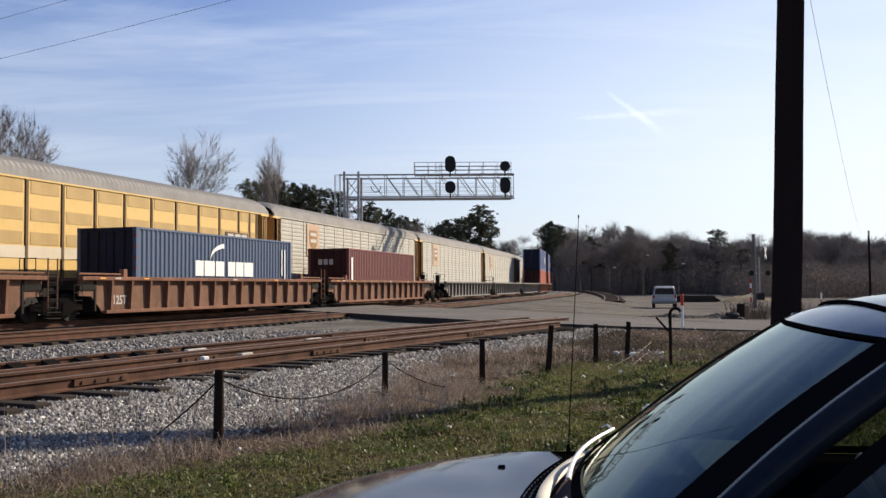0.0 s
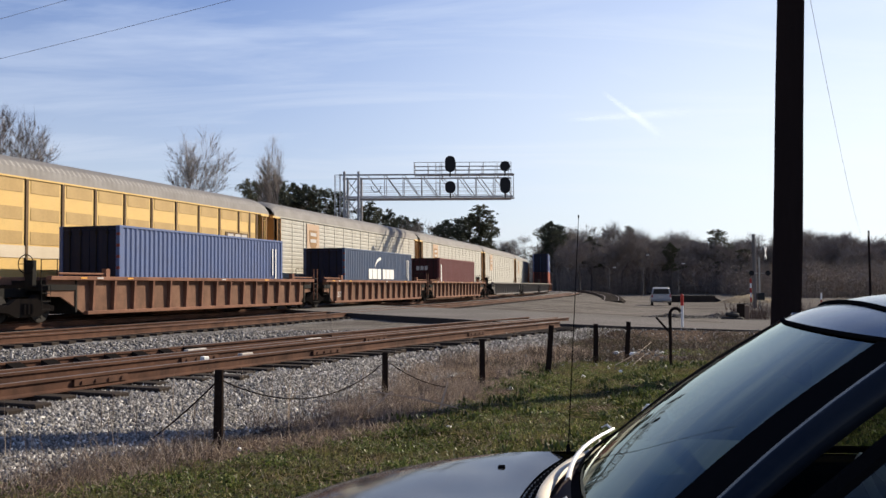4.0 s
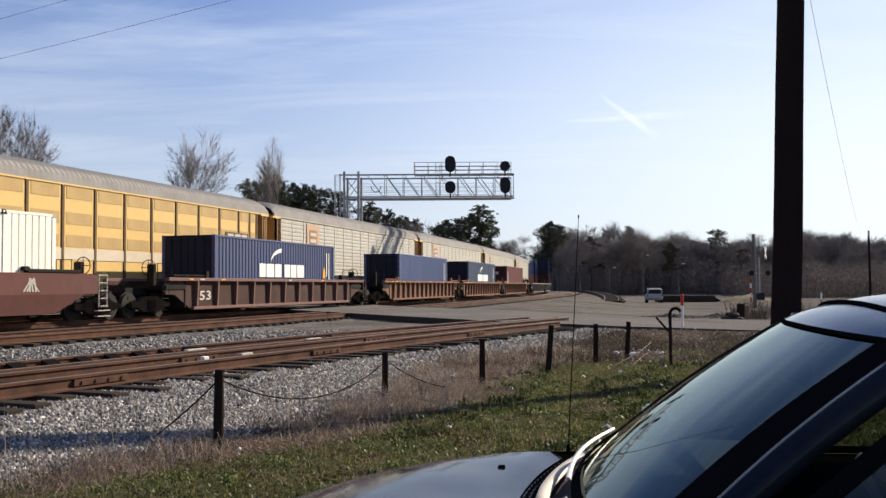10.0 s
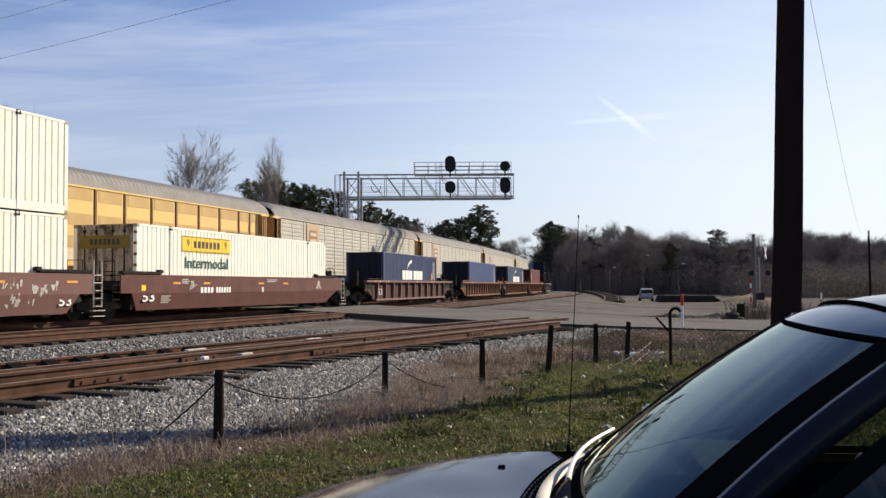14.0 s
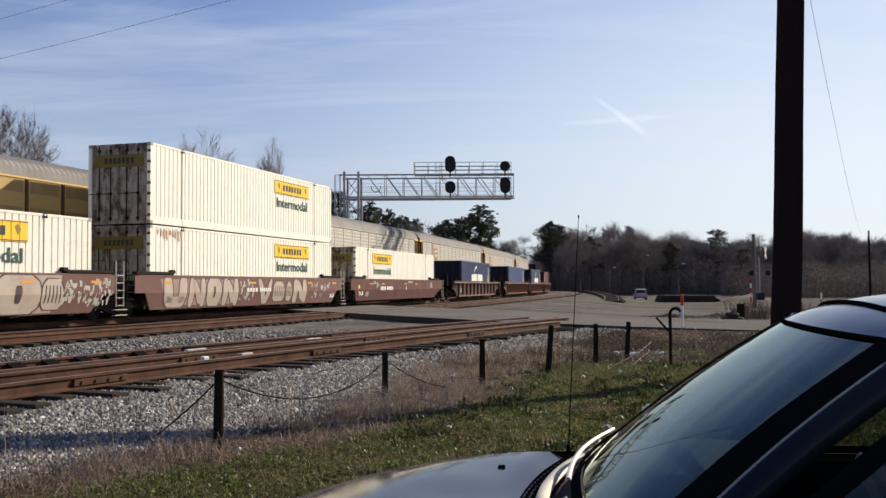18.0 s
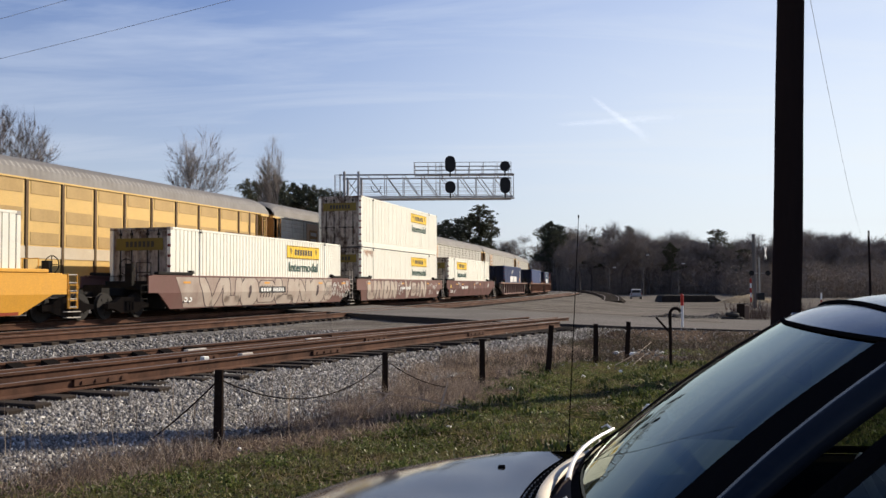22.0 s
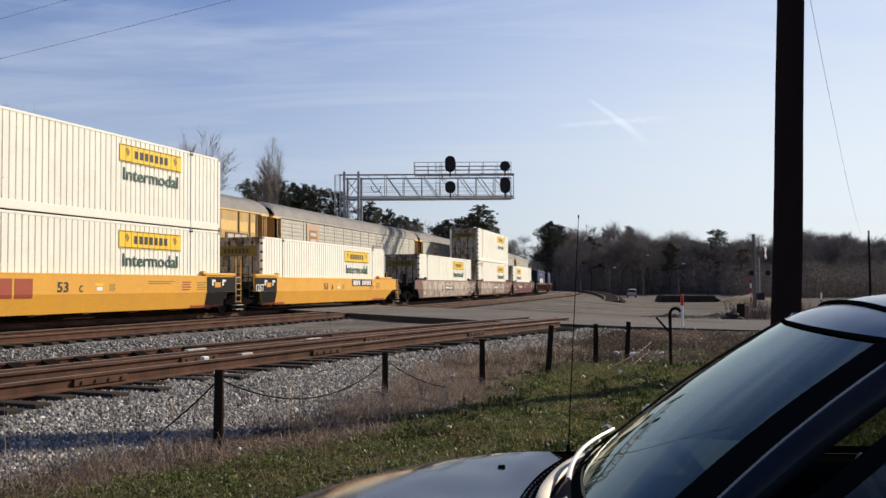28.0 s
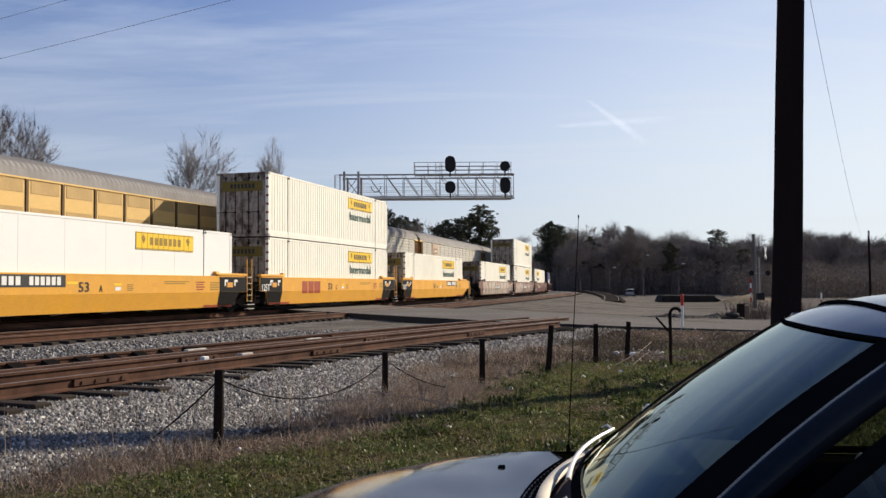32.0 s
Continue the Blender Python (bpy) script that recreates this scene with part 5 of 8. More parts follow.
def rack_car(s_mid, style, label):
    """A closed auto rack, 28.3 m over couplers, x forward."""
    c = new("autorack_car")
    HL, HW, Z0, Z1, ZR = 13.85, 1.6, 1.05, 4.95, 5.80
    key = style
    if key not in RACK_MESH:
        parts = []
        # barrel roof with cross corrugations
        bm = bmesh.new()
        prof = []
        for k in range(13):
            a = math.pi * k / 12
            prof.append((-math.cos(a) * (HW + 0.02), Z1 + (ZR - Z1) * math.sin(a) ** 0.72))
        n = 190
        rows = []
        for i in range(n + 1):
            x = -HL + 2 * HL * i / n
            d = 0.05 if i % 2 else 0.0
            end = 0.16 * max(0.0, (abs(x) - (HL - 0.9)) / 0.9) ** 2
            rows.append([bm.verts.new((x, y, z + (d if 0 < j < 12 else 0) - end * (1 if 0 < j < 12 else 0))) for j, (y, z) in enumerate(prof)])
        for a, b in zip(rows, rows[1:]):
            for j in range(12):
                bm.faces.new((a[j], a[j + 1], b[j + 1], b[j]))
        bmesh.ops.recalc_face_normals(bm, faces=bm.faces)
        parts.append(("roof", bm, M_ROOF))
        RACK_MESH[key] = True
        me = bpy.data.meshes.new("roof"); bm.to_mesh(me); bm.free(); me.materials.append(M_ROOF)
        RACK_MESH[key] = me
    mesh_part("roof", RACK_MESH[key], None, c)
    bays = 14 if style == "yellow" else 16
    pitch = (2 * HL - 1.6) / bays
    start = -HL + (0.25 if style == "yellow" else 0.8)
    skin = M_RACKYEL if style == "yellow" else M_GALV
    bm = bmesh.new()
    box(bm, -HL + 0.7, HL - 0.7, HW - 0.06, HW, Z0, Z1)
    part("far_wall", bm, skin, c)
    bm = bmesh.new()
    box(bm, -HL, HL, -1.35, 1.35, 0.85, 1.05)
    for sgn in (-1, 1):
        y0, y1 = sorted((sgn * HW, sgn * (HW - 0.12)))
        box(bm, -HL, HL, y0, y1, 0.72, 1.07)
    part("underframe", bm, M_RACKYEL if style == "yellow" else M_RACKEND, c)
    bm = bmesh.new()
    box(bm, -HL + 0.1, HL - 0.1, -HW - 0.025, -HW + 0.06, Z1 - 0.05, Z1 + 0.012)
    part("eave_rail", bm, skin, c)
    panel = perf = post = None
    for k in range(bays):
        x = start + pitch * (k + 0.5)
        m = pose(x, 0, 0)
        if panel is None:
            bm = bmesh.new()
            if style == "yellow":
                box(bm, -pitch / 2 + 0.09, pitch / 2 - 0.09, -HW + 0.02, -HW + 0.05, Z0 + 0.02, Z1 - 0.06)
            else:
                prof = []
                rib = 17
                h = (Z1 - 0.08 - Z0) / rib
                for j in range(rib):
                    z = Z0 + 0.02 + h * j
                    prof += [(-HW + 0.012, z), (-HW + 0.012, z + h * 0.55), (-HW + 0.028, z + h * 0.68), (-HW + 0.028, z + h * 0.9)]
                prof += [(-HW + 0.06, Z1 - 0.06), (-HW + 0.06, Z0 + 0.02)]
                prism(bm, prof, -pitch / 2 + 0.05, pitch / 2 - 0.05)
            panel = part("side_panel", bm, skin, c)
            panel.matrix_basis = m
        else:
            share(panel, m)
        if style == "yellow":
            for z0, z1 in ((4.42, 4.86), (3.45, 3.90), (2.6, 3.05)):
                if perf is None:
                    bm = bmesh.new()
                    box(bm, -pitch / 2 + 0.2, pitch / 2 - 0.2, -HW + 0.008, -HW + 0.03, -0.225, 0.225)
                    perf = part("perforated_panel", bm, M_RACKPERF, c)
                    perf.matrix_basis = pose(x, 0, (z0 + z1) / 2)
                else:
                    share(perf, pose(x, 0, (z0 + z1) / 2))
        if post is None:
            bm = bmesh.new()
            box(bm, -0.06 if style == "yellow" else -0.04, 0.06 if style == "yellow" else 0.04, -HW - (0.02 if style == "yellow" else 0.0), -HW + 0.05, Z0, Z1 - 0.05)
            post = part("side_post", bm, M_RACKPOST if style == "yellow" else M_GALV, c)
            post.matrix_basis = pose(x - pitch / 2, 0, 0)
        else:
            share(post, pose(x - pitch / 2, 0, 0))
    if style == "yellow":
        for x in (start + pitch * bays, start + pitch * bays - 0.75):
            share(post, pose(x, 0, 0))
        bm = bmesh.new()
        box(bm, -HL + 0.8, HL - 5.6, -HW - 0.004, -HW + 0.012, 2.12, 2.55)
        part("white_band", bm, M_CREAM, c, "pale painted band along the sill")
        bm = bmesh.new(); chamfered(bm, 9.3, 11.55, -HW - 0.026, -HW - 0.005, 3.35, 3.8, 0.004)
        plate_ = part("name_plate", bm, M_RACKPOST, c, "dark name plate with pale wordmark")
        for xa, xb in ((9.5, 10.05), (10.2, 10.75), (10.85, 11.4)):
            bm = bmesh.new(); box(bm, xa, xb, -HW - 0.032, -HW - 0.025, 3.43, 3.72)
            part("wordmark_bar", bm, M_PALE, plate_)
    else:
        bm = bmesh.new(); chamfered(bm, -9.4, -7.5, -HW - 0.028, -HW + 0.01, 2.9, 4.80, 0.004)
        lp = part("emblem_panel", bm, M_LOGO, c, "faded orange emblem panel")
        bm = bmesh.new(); plate(bm, [(-9.05, 4.45), (-7.85, 4.45), (-7.85, 3.75), (-8.1, 3.35), (-8.8, 3.35), (-9.05, 3.75)], -HW - 0.034, -HW - 0.024)
        shield = part("emblem_shield", bm, M_RACKEND, lp)
        for z in (4.1, 3.72):
            bm = bmesh.new(); box(bm, -8.9, -8.0, -HW - 0.039, -HW - 0.033, z, z + 0.2)
            part("wordmark_bar", bm, M_PALE, shield)
    # end doors, folded panels and ladders
    for sx in (-1, 1):
        for k in range(6):
            y0 = -1.5 + k * 0.5
            bm = bmesh.new()
            a, b = sorted((sx * (HL - 0.25), sx * (HL - 0.19 + (0.05 if k % 2 else 0))))
            box(bm, a, b, y0 + 0.01, y0 + 0.49, Z0, Z1 + 0.1)
            part("end_door", bm, M_RACKEND if style != "yellow" else M_RACKYEL, c)
        bm = bmesh.new()
        x = sx * (HL - 0.35)
        for u in (0.0, 0.42):
            box(bm, x - sx * u - 0.035, x - sx * u + 0.035, -HW - 0.05, -HW + 0.0, 1.0, Z1 - 0.1)
        for k in range(11):
            z = 1.2 + k * 0.34
            rod(bm, (x, -HW - 0.03, z), (x - sx * 0.42, -HW - 0.03, z), 0.014, None, 5)
        part("ladder", bm, M_RACKEND, c)
        bm = bmesh.new(); box(bm, x - 0.65, x + 0.25, -HW - 0.06, -HW + 0.1, Z1 - 0.12, Z1 - 0.02)
        part("door_track", bm, M_RACKYEL, c)
        bm = bmesh.new(); rod(bm, (sx * (HL - 0.2), 0, 0.84), (sx * (HL + 0.48), 0, 0.84), 0.1, None, 8)
        part("coupler", bm, M_BLACK, c)
        t = add_truck(c, sx * 9.9)
    tagged(c, label, "railway car", "rack cars of the parked train")
    c.matrix_basis = line_pose(s_mid, SPACING)
    return c


KEEP = len(WHEELS)
rack_car(6.2, "yellow", "yellow closed auto rack car with grey corrugated roof")
rack_car(34.7, "galvanised", "weathered galvanised auto rack car with orange emblem panel")
rack_car(63.2, "galvanised", "weathered galvanised auto rack car with orange emblem panel")
rack_car(91.6, "galvanised", "weathered galvanised auto rack car, pale ribbed sides")
rack_car(120.0, "galvanised", "weathered galvanised auto rack car, pale ribbed sides")
rack_car(148.4, "galvanised", "weathered galvanised auto rack car, pale ribbed sides")
del WHEELS[KEEP:]


# ---- cantilever signal bridge ----
def build_signal_bridge():
    s = new("signal_bridge")
    Y = 75.0
    X0, X1 = -7.9, 5.75          # left mast to outer end
    ZB, ZT = 8.85, 10.65         # chords
    D = 2.7                      # depth of the truss

    for x in (-7.97, -6.82):
        for y in (0, D):
            bm = bmesh.new()
            rod(bm, (x, Y + y, 0.2), (x, Y + y, ZT + (0.28 if y == 0 else 0.1)), 0.115, 0.10, 10)
            part("mast", bm, M_SIGSTEEL, s)
    bm = bmesh.new()
    z = 1.0
    while z < ZT - 1.4:
        for y in (0, D):
            rod(bm, (-7.97, Y + y, z), (-6.82, Y + y, z + 1.5), 0.032, None, 6)
            rod(bm, (-6.82, Y + y, z), (-7.97, Y + y, z + 1.5), 0.032, None, 6)
        z += 1.6
    part("mast_bracing", bm, M_SIGSTEEL, s)
    for y in (0, D):
        for z in (ZB, ZT):
            bm = bmesh.new()
            box(bm, X0 - 0.5, X1, Y + y - 0.05, Y + y + 0.05, z - 0.06, z + 0.06)
            part("chord", bm, M_SIGSTEEL, s)
    n = 8
    first = None
    for k in range(n):
        xa = -6.2 + (X1 + 6.2) * k / n
        xb = -6.2 + (X1 + 6.2) * (k + 1) / n
        for y in (0, D):
            bm = bmesh.new()
            rod(bm, (xa + 0.1, Y + y, ZT), (xb - 0.1, Y + y, ZB), 0.036, None, 6)
            part("diagonal", bm, M_SIGSTEEL, s)
            bm = bmesh.new()
            rod(bm, (xb, Y + y, ZB), (xb, Y + y, ZT), 0.030, None, 6)
            part("upright", bm, M_SIGSTEEL, s)
    bm = bmesh.new()
    for z in (ZB + 0.4, ZB + 0.75, ZB + 1.1):
        rod(bm, (-6.8, Y + 0.3, z), (X1, Y + 0.3, z), 0.017, None, 5)
        rod(bm, (-6.8, Y + D - 0.3, z), (X1, Y + D - 0.3, z), 0.017, None, 5)
    part("inner_handrail", bm, M_SIGSTEEL, s)
    for z, x0 in ((ZB - 0.03, X0), (ZT + 0.1, -2.3)):
        bm = bmesh.new()
        box(bm, x0, X1 + 0.15, Y + D / 2 - 0.45, Y + D / 2 + 0.45, z - 0.03, z + 0.03)
        part("walkway_grating", bm, M_SIGSTEEL, s)
    for z in (ZT + 0.36, ZT + 0.67, ZT + 0.98):
        bm = bmesh.new()
        rod(bm, (-2.3, Y - 0.05, z), (X1 - 0.2, Y - 0.05, z), 0.023, None, 6)
        rod(bm, (-2.3, Y + D + 0.05, z), (X1 - 0.2, Y + D + 0.05, z), 0.023, None, 6)
        rod(bm, (-2.3, Y - 0.05, z), (-2.3, Y + D + 0.05, z), 0.023, None, 6)
        part("handrail", bm, M_SIGSTEEL, s)
    for k in range(8):
        x = -2.3 + (X1 + 2.1) * k / 7
        for y in (-0.05, D + 0.05):
            bm = bmesh.new()
            rod(bm, (x, Y + y, ZT), (x, Y + y, ZT + 1.0), 0.028, None, 6)
            part("stanchion", bm, M_SIGSTEEL, s)
    for x in (0.62, 5.05):
        for zc, hh in ((ZT + 0.8 if x < 2 else ZT + 0.60, 0.66 if x < 2 else 0.42), (ZB + 0.72 if x < 2 else ZB + 0.86, 0.5 if x < 2 else 0.66)):
            bm = bmesh.new()
            out = []
            for k in range(24):
                a = 2 * math.pi * k / 24
                out.append((x + 0.42 * math.cos(a), zc + math.copysign(max(0, hh - 0.42), math.sin(a)) * (1 if abs(math.sin(a)) > 0.05 else 0) + 0.42 * math.sin(a)))
            plate(bm, out, Y - 0.40, Y - 0.34)
            head = part("signal_head", bm, M_SIGBLACK, s, "black signal target plate")
            for dz in ((-0.22, 0.22) if hh > 0.5 else (0.0,)):
                bm = bmesh.new()
                rod(bm, (x, Y - 0.34, zc + dz), (x, Y + 0.05, zc + dz), 0.17, None, 12)
                part("lamp_housing", bm, M_SIGBLACK, head)
            bm = bmesh.new()
            rod(bm, (x, Y - 0.2, zc - hh - 0.35), (x, Y - 0.2, zc), 0.06, None, 8)
            part("head_post", bm, M_SIGBLACK, head)
    bm = bmesh.new()
    for u in (0.0, 0.35):
        rod(bm, (-0.55 + u, Y + D / 2, ZB), (-0.55 + u, Y + D / 2, ZT + 1.1), 0.03, None, 6)
    for k in range(9):
        rod(bm, (-0.55, Y + D / 2, ZB + 0.3 * k + 0.1), (-0.2, Y + D / 2, ZB + 0.3 * k + 0.1), 0.018, None, 5)
    part("ladder", bm, M_SIGSTEEL, s)
    bm = bmesh.new()
    for k in range(8):
        a0, a1 = math.pi * k / 8, math.pi * (k + 1) / 8
        rod(bm, (-5.4 + 0.4 * math.cos(a0), Y, ZT - 0.9 - 0.5 * math.sin(a0)), (-5.4 + 0.4 * math.cos(a1), Y, ZT - 0.9 - 0.5 * math.sin(a1)), 0.03, None, 5)
    part("hanging_cable", bm, M_SIGBLACK, s)
    bm = bmesh.new()
    for x in (-8.75, -8.35):
        rod(bm, (x, Y, 0.3), (x, Y, ZT), 0.025, None, 6)
        rod(bm, (x, Y + 0.7, ZB - 2.5), (x, Y + 0.7, ZT), 0.02, None, 6)
    z = 0.6
    while z < ZT:
        rod(bm, (-8.75, Y, z), (-8.35, Y, z), 0.014, None, 5)
        z += 0.33
    rod(bm, (-8.75, Y, ZT), (-7.9, Y, ZT), 0.025, None, 6)
    part("mast_ladder", bm, M_SIGSTEEL, s)
    bm = bmesh.new()
    box(bm, -9.2, -5.9, Y - 0.9, Y + D + 0.9, -0.3, 0.25)
    part("footing", bm, M_PALE, s)
    tagged(s, "grey steel cantilever signal bridge with four black signal heads", "signal bridge")


build_signal_bridge()


# ---- near poles, fence and small posts ----
def build_pole(name, x, y, z0, height, r0, r1, material, label, lean=(0, 0)):
    p = new(name)
    bm = bmesh.new()
    segs = 14
    prev = None
    for k in range(segs + 1):
        u = k / segs
        cx = x + lean[0] * u * height + 0.02 * math.sin(u * 5)
        cy = y + lean[1] * u * height
        r = r0 + (r1 - r0) * u
        ring = [bm.verts.new((cx + r * (1 + 0.03 * math.sin(3 * a + k)) * math.cos(a), cy + r * math.sin(a), z0 + height * u)) for a in (2 * math.pi * i / 20 for i in range(20))]
        if prev:
            for i in range(20):
                bm.faces.new((prev[i], prev[(i + 1) % 20], ring[(i + 1) % 20], ring[i]))
        prev = ring
    bm.faces.new(prev)
    part("shaft", bm, material, p, "", True)
    tagged(p, label, "utility pole")
    return p


build_pole("utility_pole", 6.04, 16.54, -0.1, 12.2, 0.26, 0.212, M_POLE, "dark creosoted wooden utility pole beside the parked car", (0.036, 0))


def fence_post(x, y, top, r, lean):
    p = new("fence_post")
    z0 = ground_z(x, y) - 0.15
    bm = bmesh.new()
    box(bm, -r, r, -r, r, 0, top - z0, 0.006)
    for k in range(5):
        z = (top - z0) * (0.25 + 0.16 * k)
        box(bm, -r * 0.4, r * 0.4, -r - 0.012, -r, z, z + 0.02)
    part("shaft", bm, M_POST, p)
    p.matrix_basis = pose(x, y, z0, 0, lean, 0)
    tagged(p, "short rusty dark fence post in dry weeds", "fence post", "fence posts by the track")
    return p


FENCE = [(-2.18, 9.02, 0.76, 0.042, 0.5), (-0.80, 12.59, 0.67, 0.042, 0.8), (0.59, 14.34, 0.74, 0.045, 0.3), (1.83, 16.48, 0.86, 0.047, 4.5), (3.03, 18.6, 0.79, 0.046, 0.8), (3.90, 19.9, 0.78, 0.046, 3.5)]
for f in FENCE:
    fence_post(*f)


def wire_run(points, r, name, label, category, material, group=""):
    cu = bpy.data.curves.new(name, "CURVE")
    cu.dimensions, cu.bevel_depth, cu.bevel_resolution = "3D", r, 1
    sp = cu.splines.new("POLY")
    sp.points.add(len(points) - 1)
    for i, p in enumerate(points):
        sp.points[i].co = (*p, 1)
    tmp = new(name, cu)
    bpy.context.view_layer.update()
    me = bpy.data.meshes.new_from_object(tmp.evaluated_get(bpy.context.evaluated_depsgraph_get()))
    bpy.data.objects.remove(tmp)
    me.materials.clear()
    ob = mesh_part(name, me, material)
    tagged(ob, label, category, group)
    return ob


def sag(a, b, drop, n=14):
    a, b = Vector(a), Vector(b)
    return [tuple(a.lerp(b, i / n) - Vector((0, 0, drop * 4 * (i / n) * (1 - i / n)))) for i in range(n + 1)]


wire_run(sag((-2.95, 9.15, 0.02), (-2.2, 9.0, 0.64), 0.03), 0.008, "fence_wire", "slack rusty strand hanging from a fence post", "wire", M_WIRE, "fence wires")
wire_run(sag((-2.16, 9.04, 0.66), (-0.82, 12.55, 0.52), 0.31), 0.007, "fence_wire", "slack rusty strand between fence posts", "wire", M_WIRE, "fence wires")
wire_run(sag((-0.78, 12.62, 0.56), (0.05, 13.2, 0.13), 0.07), 0.007, "fence_wire", "slack rusty strand between fence posts", "wire", M_WIRE, "fence wires")


def build_bent_pipe():
    p = new("bent_pipe")
    bm = bmesh.new()
    pts = [(4.25, 17.45, -0.15), (4.25, 17.45, 0.98)]
    for k in range(9):
        a = math.pi - math.pi * 0.9 * k / 8
        pts.append((4.25 + 0.10 + 0.10 * math.cos(a), 17.45, 1.02 + 0.10 * math.sin(a)))
    tube(bm, pts, 0.03, None, 10)
    part("pipe", bm, M_POST, p)
    bm = bmesh.new()
    rod(bm, (4.24, 17.5, 0.68), (4.0, 17.5, 0.95), 0.02, None, 6)
    part("brace", bm, M_POST, p)
    tagged(p, "rusty bent vent pipe with a short brace", "pipe")


build_bent_pipe()


def build_marker():
    p = new("marker_post")
    bm = bmesh.new(); rod(bm, (0, 0, 0), (0, 0, 0.72), 0.042, None, 12)
    part("lower_tube", bm, M_WHITEINK, p, "white tube")
    bm = bmesh.new(); rod(bm, (0, 0, 0.72), (0, 0, 1.04), 0.048, None, 12); rod(bm, (0, 0, 1.04), (0, 0, 1.09), 0.048, 0.02, 12)
    part("upper_tube", bm, plain("marker_red", (0.45, 0.03, 0.02), 0.5), p, "red top")
    p.location = (7.31, 28.47, ground_z(7.31, 28.47) - 0.02)
    tagged(p, "white marker post with a red top by the road", "marker post")


build_marker()


# ---- the white van that drives off ----
def build_van():
    v = new("white_suv")
    WB = paint("van_white", (0.38, 0.375, 0.365), (0.4, 0.38, 0.35), 0.2, 0.35)
    GL = plain("van_glass", (0.02, 0.022, 0.025), 0.08, 0, 0.1)
    bm = bmesh.new()
    # body: sections from tail (x=0) forward
    secs = [(0.0, 0.86, 0.45, 1.02), (0.12, 0.93, 0.36, 1.06), (1.2, 0.95, 0.32, 1.06), (3.4, 0.95, 0.32, 1.04), (4.4, 0.90, 0.36, 0.95), (4.75, 0.78, 0.42, 0.82)]
    prev = None
    for x, w, z0, z1 in secs:
        r = [bm.verts.new(p) for p in ((x, -w * 0.92, z0), (x, -w, z0 + 0.2), (x, -w, z1 - 0.1), (x, -w * 0.95, z1), (x, w * 0.95, z1), (x, w, z1 - 0.1), (x, w, z0 + 0.2), (x, w * 0.92, z0))]
        if prev:
            for i in range(8):
                bm.faces.new((prev[i], prev[(i + 1) % 8], r[(i + 1) % 8], r[i]))
        else:
            bm.faces.new(r[::-1])
        prev = r
    bm.faces.new(prev)
    bmesh.ops.recalc_face_normals(bm, faces=bm.faces)
    body = part("body", bm, WB, v)
    bm = bmesh.new()
    secs = [(0.10, 0.90, 0.78, 1.05, 1.60), (0.42, 0.90, 0.74, 1.05, 1.74), (2.6, 0.90, 0.74, 1.05, 1.74), (3.5, 0.88, 0.70, 1.04, 1.12)]
    prev = None
    for x, wb, wt, zb, zt in secs:
        r = [bm.verts.new(p) for p in ((x, -wb, zb), (x, -wt, zt - 0.05), (x, -wt + 0.1, zt), (x, wt - 0.1, zt), (x, wt, zt - 0.05), (x, wb, zb))]
        if prev:
            for i in range(6):
                bm.faces.new((prev[i], prev[(i + 1) % 6], r[(i + 1) % 6], r[i]))
        else:
            bm.faces.new(r[::-1])
        prev = r
    bm.faces.new(prev)
    bmesh.ops.recalc_face_normals(bm, faces=bm.faces)
    part("cabin", bm, WB, v)
    bm = bmesh.new()
    q = [bm.verts.new(p) for p in ((0.07, -0.76, 1.1), (0.07, 0.76, 1.1), (0.055, 0.66, 1.56), (0.055, -0.66, 1.56), (0.10, -0.76, 1.1), (0.10, 0.76, 1.1), (0.10, 0.66, 1.56), (0.10, -0.66, 1.56))]
    for f in ((0, 1, 2, 3), (4, 7, 6, 5), (0, 4, 5, 1), (1, 5, 6, 2), (2, 6, 7, 3), (3, 7, 4, 0)):
        bm.faces.new([q[i] for i in f])
    bmesh.ops.recalc_face_normals(bm, faces=bm.faces)
    part("rear_window", bm, GL, v)
    for y in (-0.895, 0.895):
        bm = bmesh.new(); plate(bm, [(0.6, 1.12), (2.9, 1.12), (2.55, 1.6), (0.65, 1.6)], y - 0.03, y + 0.0 if y < 0 else y + 0.03)
        part("side_window", bm, GL, v)
        bm = bmesh.new(); chamfered(bm, -0.02, 0.05, y * 0.93 - 0.07, y * 0.93 + 0.07, 0.78, 1.05, 0.01)
        part("tail_lamp", bm, plain("tail_lamp", (0.3, 0.02, 0.02), 0.3), v)
    bm = bmesh.new(); chamfered(bm, -0.12, 0.12, -0.9, 0.9, 0.42, 0.62, 0.03)
    part("bumper", bm, plain("bumper_grey", (0.25, 0.25, 0.25), 0.5), v)
    bm = bmesh.new(); box(bm, -0.03, 0.01, -0.2, 0.2, 0.75, 0.88)
    part("plate", bm, M_PALE, v)
    for y in (-1.02, 1.02):
        bm = bmesh.new(); chamfered(bm, 2.95, 3.15, y - 0.12, y + 0.12, 1.05, 1.22, 0.02)
        part("mirror", bm, M_BLACK, v)
    tyre = plain("tyre", (0.02, 0.02, 0.02), 0.85)
    out = []
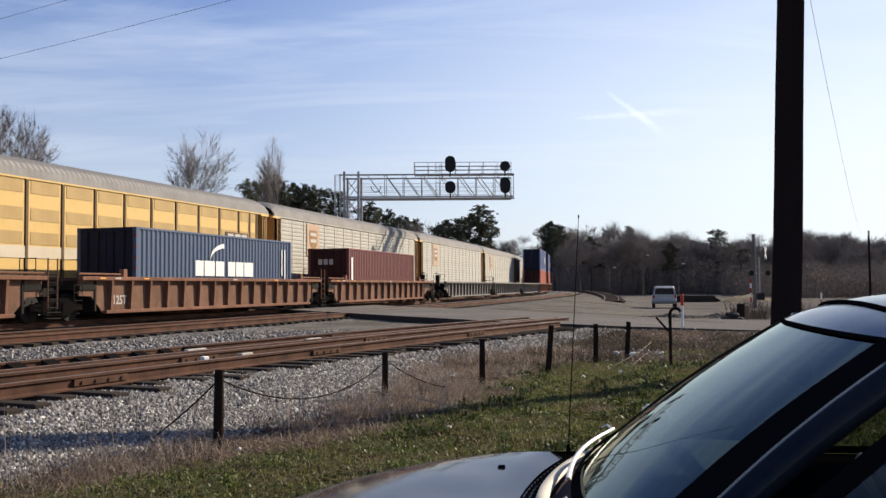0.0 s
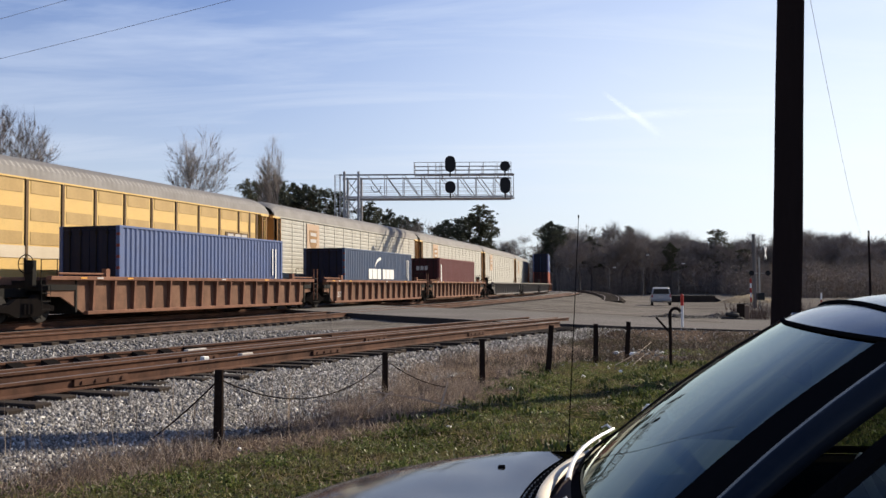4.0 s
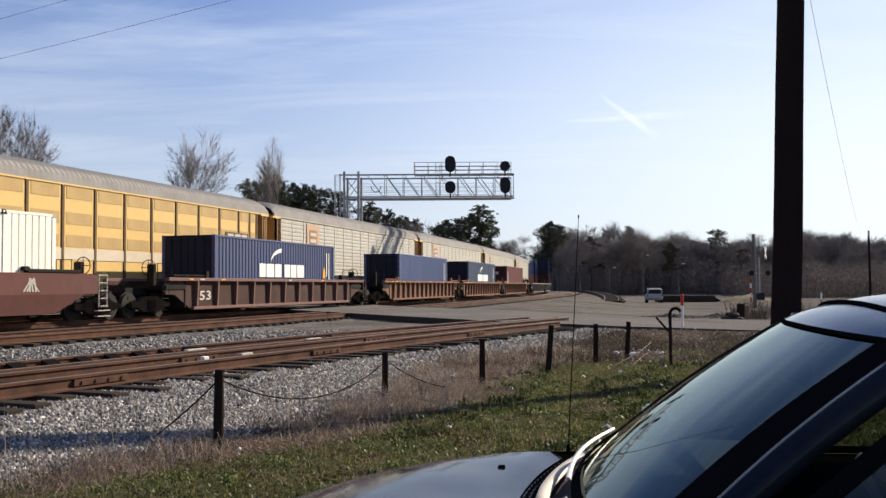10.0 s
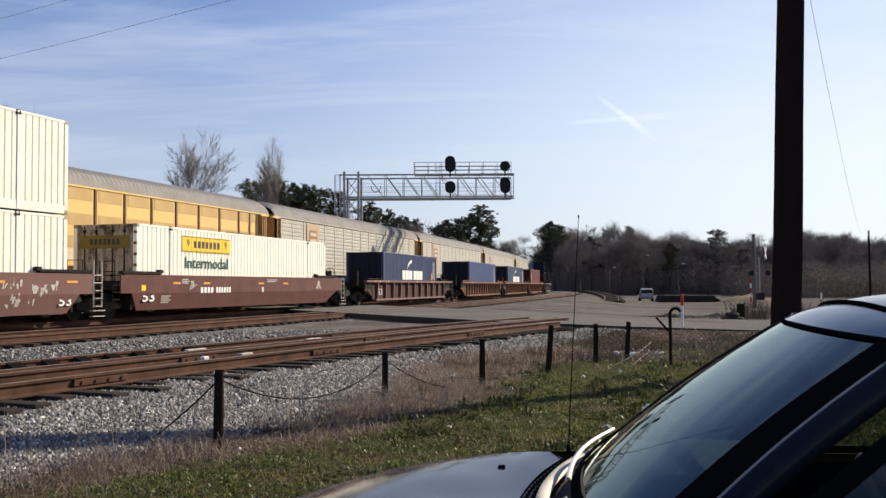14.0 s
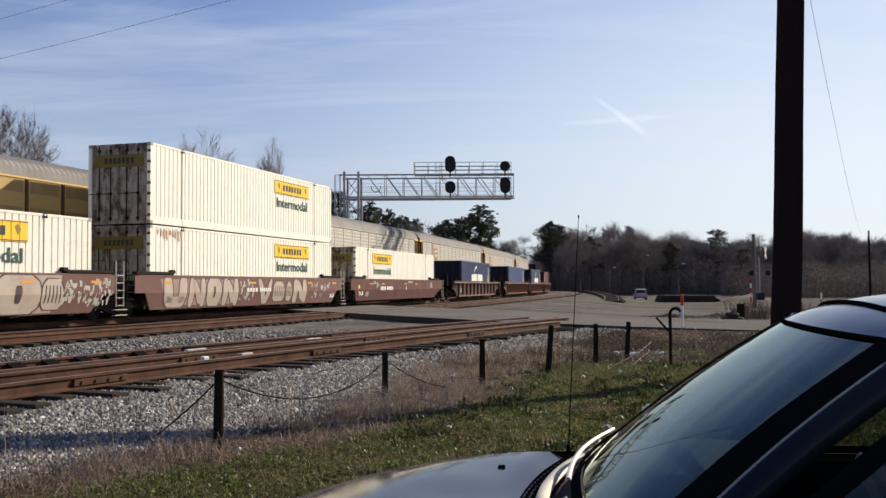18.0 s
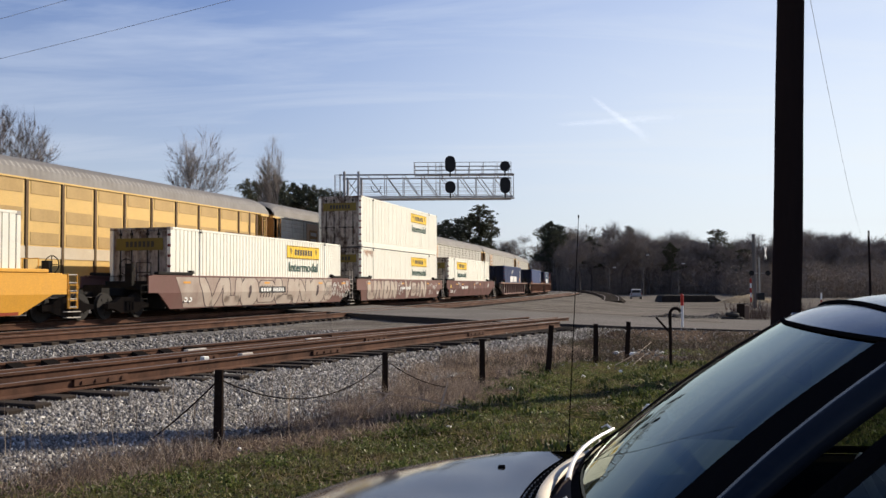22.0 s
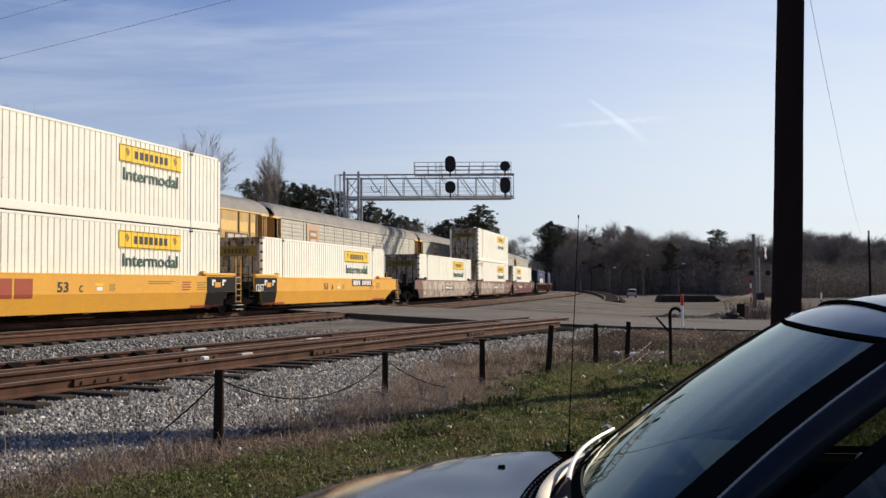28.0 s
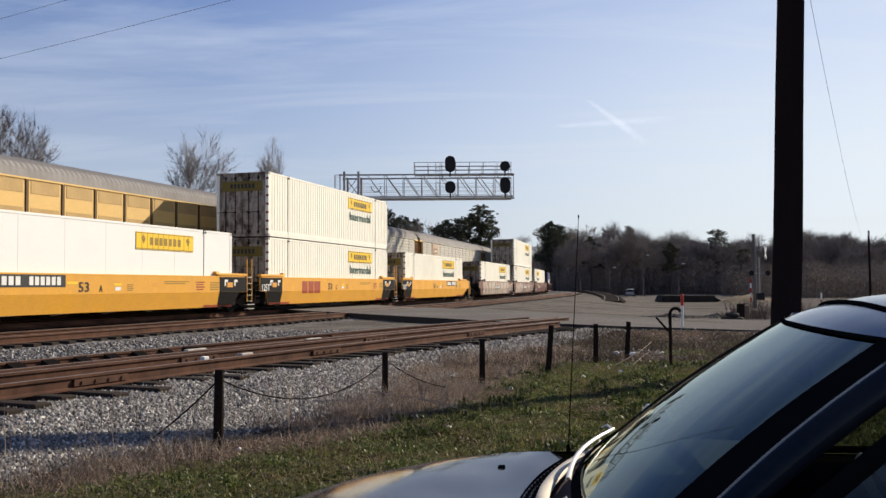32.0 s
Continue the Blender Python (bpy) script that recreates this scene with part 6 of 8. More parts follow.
    for x in (0.95, 3.85):
        for y in (-0.83, 0.83):
            bm = bmesh.new(); disc(bm, (0, 0, 0), (0, 1, 0), 0.35, 0.22, 24)
            w = part("wheel", bm, tyre, v)
            w.location = (x, y, 0.35)
            bm = bmesh.new(); disc(bm, (0, math.copysign(0.115, y), 0), (0, 1, 0), 0.2, 0.02, 12)
            for k in range(5):
                a = 2 * math.pi * k / 5
                box(bm, 0.12 * math.cos(a) - 0.02, 0.12 * math.cos(a) + 0.02, math.copysign(0.12, y) - 0.01, math.copysign(0.12, y) + 0.01, 0.12 * math.sin(a) - 0.02, 0.12 * math.sin(a) + 0.02)
            part("rim", bm, M_GALV, w)
            out.append((w, x, y))
    tagged(v, "white sport utility vehicle driving away over the gravel lot", "car")
    return v, out


VAN, VAN_WHEELS = build_van()


# ---- the parked car beside the camera ----
def glass_material(name, tint):
    m, n, l, b = nodes_of(name)
    n.remove(b)
    out = n["Material Output"]
    tr = n.new("ShaderNodeBsdfTransparent"); tr.inputs[0].default_value = (*tint, 1)
    gl = n.new("ShaderNodeBsdfGlossy"); gl.inputs["Roughness"].default_value = 0.02; gl.inputs[0].default_value = (0.84, 0.93, 0.87, 1)
    fr = n.new("ShaderNodeFresnel"); fr.inputs[0].default_value = 1.60
    mx = n.new("ShaderNodeMixShader")
    l.new(fr.outputs[0], mx.inputs[0]); l.new(tr.outputs[0], mx.inputs[1]); l.new(gl.outputs[0], mx.inputs[2])
    l.new(mx.outputs[0], out.inputs[0])
    return m


# film and spec vary by part, standing in for what each part reflects
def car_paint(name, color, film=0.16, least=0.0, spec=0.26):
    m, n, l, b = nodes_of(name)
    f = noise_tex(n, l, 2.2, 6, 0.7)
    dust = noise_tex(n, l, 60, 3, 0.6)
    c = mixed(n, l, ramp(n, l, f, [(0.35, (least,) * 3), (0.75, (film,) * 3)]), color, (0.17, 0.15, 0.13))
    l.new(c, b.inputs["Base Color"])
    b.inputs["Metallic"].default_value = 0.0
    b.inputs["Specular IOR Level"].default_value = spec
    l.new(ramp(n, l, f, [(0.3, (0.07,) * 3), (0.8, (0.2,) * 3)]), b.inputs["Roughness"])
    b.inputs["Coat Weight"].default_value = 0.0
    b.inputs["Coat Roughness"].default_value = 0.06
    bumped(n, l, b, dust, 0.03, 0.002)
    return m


def sheet(bm, rows, close=False):
    """A skin through rows of points."""
    vs = [[bm.verts.new(p) for p in r] for r in rows]
    for a, b in zip(vs, vs[1:]):
        for i in range(len(a) - 1):
            bm.faces.new((a[i], a[i + 1], b[i + 1], b[i]))
    return vs


def lerp(a, b, t):
    return a + (b - a) * t


def build_parked_car():
    """Local: x forward (to the nose), y to the far side, z up from the windscreen's foot."""
    c = new("parked_car")
    # one navy paint in copies: pillar reflection painted weaker, roof and bonnet stronger
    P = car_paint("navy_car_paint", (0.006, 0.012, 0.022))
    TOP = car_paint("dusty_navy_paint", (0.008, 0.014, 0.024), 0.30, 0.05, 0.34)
    LOWSHEEN = car_paint("low_sheen_navy_paint", (0.006, 0.011, 0.02), 0.1, 0.0, 0.1)
    HIGHSHEEN = car_paint("high_sheen_navy_paint", (0.006, 0.012, 0.022), 0.08, 0.0, 0.7)
    TRIM = matte("black_trim", (0.009, 0.009, 0.010))
    CLOTH = plain("seat_cloth", (0.02, 0.022, 0.02), 0.9)
    DASH = plain("dash_plastic", (0.024, 0.029, 0.026), 0.8, spec=0.1)
    CHROME = plain("bright_trim", (0.74, 0.71, 0.66), 0.3, 0.0, 0.2, spec=0.5)
    # sunlight on the cowl's ridge is put into this pale cream
    CREAM = plain("sunlit_strip_cream", (0.62, 0.55, 0.44), 0.6, 0.0, 0.25)
    DUSTY = matte("dusty_rubber", (0.035, 0.028, 0.024), 0.4)
    VENT = plain("cowl_plastic", (0.05, 0.055, 0.062), 0.5)
    # shadow in the cowl tray is put into this near-black red
    COWLSHADE = plain("cowl_shadow_red", (0.035, 0.016, 0.015), 0.8)
    GLASS = glass_material("windscreen_glass", (0.13, 0.19, 0.17))
    N = 24

    def foot(b):      # windscreen foot line
        k = 1 - abs(b / 0.70) ** 2.5
        return 0.172 * k, -0.044 * k

    def head(b):      # windscreen head line
        k = 1 - abs(b / 0.575) ** 2.5
        return -0.571 + 0.105 * k, 0.424 + 0.007 * k

    def screen(u, v, off=0.0):
        b0, b1 = lerp(-0.697, 0.705, u), lerp(-0.55, 0.579, u)
        x0, z0 = foot(b0); x1, z1 = head(b1)
        bulge = 0.02 * math.sin(math.pi * v)
        return Vector((lerp(x0, x1, v) + bulge * 0.55 + off * 0.55, lerp(b0, b1, v), lerp(z0, z1, v) + bulge * 0.8 + off * 0.8))

    def bonnet_z(x):      # height of the fender's crest
        return -0.055 - 0.19 * max(0.0, x - 0.19) ** 2

    def bonnet_crown(x, b):      # rise of the bonnet over the fenders' crests
        return 0.062 * (1 - (b / 0.685) ** 2) * smooth01(0.05, 0.40, x - bonnet_end(b)) + 0.004 * math.sin(9 * x) * math.exp(-((abs(b) - 0.42) / 0.12) ** 2)

    def bonnet_end(b):      # rear edge of the bonnet
        return 0.335 - 0.145 * abs(b / 0.68) ** 1.6

    def roof_z(d, b):      # height of the roof skin d metres behind the windscreen's head
        return head(b)[1] + 0.103 * (1 - 0.62 * (b / 0.6) ** 2) * (1 - math.exp(-d / 0.14)) - 0.02 * max(0.0, d - 0.5) ** 2 * 2.2 + 0.003

    bm = bmesh.new()
    sheet(bm, [[screen(i / N, j / 14) for i in range(N + 1)] for j in range(15)])
    ws = part("windscreen", bm, GLASS, c, "reflective windscreen glass", True)
    ws.visible_shadow = False
    # black border of the windscreen, broad beside the pillars' inner trim
    bm = bmesh.new()
    for u0, u1 in ((0.0, 0.088), (0.985, 1.0)):
        sheet(bm, [[screen(lerp(u0, u1, k / 3), j / 14, 0.004) for k in range(4)] for j in range(15)])
    sheet(bm, [[screen(i / N, lerp(0.99, 1.0, k / 3), 0.004) for i in range(N + 1)] for k in range(4)])
    sheet(bm, [[screen(i / N, lerp(-0.01, 0.03, k / 3), 0.004) for i in range(N + 1)] for k in range(4)])
    part("windscreen_seal", bm, TRIM, c, "", True)
    # rubber beading round the glass
    bm = bmesh.new()
    tube(bm, [screen(i / N, 1.0, 0.004) for i in range(N + 1)], 0.0065, None, 8)
    part("head_beading", bm, TRIM, c, "", True)
    bm = bmesh.new()
    tube(bm, [screen(1.0, j / 14, 0.0) + Vector((0.0, 0.008, 0.004)) for j in range(15)], 0.011, 0.008, 8)
    part("side_beading", bm, DUSTY, c, "dusty rubber beading", True)
    # roof
    bm = bmesh.new()
    rows = []
    for d in (0.0, 0.02, 0.045, 0.075, 0.11, 0.16, 0.22, 0.30, 0.42, 0.6, 0.85, 1.15, 1.45, 1.65):
        row = []
        for i in range(N + 1):
            b1 = lerp(-0.55, 0.579, i / N)
            row.append((head(b1)[0] - d, b1 * (1 + 0.05 * min(1.0, d)), roof_z(d, b1)))
        rows.append(row)
    sheet(bm, rows)
    bmesh.ops.recalc_face_normals(bm, faces=bm.faces)
    part("roof", bm, HIGHSHEEN, c, "", True)
    bm = bmesh.new()
    seam = []
    for i in range(N + 1):
        b = lerp(-0.52, 0.52, i / N)
        d = 0.135 - 0.03 * (b / 0.5) ** 2
        seam.append((head(b)[0] - d, b, roof_z(d, b) + 0.002))
    tube(bm, seam, 0.0065, None, 8)
    part("roof_seam", bm, TRIM, c, "", True)
    # pillars and roof rails, both sides
    for sgn in (-1, 1):
        bm = bmesh.new()
        prev = None
        for j in range(15):
            v = j / 14
            p = screen(0.0 if sgn < 0 else 1.0, v)
            g = 1.0 if sgn < 0 else 0.55
            ring = [bm.verts.new(p + g * Vector((dx, sgn * dy, dz))) for dx, dy, dz in ((0.004, -0.004, 0.006), (-0.003, 0.010, 0.007), (-0.010, 0.022, 0.0), (-0.017, 0.031, -0.015), (-0.022, 0.033, -0.034), (-0.026, 0.031, -0.056), (-0.026, 0.01, -0.045), (-0.012, -0.004, -0.012))]
            if prev:
                for i in range(len(ring)):
                    k = (i + 1) % len(ring)
                    bm.faces.new((prev[i], prev[k], ring[k], ring[i]))
            prev = ring
        bmesh.ops.recalc_face_normals(bm, faces=bm.faces)
        part("a_pillar", bm, LOWSHEEN if sgn < 0 else DUSTY, c, "", True)
        bm = bmesh.new()
        rod(bm, (-0.58, sgn * 0.575, 0.41), (-2.2, sgn * 0.60, 0.40), 0.035, None, 8)
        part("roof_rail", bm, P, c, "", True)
        # beltline, door with window frame and glass
        bm = bmesh.new()
        secs = [(-0.02, -0.045), (-0.6, -0.06), (-1.3, -0.06), (-2.2, -0.05)]
        rows = []
        for x, z in secs:
            rows.append([(x, sgn * 0.74, z), (x, sgn * 0.80, z - 0.05), (x, sgn * 0.85, z - 0.28), (x, sgn * 0.85, z - 0.55), (x, sgn * 0.80, z - 0.76)])
        sheet(bm, rows)
        bmesh.ops.recalc_face_normals(bm, faces=bm.faces)
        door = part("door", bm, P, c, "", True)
        bm = bmesh.new()
        rod(bm, (-0.10, sgn * 0.745, -0.05), (-1.15, sgn * 0.745, -0.045), 0.014, None, 6)
        rod(bm, (-1.15, sgn * 0.745, -0.05), (-1.22, sgn * 0.63, 0.37), 0.03, None, 6)
        rod(bm, (-0.10, sgn * 0.74, -0.05), (-0.645, sgn * 0.60, 0.355), 0.022, None, 6)
        rod(bm, (-0.645, sgn * 0.60, 0.355), (-1.22, sgn * 0.62, 0.37), 0.022, None, 6)
        part("window_frame", bm, TRIM, door)
        bm = bmesh.new()
        q = [bm.verts.new(p) for p in ((-0.12, sgn * 0.74, -0.05), (-1.14, sgn * 0.74, -0.045), (-1.21, sgn * 0.63, 0.36), (-0.65, sgn * 0.605, 0.35))]
        bm.faces.new(q if sgn < 0 else q[::-1])
        g = part("door_window", bm, glass_material("side_glass", (0.22, 0.27, 0.25)), door)
        g.visible_shadow = False
        bm = bmesh.new()
        q = [bm.verts.new(p) for p in ((-1.27, sgn * 0.74, -0.05), (-2.17, sgn * 0.74, -0.05), (-2.2, sgn * 0.615, 0.33), (-1.3, sgn * 0.625, 0.345))]
        bm.faces.new(q if sgn < 0 else q[::-1])
        g = part("rear_door_window", bm, GLASS, door)
        g.visible_shadow = False
        bm = bmesh.new()
        sheet(bm, [[(lerp(-2.2, -3.05, u), sgn * (0.575 + 0.1 * u), lerp(0.365, -0.06, u)), (lerp(-2.2, -3.05, u), sgn * (0.68 + 0.05 * u), lerp(0.12, -0.07, u)), (lerp(-2.2, -3.05, u), sgn * 0.80, lerp(-0.05, -0.10, u))] for u in (0, 0.2, 0.4, 0.6, 0.8, 1.0)])
        bmesh.ops.recalc_face_normals(bm, faces=bm.faces)
        part("quarter_panel", bm, P, c, "", True)
        # fender
        bm = bmesh.new()
        rows = []
        for k in range(14):
            u = k / 13
            x = lerp(-0.02, 1.42, u)
            z = bonnet_z(x)
            w = 0.06 * u * u
            rows.append([(x, sgn * 0.69, z - 0.001), (x, sgn * (0.73 - w), z - 0.007), (x, sgn * (0.765 - w), z - 0.016), (x, sgn * (0.80 - w), z - 0.035), (x, sgn * (0.84 - w), z - 0.16), (x, sgn * (0.85 - w), z - 0.42)])
        sheet(bm, rows)
        bmesh.ops.recalc_face_normals(bm, faces=bm.faces)
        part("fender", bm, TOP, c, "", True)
        # mirror
        bm = bmesh.new()
        chamfered(bm, -0.22, -0.10, min(sgn * 0.80, sgn * 0.98), max(sgn * 0.80, sgn * 0.98), -0.06, 0.08, 0.03)
        part("door_mirror", bm, P, c)
        # wheels
        for x in (0.95, -1.75):
            bm = bmesh.new(); disc(bm, (x, sgn * 0.74, -0.70), (0, 1, 0), 0.31, 0.2, 28)
            w = part("wheel", bm, plain("car_tyre", (0.02, 0.02, 0.02), 0.85), c)
            bm = bmesh.new(); disc(bm, (x, sgn * 0.85, -0.70), (0, 1, 0), 0.19, 0.02, 18)
            part("hubcap", bm, M_GALV, w)
    # bonnet, crowned across its width
    bm = bmesh.new()
    rows = []
    for k in range(20):
        u = k / 19
        row = []
        for i in range(N + 1):
            b = lerp(-0.685, 0.685, i / N)
            x = lerp(bonnet_end(b), 1.42 - 0.16 * (b / 0.68) ** 2, u)
            z = bonnet_z(x) + bonnet_crown(x, b) - 0.02 * math.exp(-u / 0.02)
            row.append((x, b, z))
        rows.append(row)
    sheet(bm, rows)
    bmesh.ops.recalc_face_normals(bm, faces=bm.faces)
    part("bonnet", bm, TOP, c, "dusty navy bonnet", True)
    bm = bmesh.new()
    for b, x in ((0.42, 0.40), (-0.42, 0.40)):
        chamfered(bm, x - 0.012, x + 0.012, b - 0.016, b + 0.016, bonnet_z(x) + bonnet_crown(x, b) - 0.004, bonnet_z(x) + bonnet_crown(x, b) + 0.006, 0.003)
    part("washer_nozzle", bm, TRIM, c)
    # cowl between bonnet and glass: a slotted tray with a bright ridge
    bm = bmesh.new()
    rows = []
    for k in range(5):
        row = []
        for i in range(N + 1):
            b = lerp(-0.685, 0.685, i / N)
            x0, z0 = foot(b)
            row.append((lerp(x0 - 0.02, bonnet_end(b) - 0.004, k / 4), b, lerp(z0 - 0.02, -0.085, k / 4) - 0.012 * math.sin(math.pi * k / 4)))
        rows.append(row)
    sheet(bm, rows)
    bmesh.ops.recalc_face_normals(bm, faces=bm.faces)
    part("cowl", bm, COWLSHADE, c, "dark red-black cowl", True)
    bm = bmesh.new()
    sheet(bm, [[(bonnet_end(b) - 0.004 - 0.06 * k, b, -0.082 + 0.018 * k) for b in (lerp(-0.66, 0.66, i / N) for i in range(N + 1))] for k in (0, 1)])
    bmesh.ops.recalc_face_normals(bm, faces=bm.faces)
    grille = part("cowl_grille", bm, VENT, c, "slotted dark plastic grille", True)
    bm = bmesh.new()
    for k in range(30):
        b = -0.62 + 0.043 * k
        for j in range(2):
            x = bonnet_end(b) - 0.022 - 0.024 * j
            box(bm, x - 0.008, x + 0.008, b - 0.013 + 0.012 * j, b + 0.013 + 0.012 * j, -0.082, -0.073 + 0.008 * j)
    tagged(part("grille_slots", bm, TRIM, grille), "", "", "", "stuff")
    # bright ridge of the cowl, running out past the bonnet's corner to the pillar's foot
    for sgn in (1, -1):
        bm = bmesh.new()
        rows = []
        for k in range(20):
            u = k / 19
            b = lerp(0.0, 0.735, u)
            run = smooth01(0.70, 1.0, u)
            x = lerp(bonnet_end(b) - 0.072, 0.06, run)
            z = lerp(-0.052, -0.022, run)
            w = lerp(0.020, 0.004, smooth01(0.5, 1.0, u))
            rows.append([(x - w, sgn * b, z - 0.012), (x - w * 0.7, sgn * b, z), (x + w * 0.7, sgn * b, z + 0.002), (x + w, sgn * b, z - 0.012)])
        sheet(bm, rows)
        bmesh.ops.recalc_face_normals(bm, faces=bm.faces)
        part("cowl_ridge", bm, CREAM, c, "sunlit cream cowl strip", True)
    # wipers: broad bright arm and dark blade, parked along the glass's foot
    for b0, b1 in ((0.13, 0.70), (-0.60, -0.22)):
        rows, blade = [], []
        for k in range(15):
            u = k / 14
            b = lerp(b0, b1, u)
            x0, z0 = foot(b)
            x = x0 + 0.016 - 0.004 * u
            z = z0 + 0.014 + 0.014 * math.sin(math.pi * u) + 0.012 * u
            w = lerp(0.0095, 0.005, u)
            rows.append([(x - w, b, z - 0.004), (x - w * 0.5, b, z + 0.004), (x + w * 0.5, b, z + 0.004), (x + w, b, z - 0.006)])
            b = lerp(b0 + 0.04, min(0.68, b1), u)
            x0, z0 = foot(b)
            blade.append((x0 - 0.012, b, z0 + 0.022))
        bm = bmesh.new()
        sheet(bm, rows)
        bmesh.ops.recalc_face_normals(bm, faces=bm.faces)
        w = part("wiper_arm", bm, CHROME, c, "bright wiper arm", True)
        bm = bmesh.new()
        tube(bm, blade, 0.006, 0.005, 6)
        part("wiper_blade", bm, TRIM, w)
        bm = bmesh.new()
        b = b1
        x0, z0 = foot(b)
        tube(bm, [(x0 + 0.022, b - 0.01, z0 + 0.026), (x0 + 0.035, b + 0.015, z0 + 0.036), (x0 + 0.055, b + 0.02, z0 + 0.026)], 0.006, 0.003, 6)
        part("wiper_clip", bm, CHROME, w)
    # antenna on the far fender
    bm = bmesh.new()
    rod(bm, (0.175, 0.715, -0.06), (0.128, 0.72, 0.785), 0.0021, 0.0013, 6)
    rod(bm, (0.175, 0.715, -0.07), (0.174, 0.715, -0.035), 0.010, 0.006, 8)
    rod(bm, (0.128, 0.72, 0.785), (0.128, 0.72, 0.795), 0.003, None, 6)
    part("antenna", bm, TRIM, c)
    # inside: dash, wheel, seats, mirror
    bm = bmesh.new()
    sheet(bm, [[(foot(b)[0] - 0.02 - 0.5 * v, b * (1 - 0.05 * v), -0.02 + 0.02 * math.sin(2.5 * v) - (0.25 if v == 1 else 0)) for b in (lerp(-0.68, 0.68, i / 12) for i in range(13))] for v in (0, 0.3, 0.6, 0.9, 1)])
    part("dashboard", bm, DASH, c, "", True)
    bm = bmesh.new()
    ctr = Vector((-0.62, -0.34, -0.03))
    ax = Vector((-0.85, 0, 0.5)).normalized()
    e1 = Vector((0, 1, 0)); e2 = ax.cross(e1)
    pts = [ctr + (e1 * math.cos(a) + e2 * math.sin(a)) * 0.19 for a in (2 * math.pi * k / 24 for k in range(24))]
    tube(bm, pts, 0.014, None, 8, True)
    for k in (0, 8, 16):
        rod(bm, ctr, pts[k], 0.012, None, 6)
    part("steering_wheel", bm, plain("wheel_grey", (0.3, 0.31, 0.31), 0.35), c)
    for y in (-0.36, 0.36):
        bm = bmesh.new()
        chamfered(bm, -1.32, -1.16, y - 0.24, y + 0.24, -0.45, 0.10, 0.05)
        seat = part("seat", bm, CLOTH, c)
        bm = bmesh.new()
        chamfered(bm, -1.30, -1.20, y - 0.13, y + 0.13, 0.13, 0.30, 0.04)
        part("headrest", bm, CLOTH, seat)
        bm = bmesh.new()
        chamfered(bm, -1.25, -0.75, y - 0.25, y + 0.25, -0.56, -0.42, 0.05)
        part("seat_cushion", bm, CLOTH, seat)
    bm = bmesh.new()
    chamfered(bm, -0.46, -0.43, -0.12, 0.12, 0.28, 0.345, 0.012)
    part("inside_mirror", bm, TRIM, c)
    bm = bmesh.new()
    box(bm, -2.3, 1.3, -0.70, 0.70, -0.72, -0.60)
    part("floor_pan", bm, TRIM, c)
    bm = bmesh.new()
    rows = []
    for k in range(8):
        u = k / 7
        rows.append([(lerp(-2.22, -3.05, u), b, lerp(0.36, -0.07, u) - 0.02 * (b / 0.6) ** 2) for b in (lerp(-0.57 - 0.1 * u, 0.57 + 0.1 * u, i / 8) for i in range(9))])
    sheet(bm, rows)
    g = part("rear_window", bm, GLASS, c, "", True)
    g.visible_shadow = False
    bm = bmesh.new()
    rows = []
    for x, z in ((-3.0, -0.07), (-3.6, -0.12), (-3.75, -0.3), (-3.75, -0.75)):
        rows.append([(x, b, z) for b in (-0.8, -0.4, 0, 0.4, 0.8)])
    sheet(bm, rows)
    for sgn in (-1, 1):
        sheet(bm, [[(-2.2, sgn * 0.8, -0.05), (-2.2, sgn * 0.85, -0.4), (-2.2, sgn * 0.8, -0.8)], [(-3.75, sgn * 0.8, -0.14), (-3.75, sgn * 0.84, -0.4), (-3.75, sgn * 0.8, -0.8)]])
    bmesh.ops.recalc_face_normals(bm, faces=bm.faces)
    part("tail_body", bm, P, c, "", True)
    bm = bmesh.new()
    sheet(bm, [[(1.25 + 0.2 * math.cos(1.3 * b), b, z) for b in (-0.78, -0.4, 0, 0.4, 0.78)] for z in (-0.26, -0.40, -0.6, -0.78)])
    bmesh.ops.recalc_face_normals(bm, faces=bm.faces)
    part("front_bumper", bm, P, c, "", True)
    tagged(c, "dark navy parked car with a whip antenna and dusty windscreen", "car")
    yaw = math.radians(180 - 6.6)
    c.matrix_basis = Matrix.Translation((0.54, 2.656, 1.0)) @ Matrix.Rotation(yaw, 4, "Z") @ Matrix.Diagonal((1, -1, 1, 1)) @ Matrix.Rotation(radians(1.0), 4, "X")
    return c


build_parked_car()


# ---- trees ----
rng = random.Random(7)


def fast_tube(verts, faces, p0, p1, r0, r1, seg=4):
    d = (p1 - p0)
    if d.length < 1e-6:
        return
    d.normalize()
    a = d.orthogonal().normalized()
    b = d.cross(a)
    k = len(verts)
    for p, r in ((p0, r0), (p1, r1)):
        for i in range(seg):
            t = 2 * math.pi * i / seg
            verts.append(p + (a * math.cos(t) + b * math.sin(t)) * r)
    for i in range(seg):
        faces.append((k + i, k + (i + 1) % seg, k + seg + (i + 1) % seg, k + seg + i))


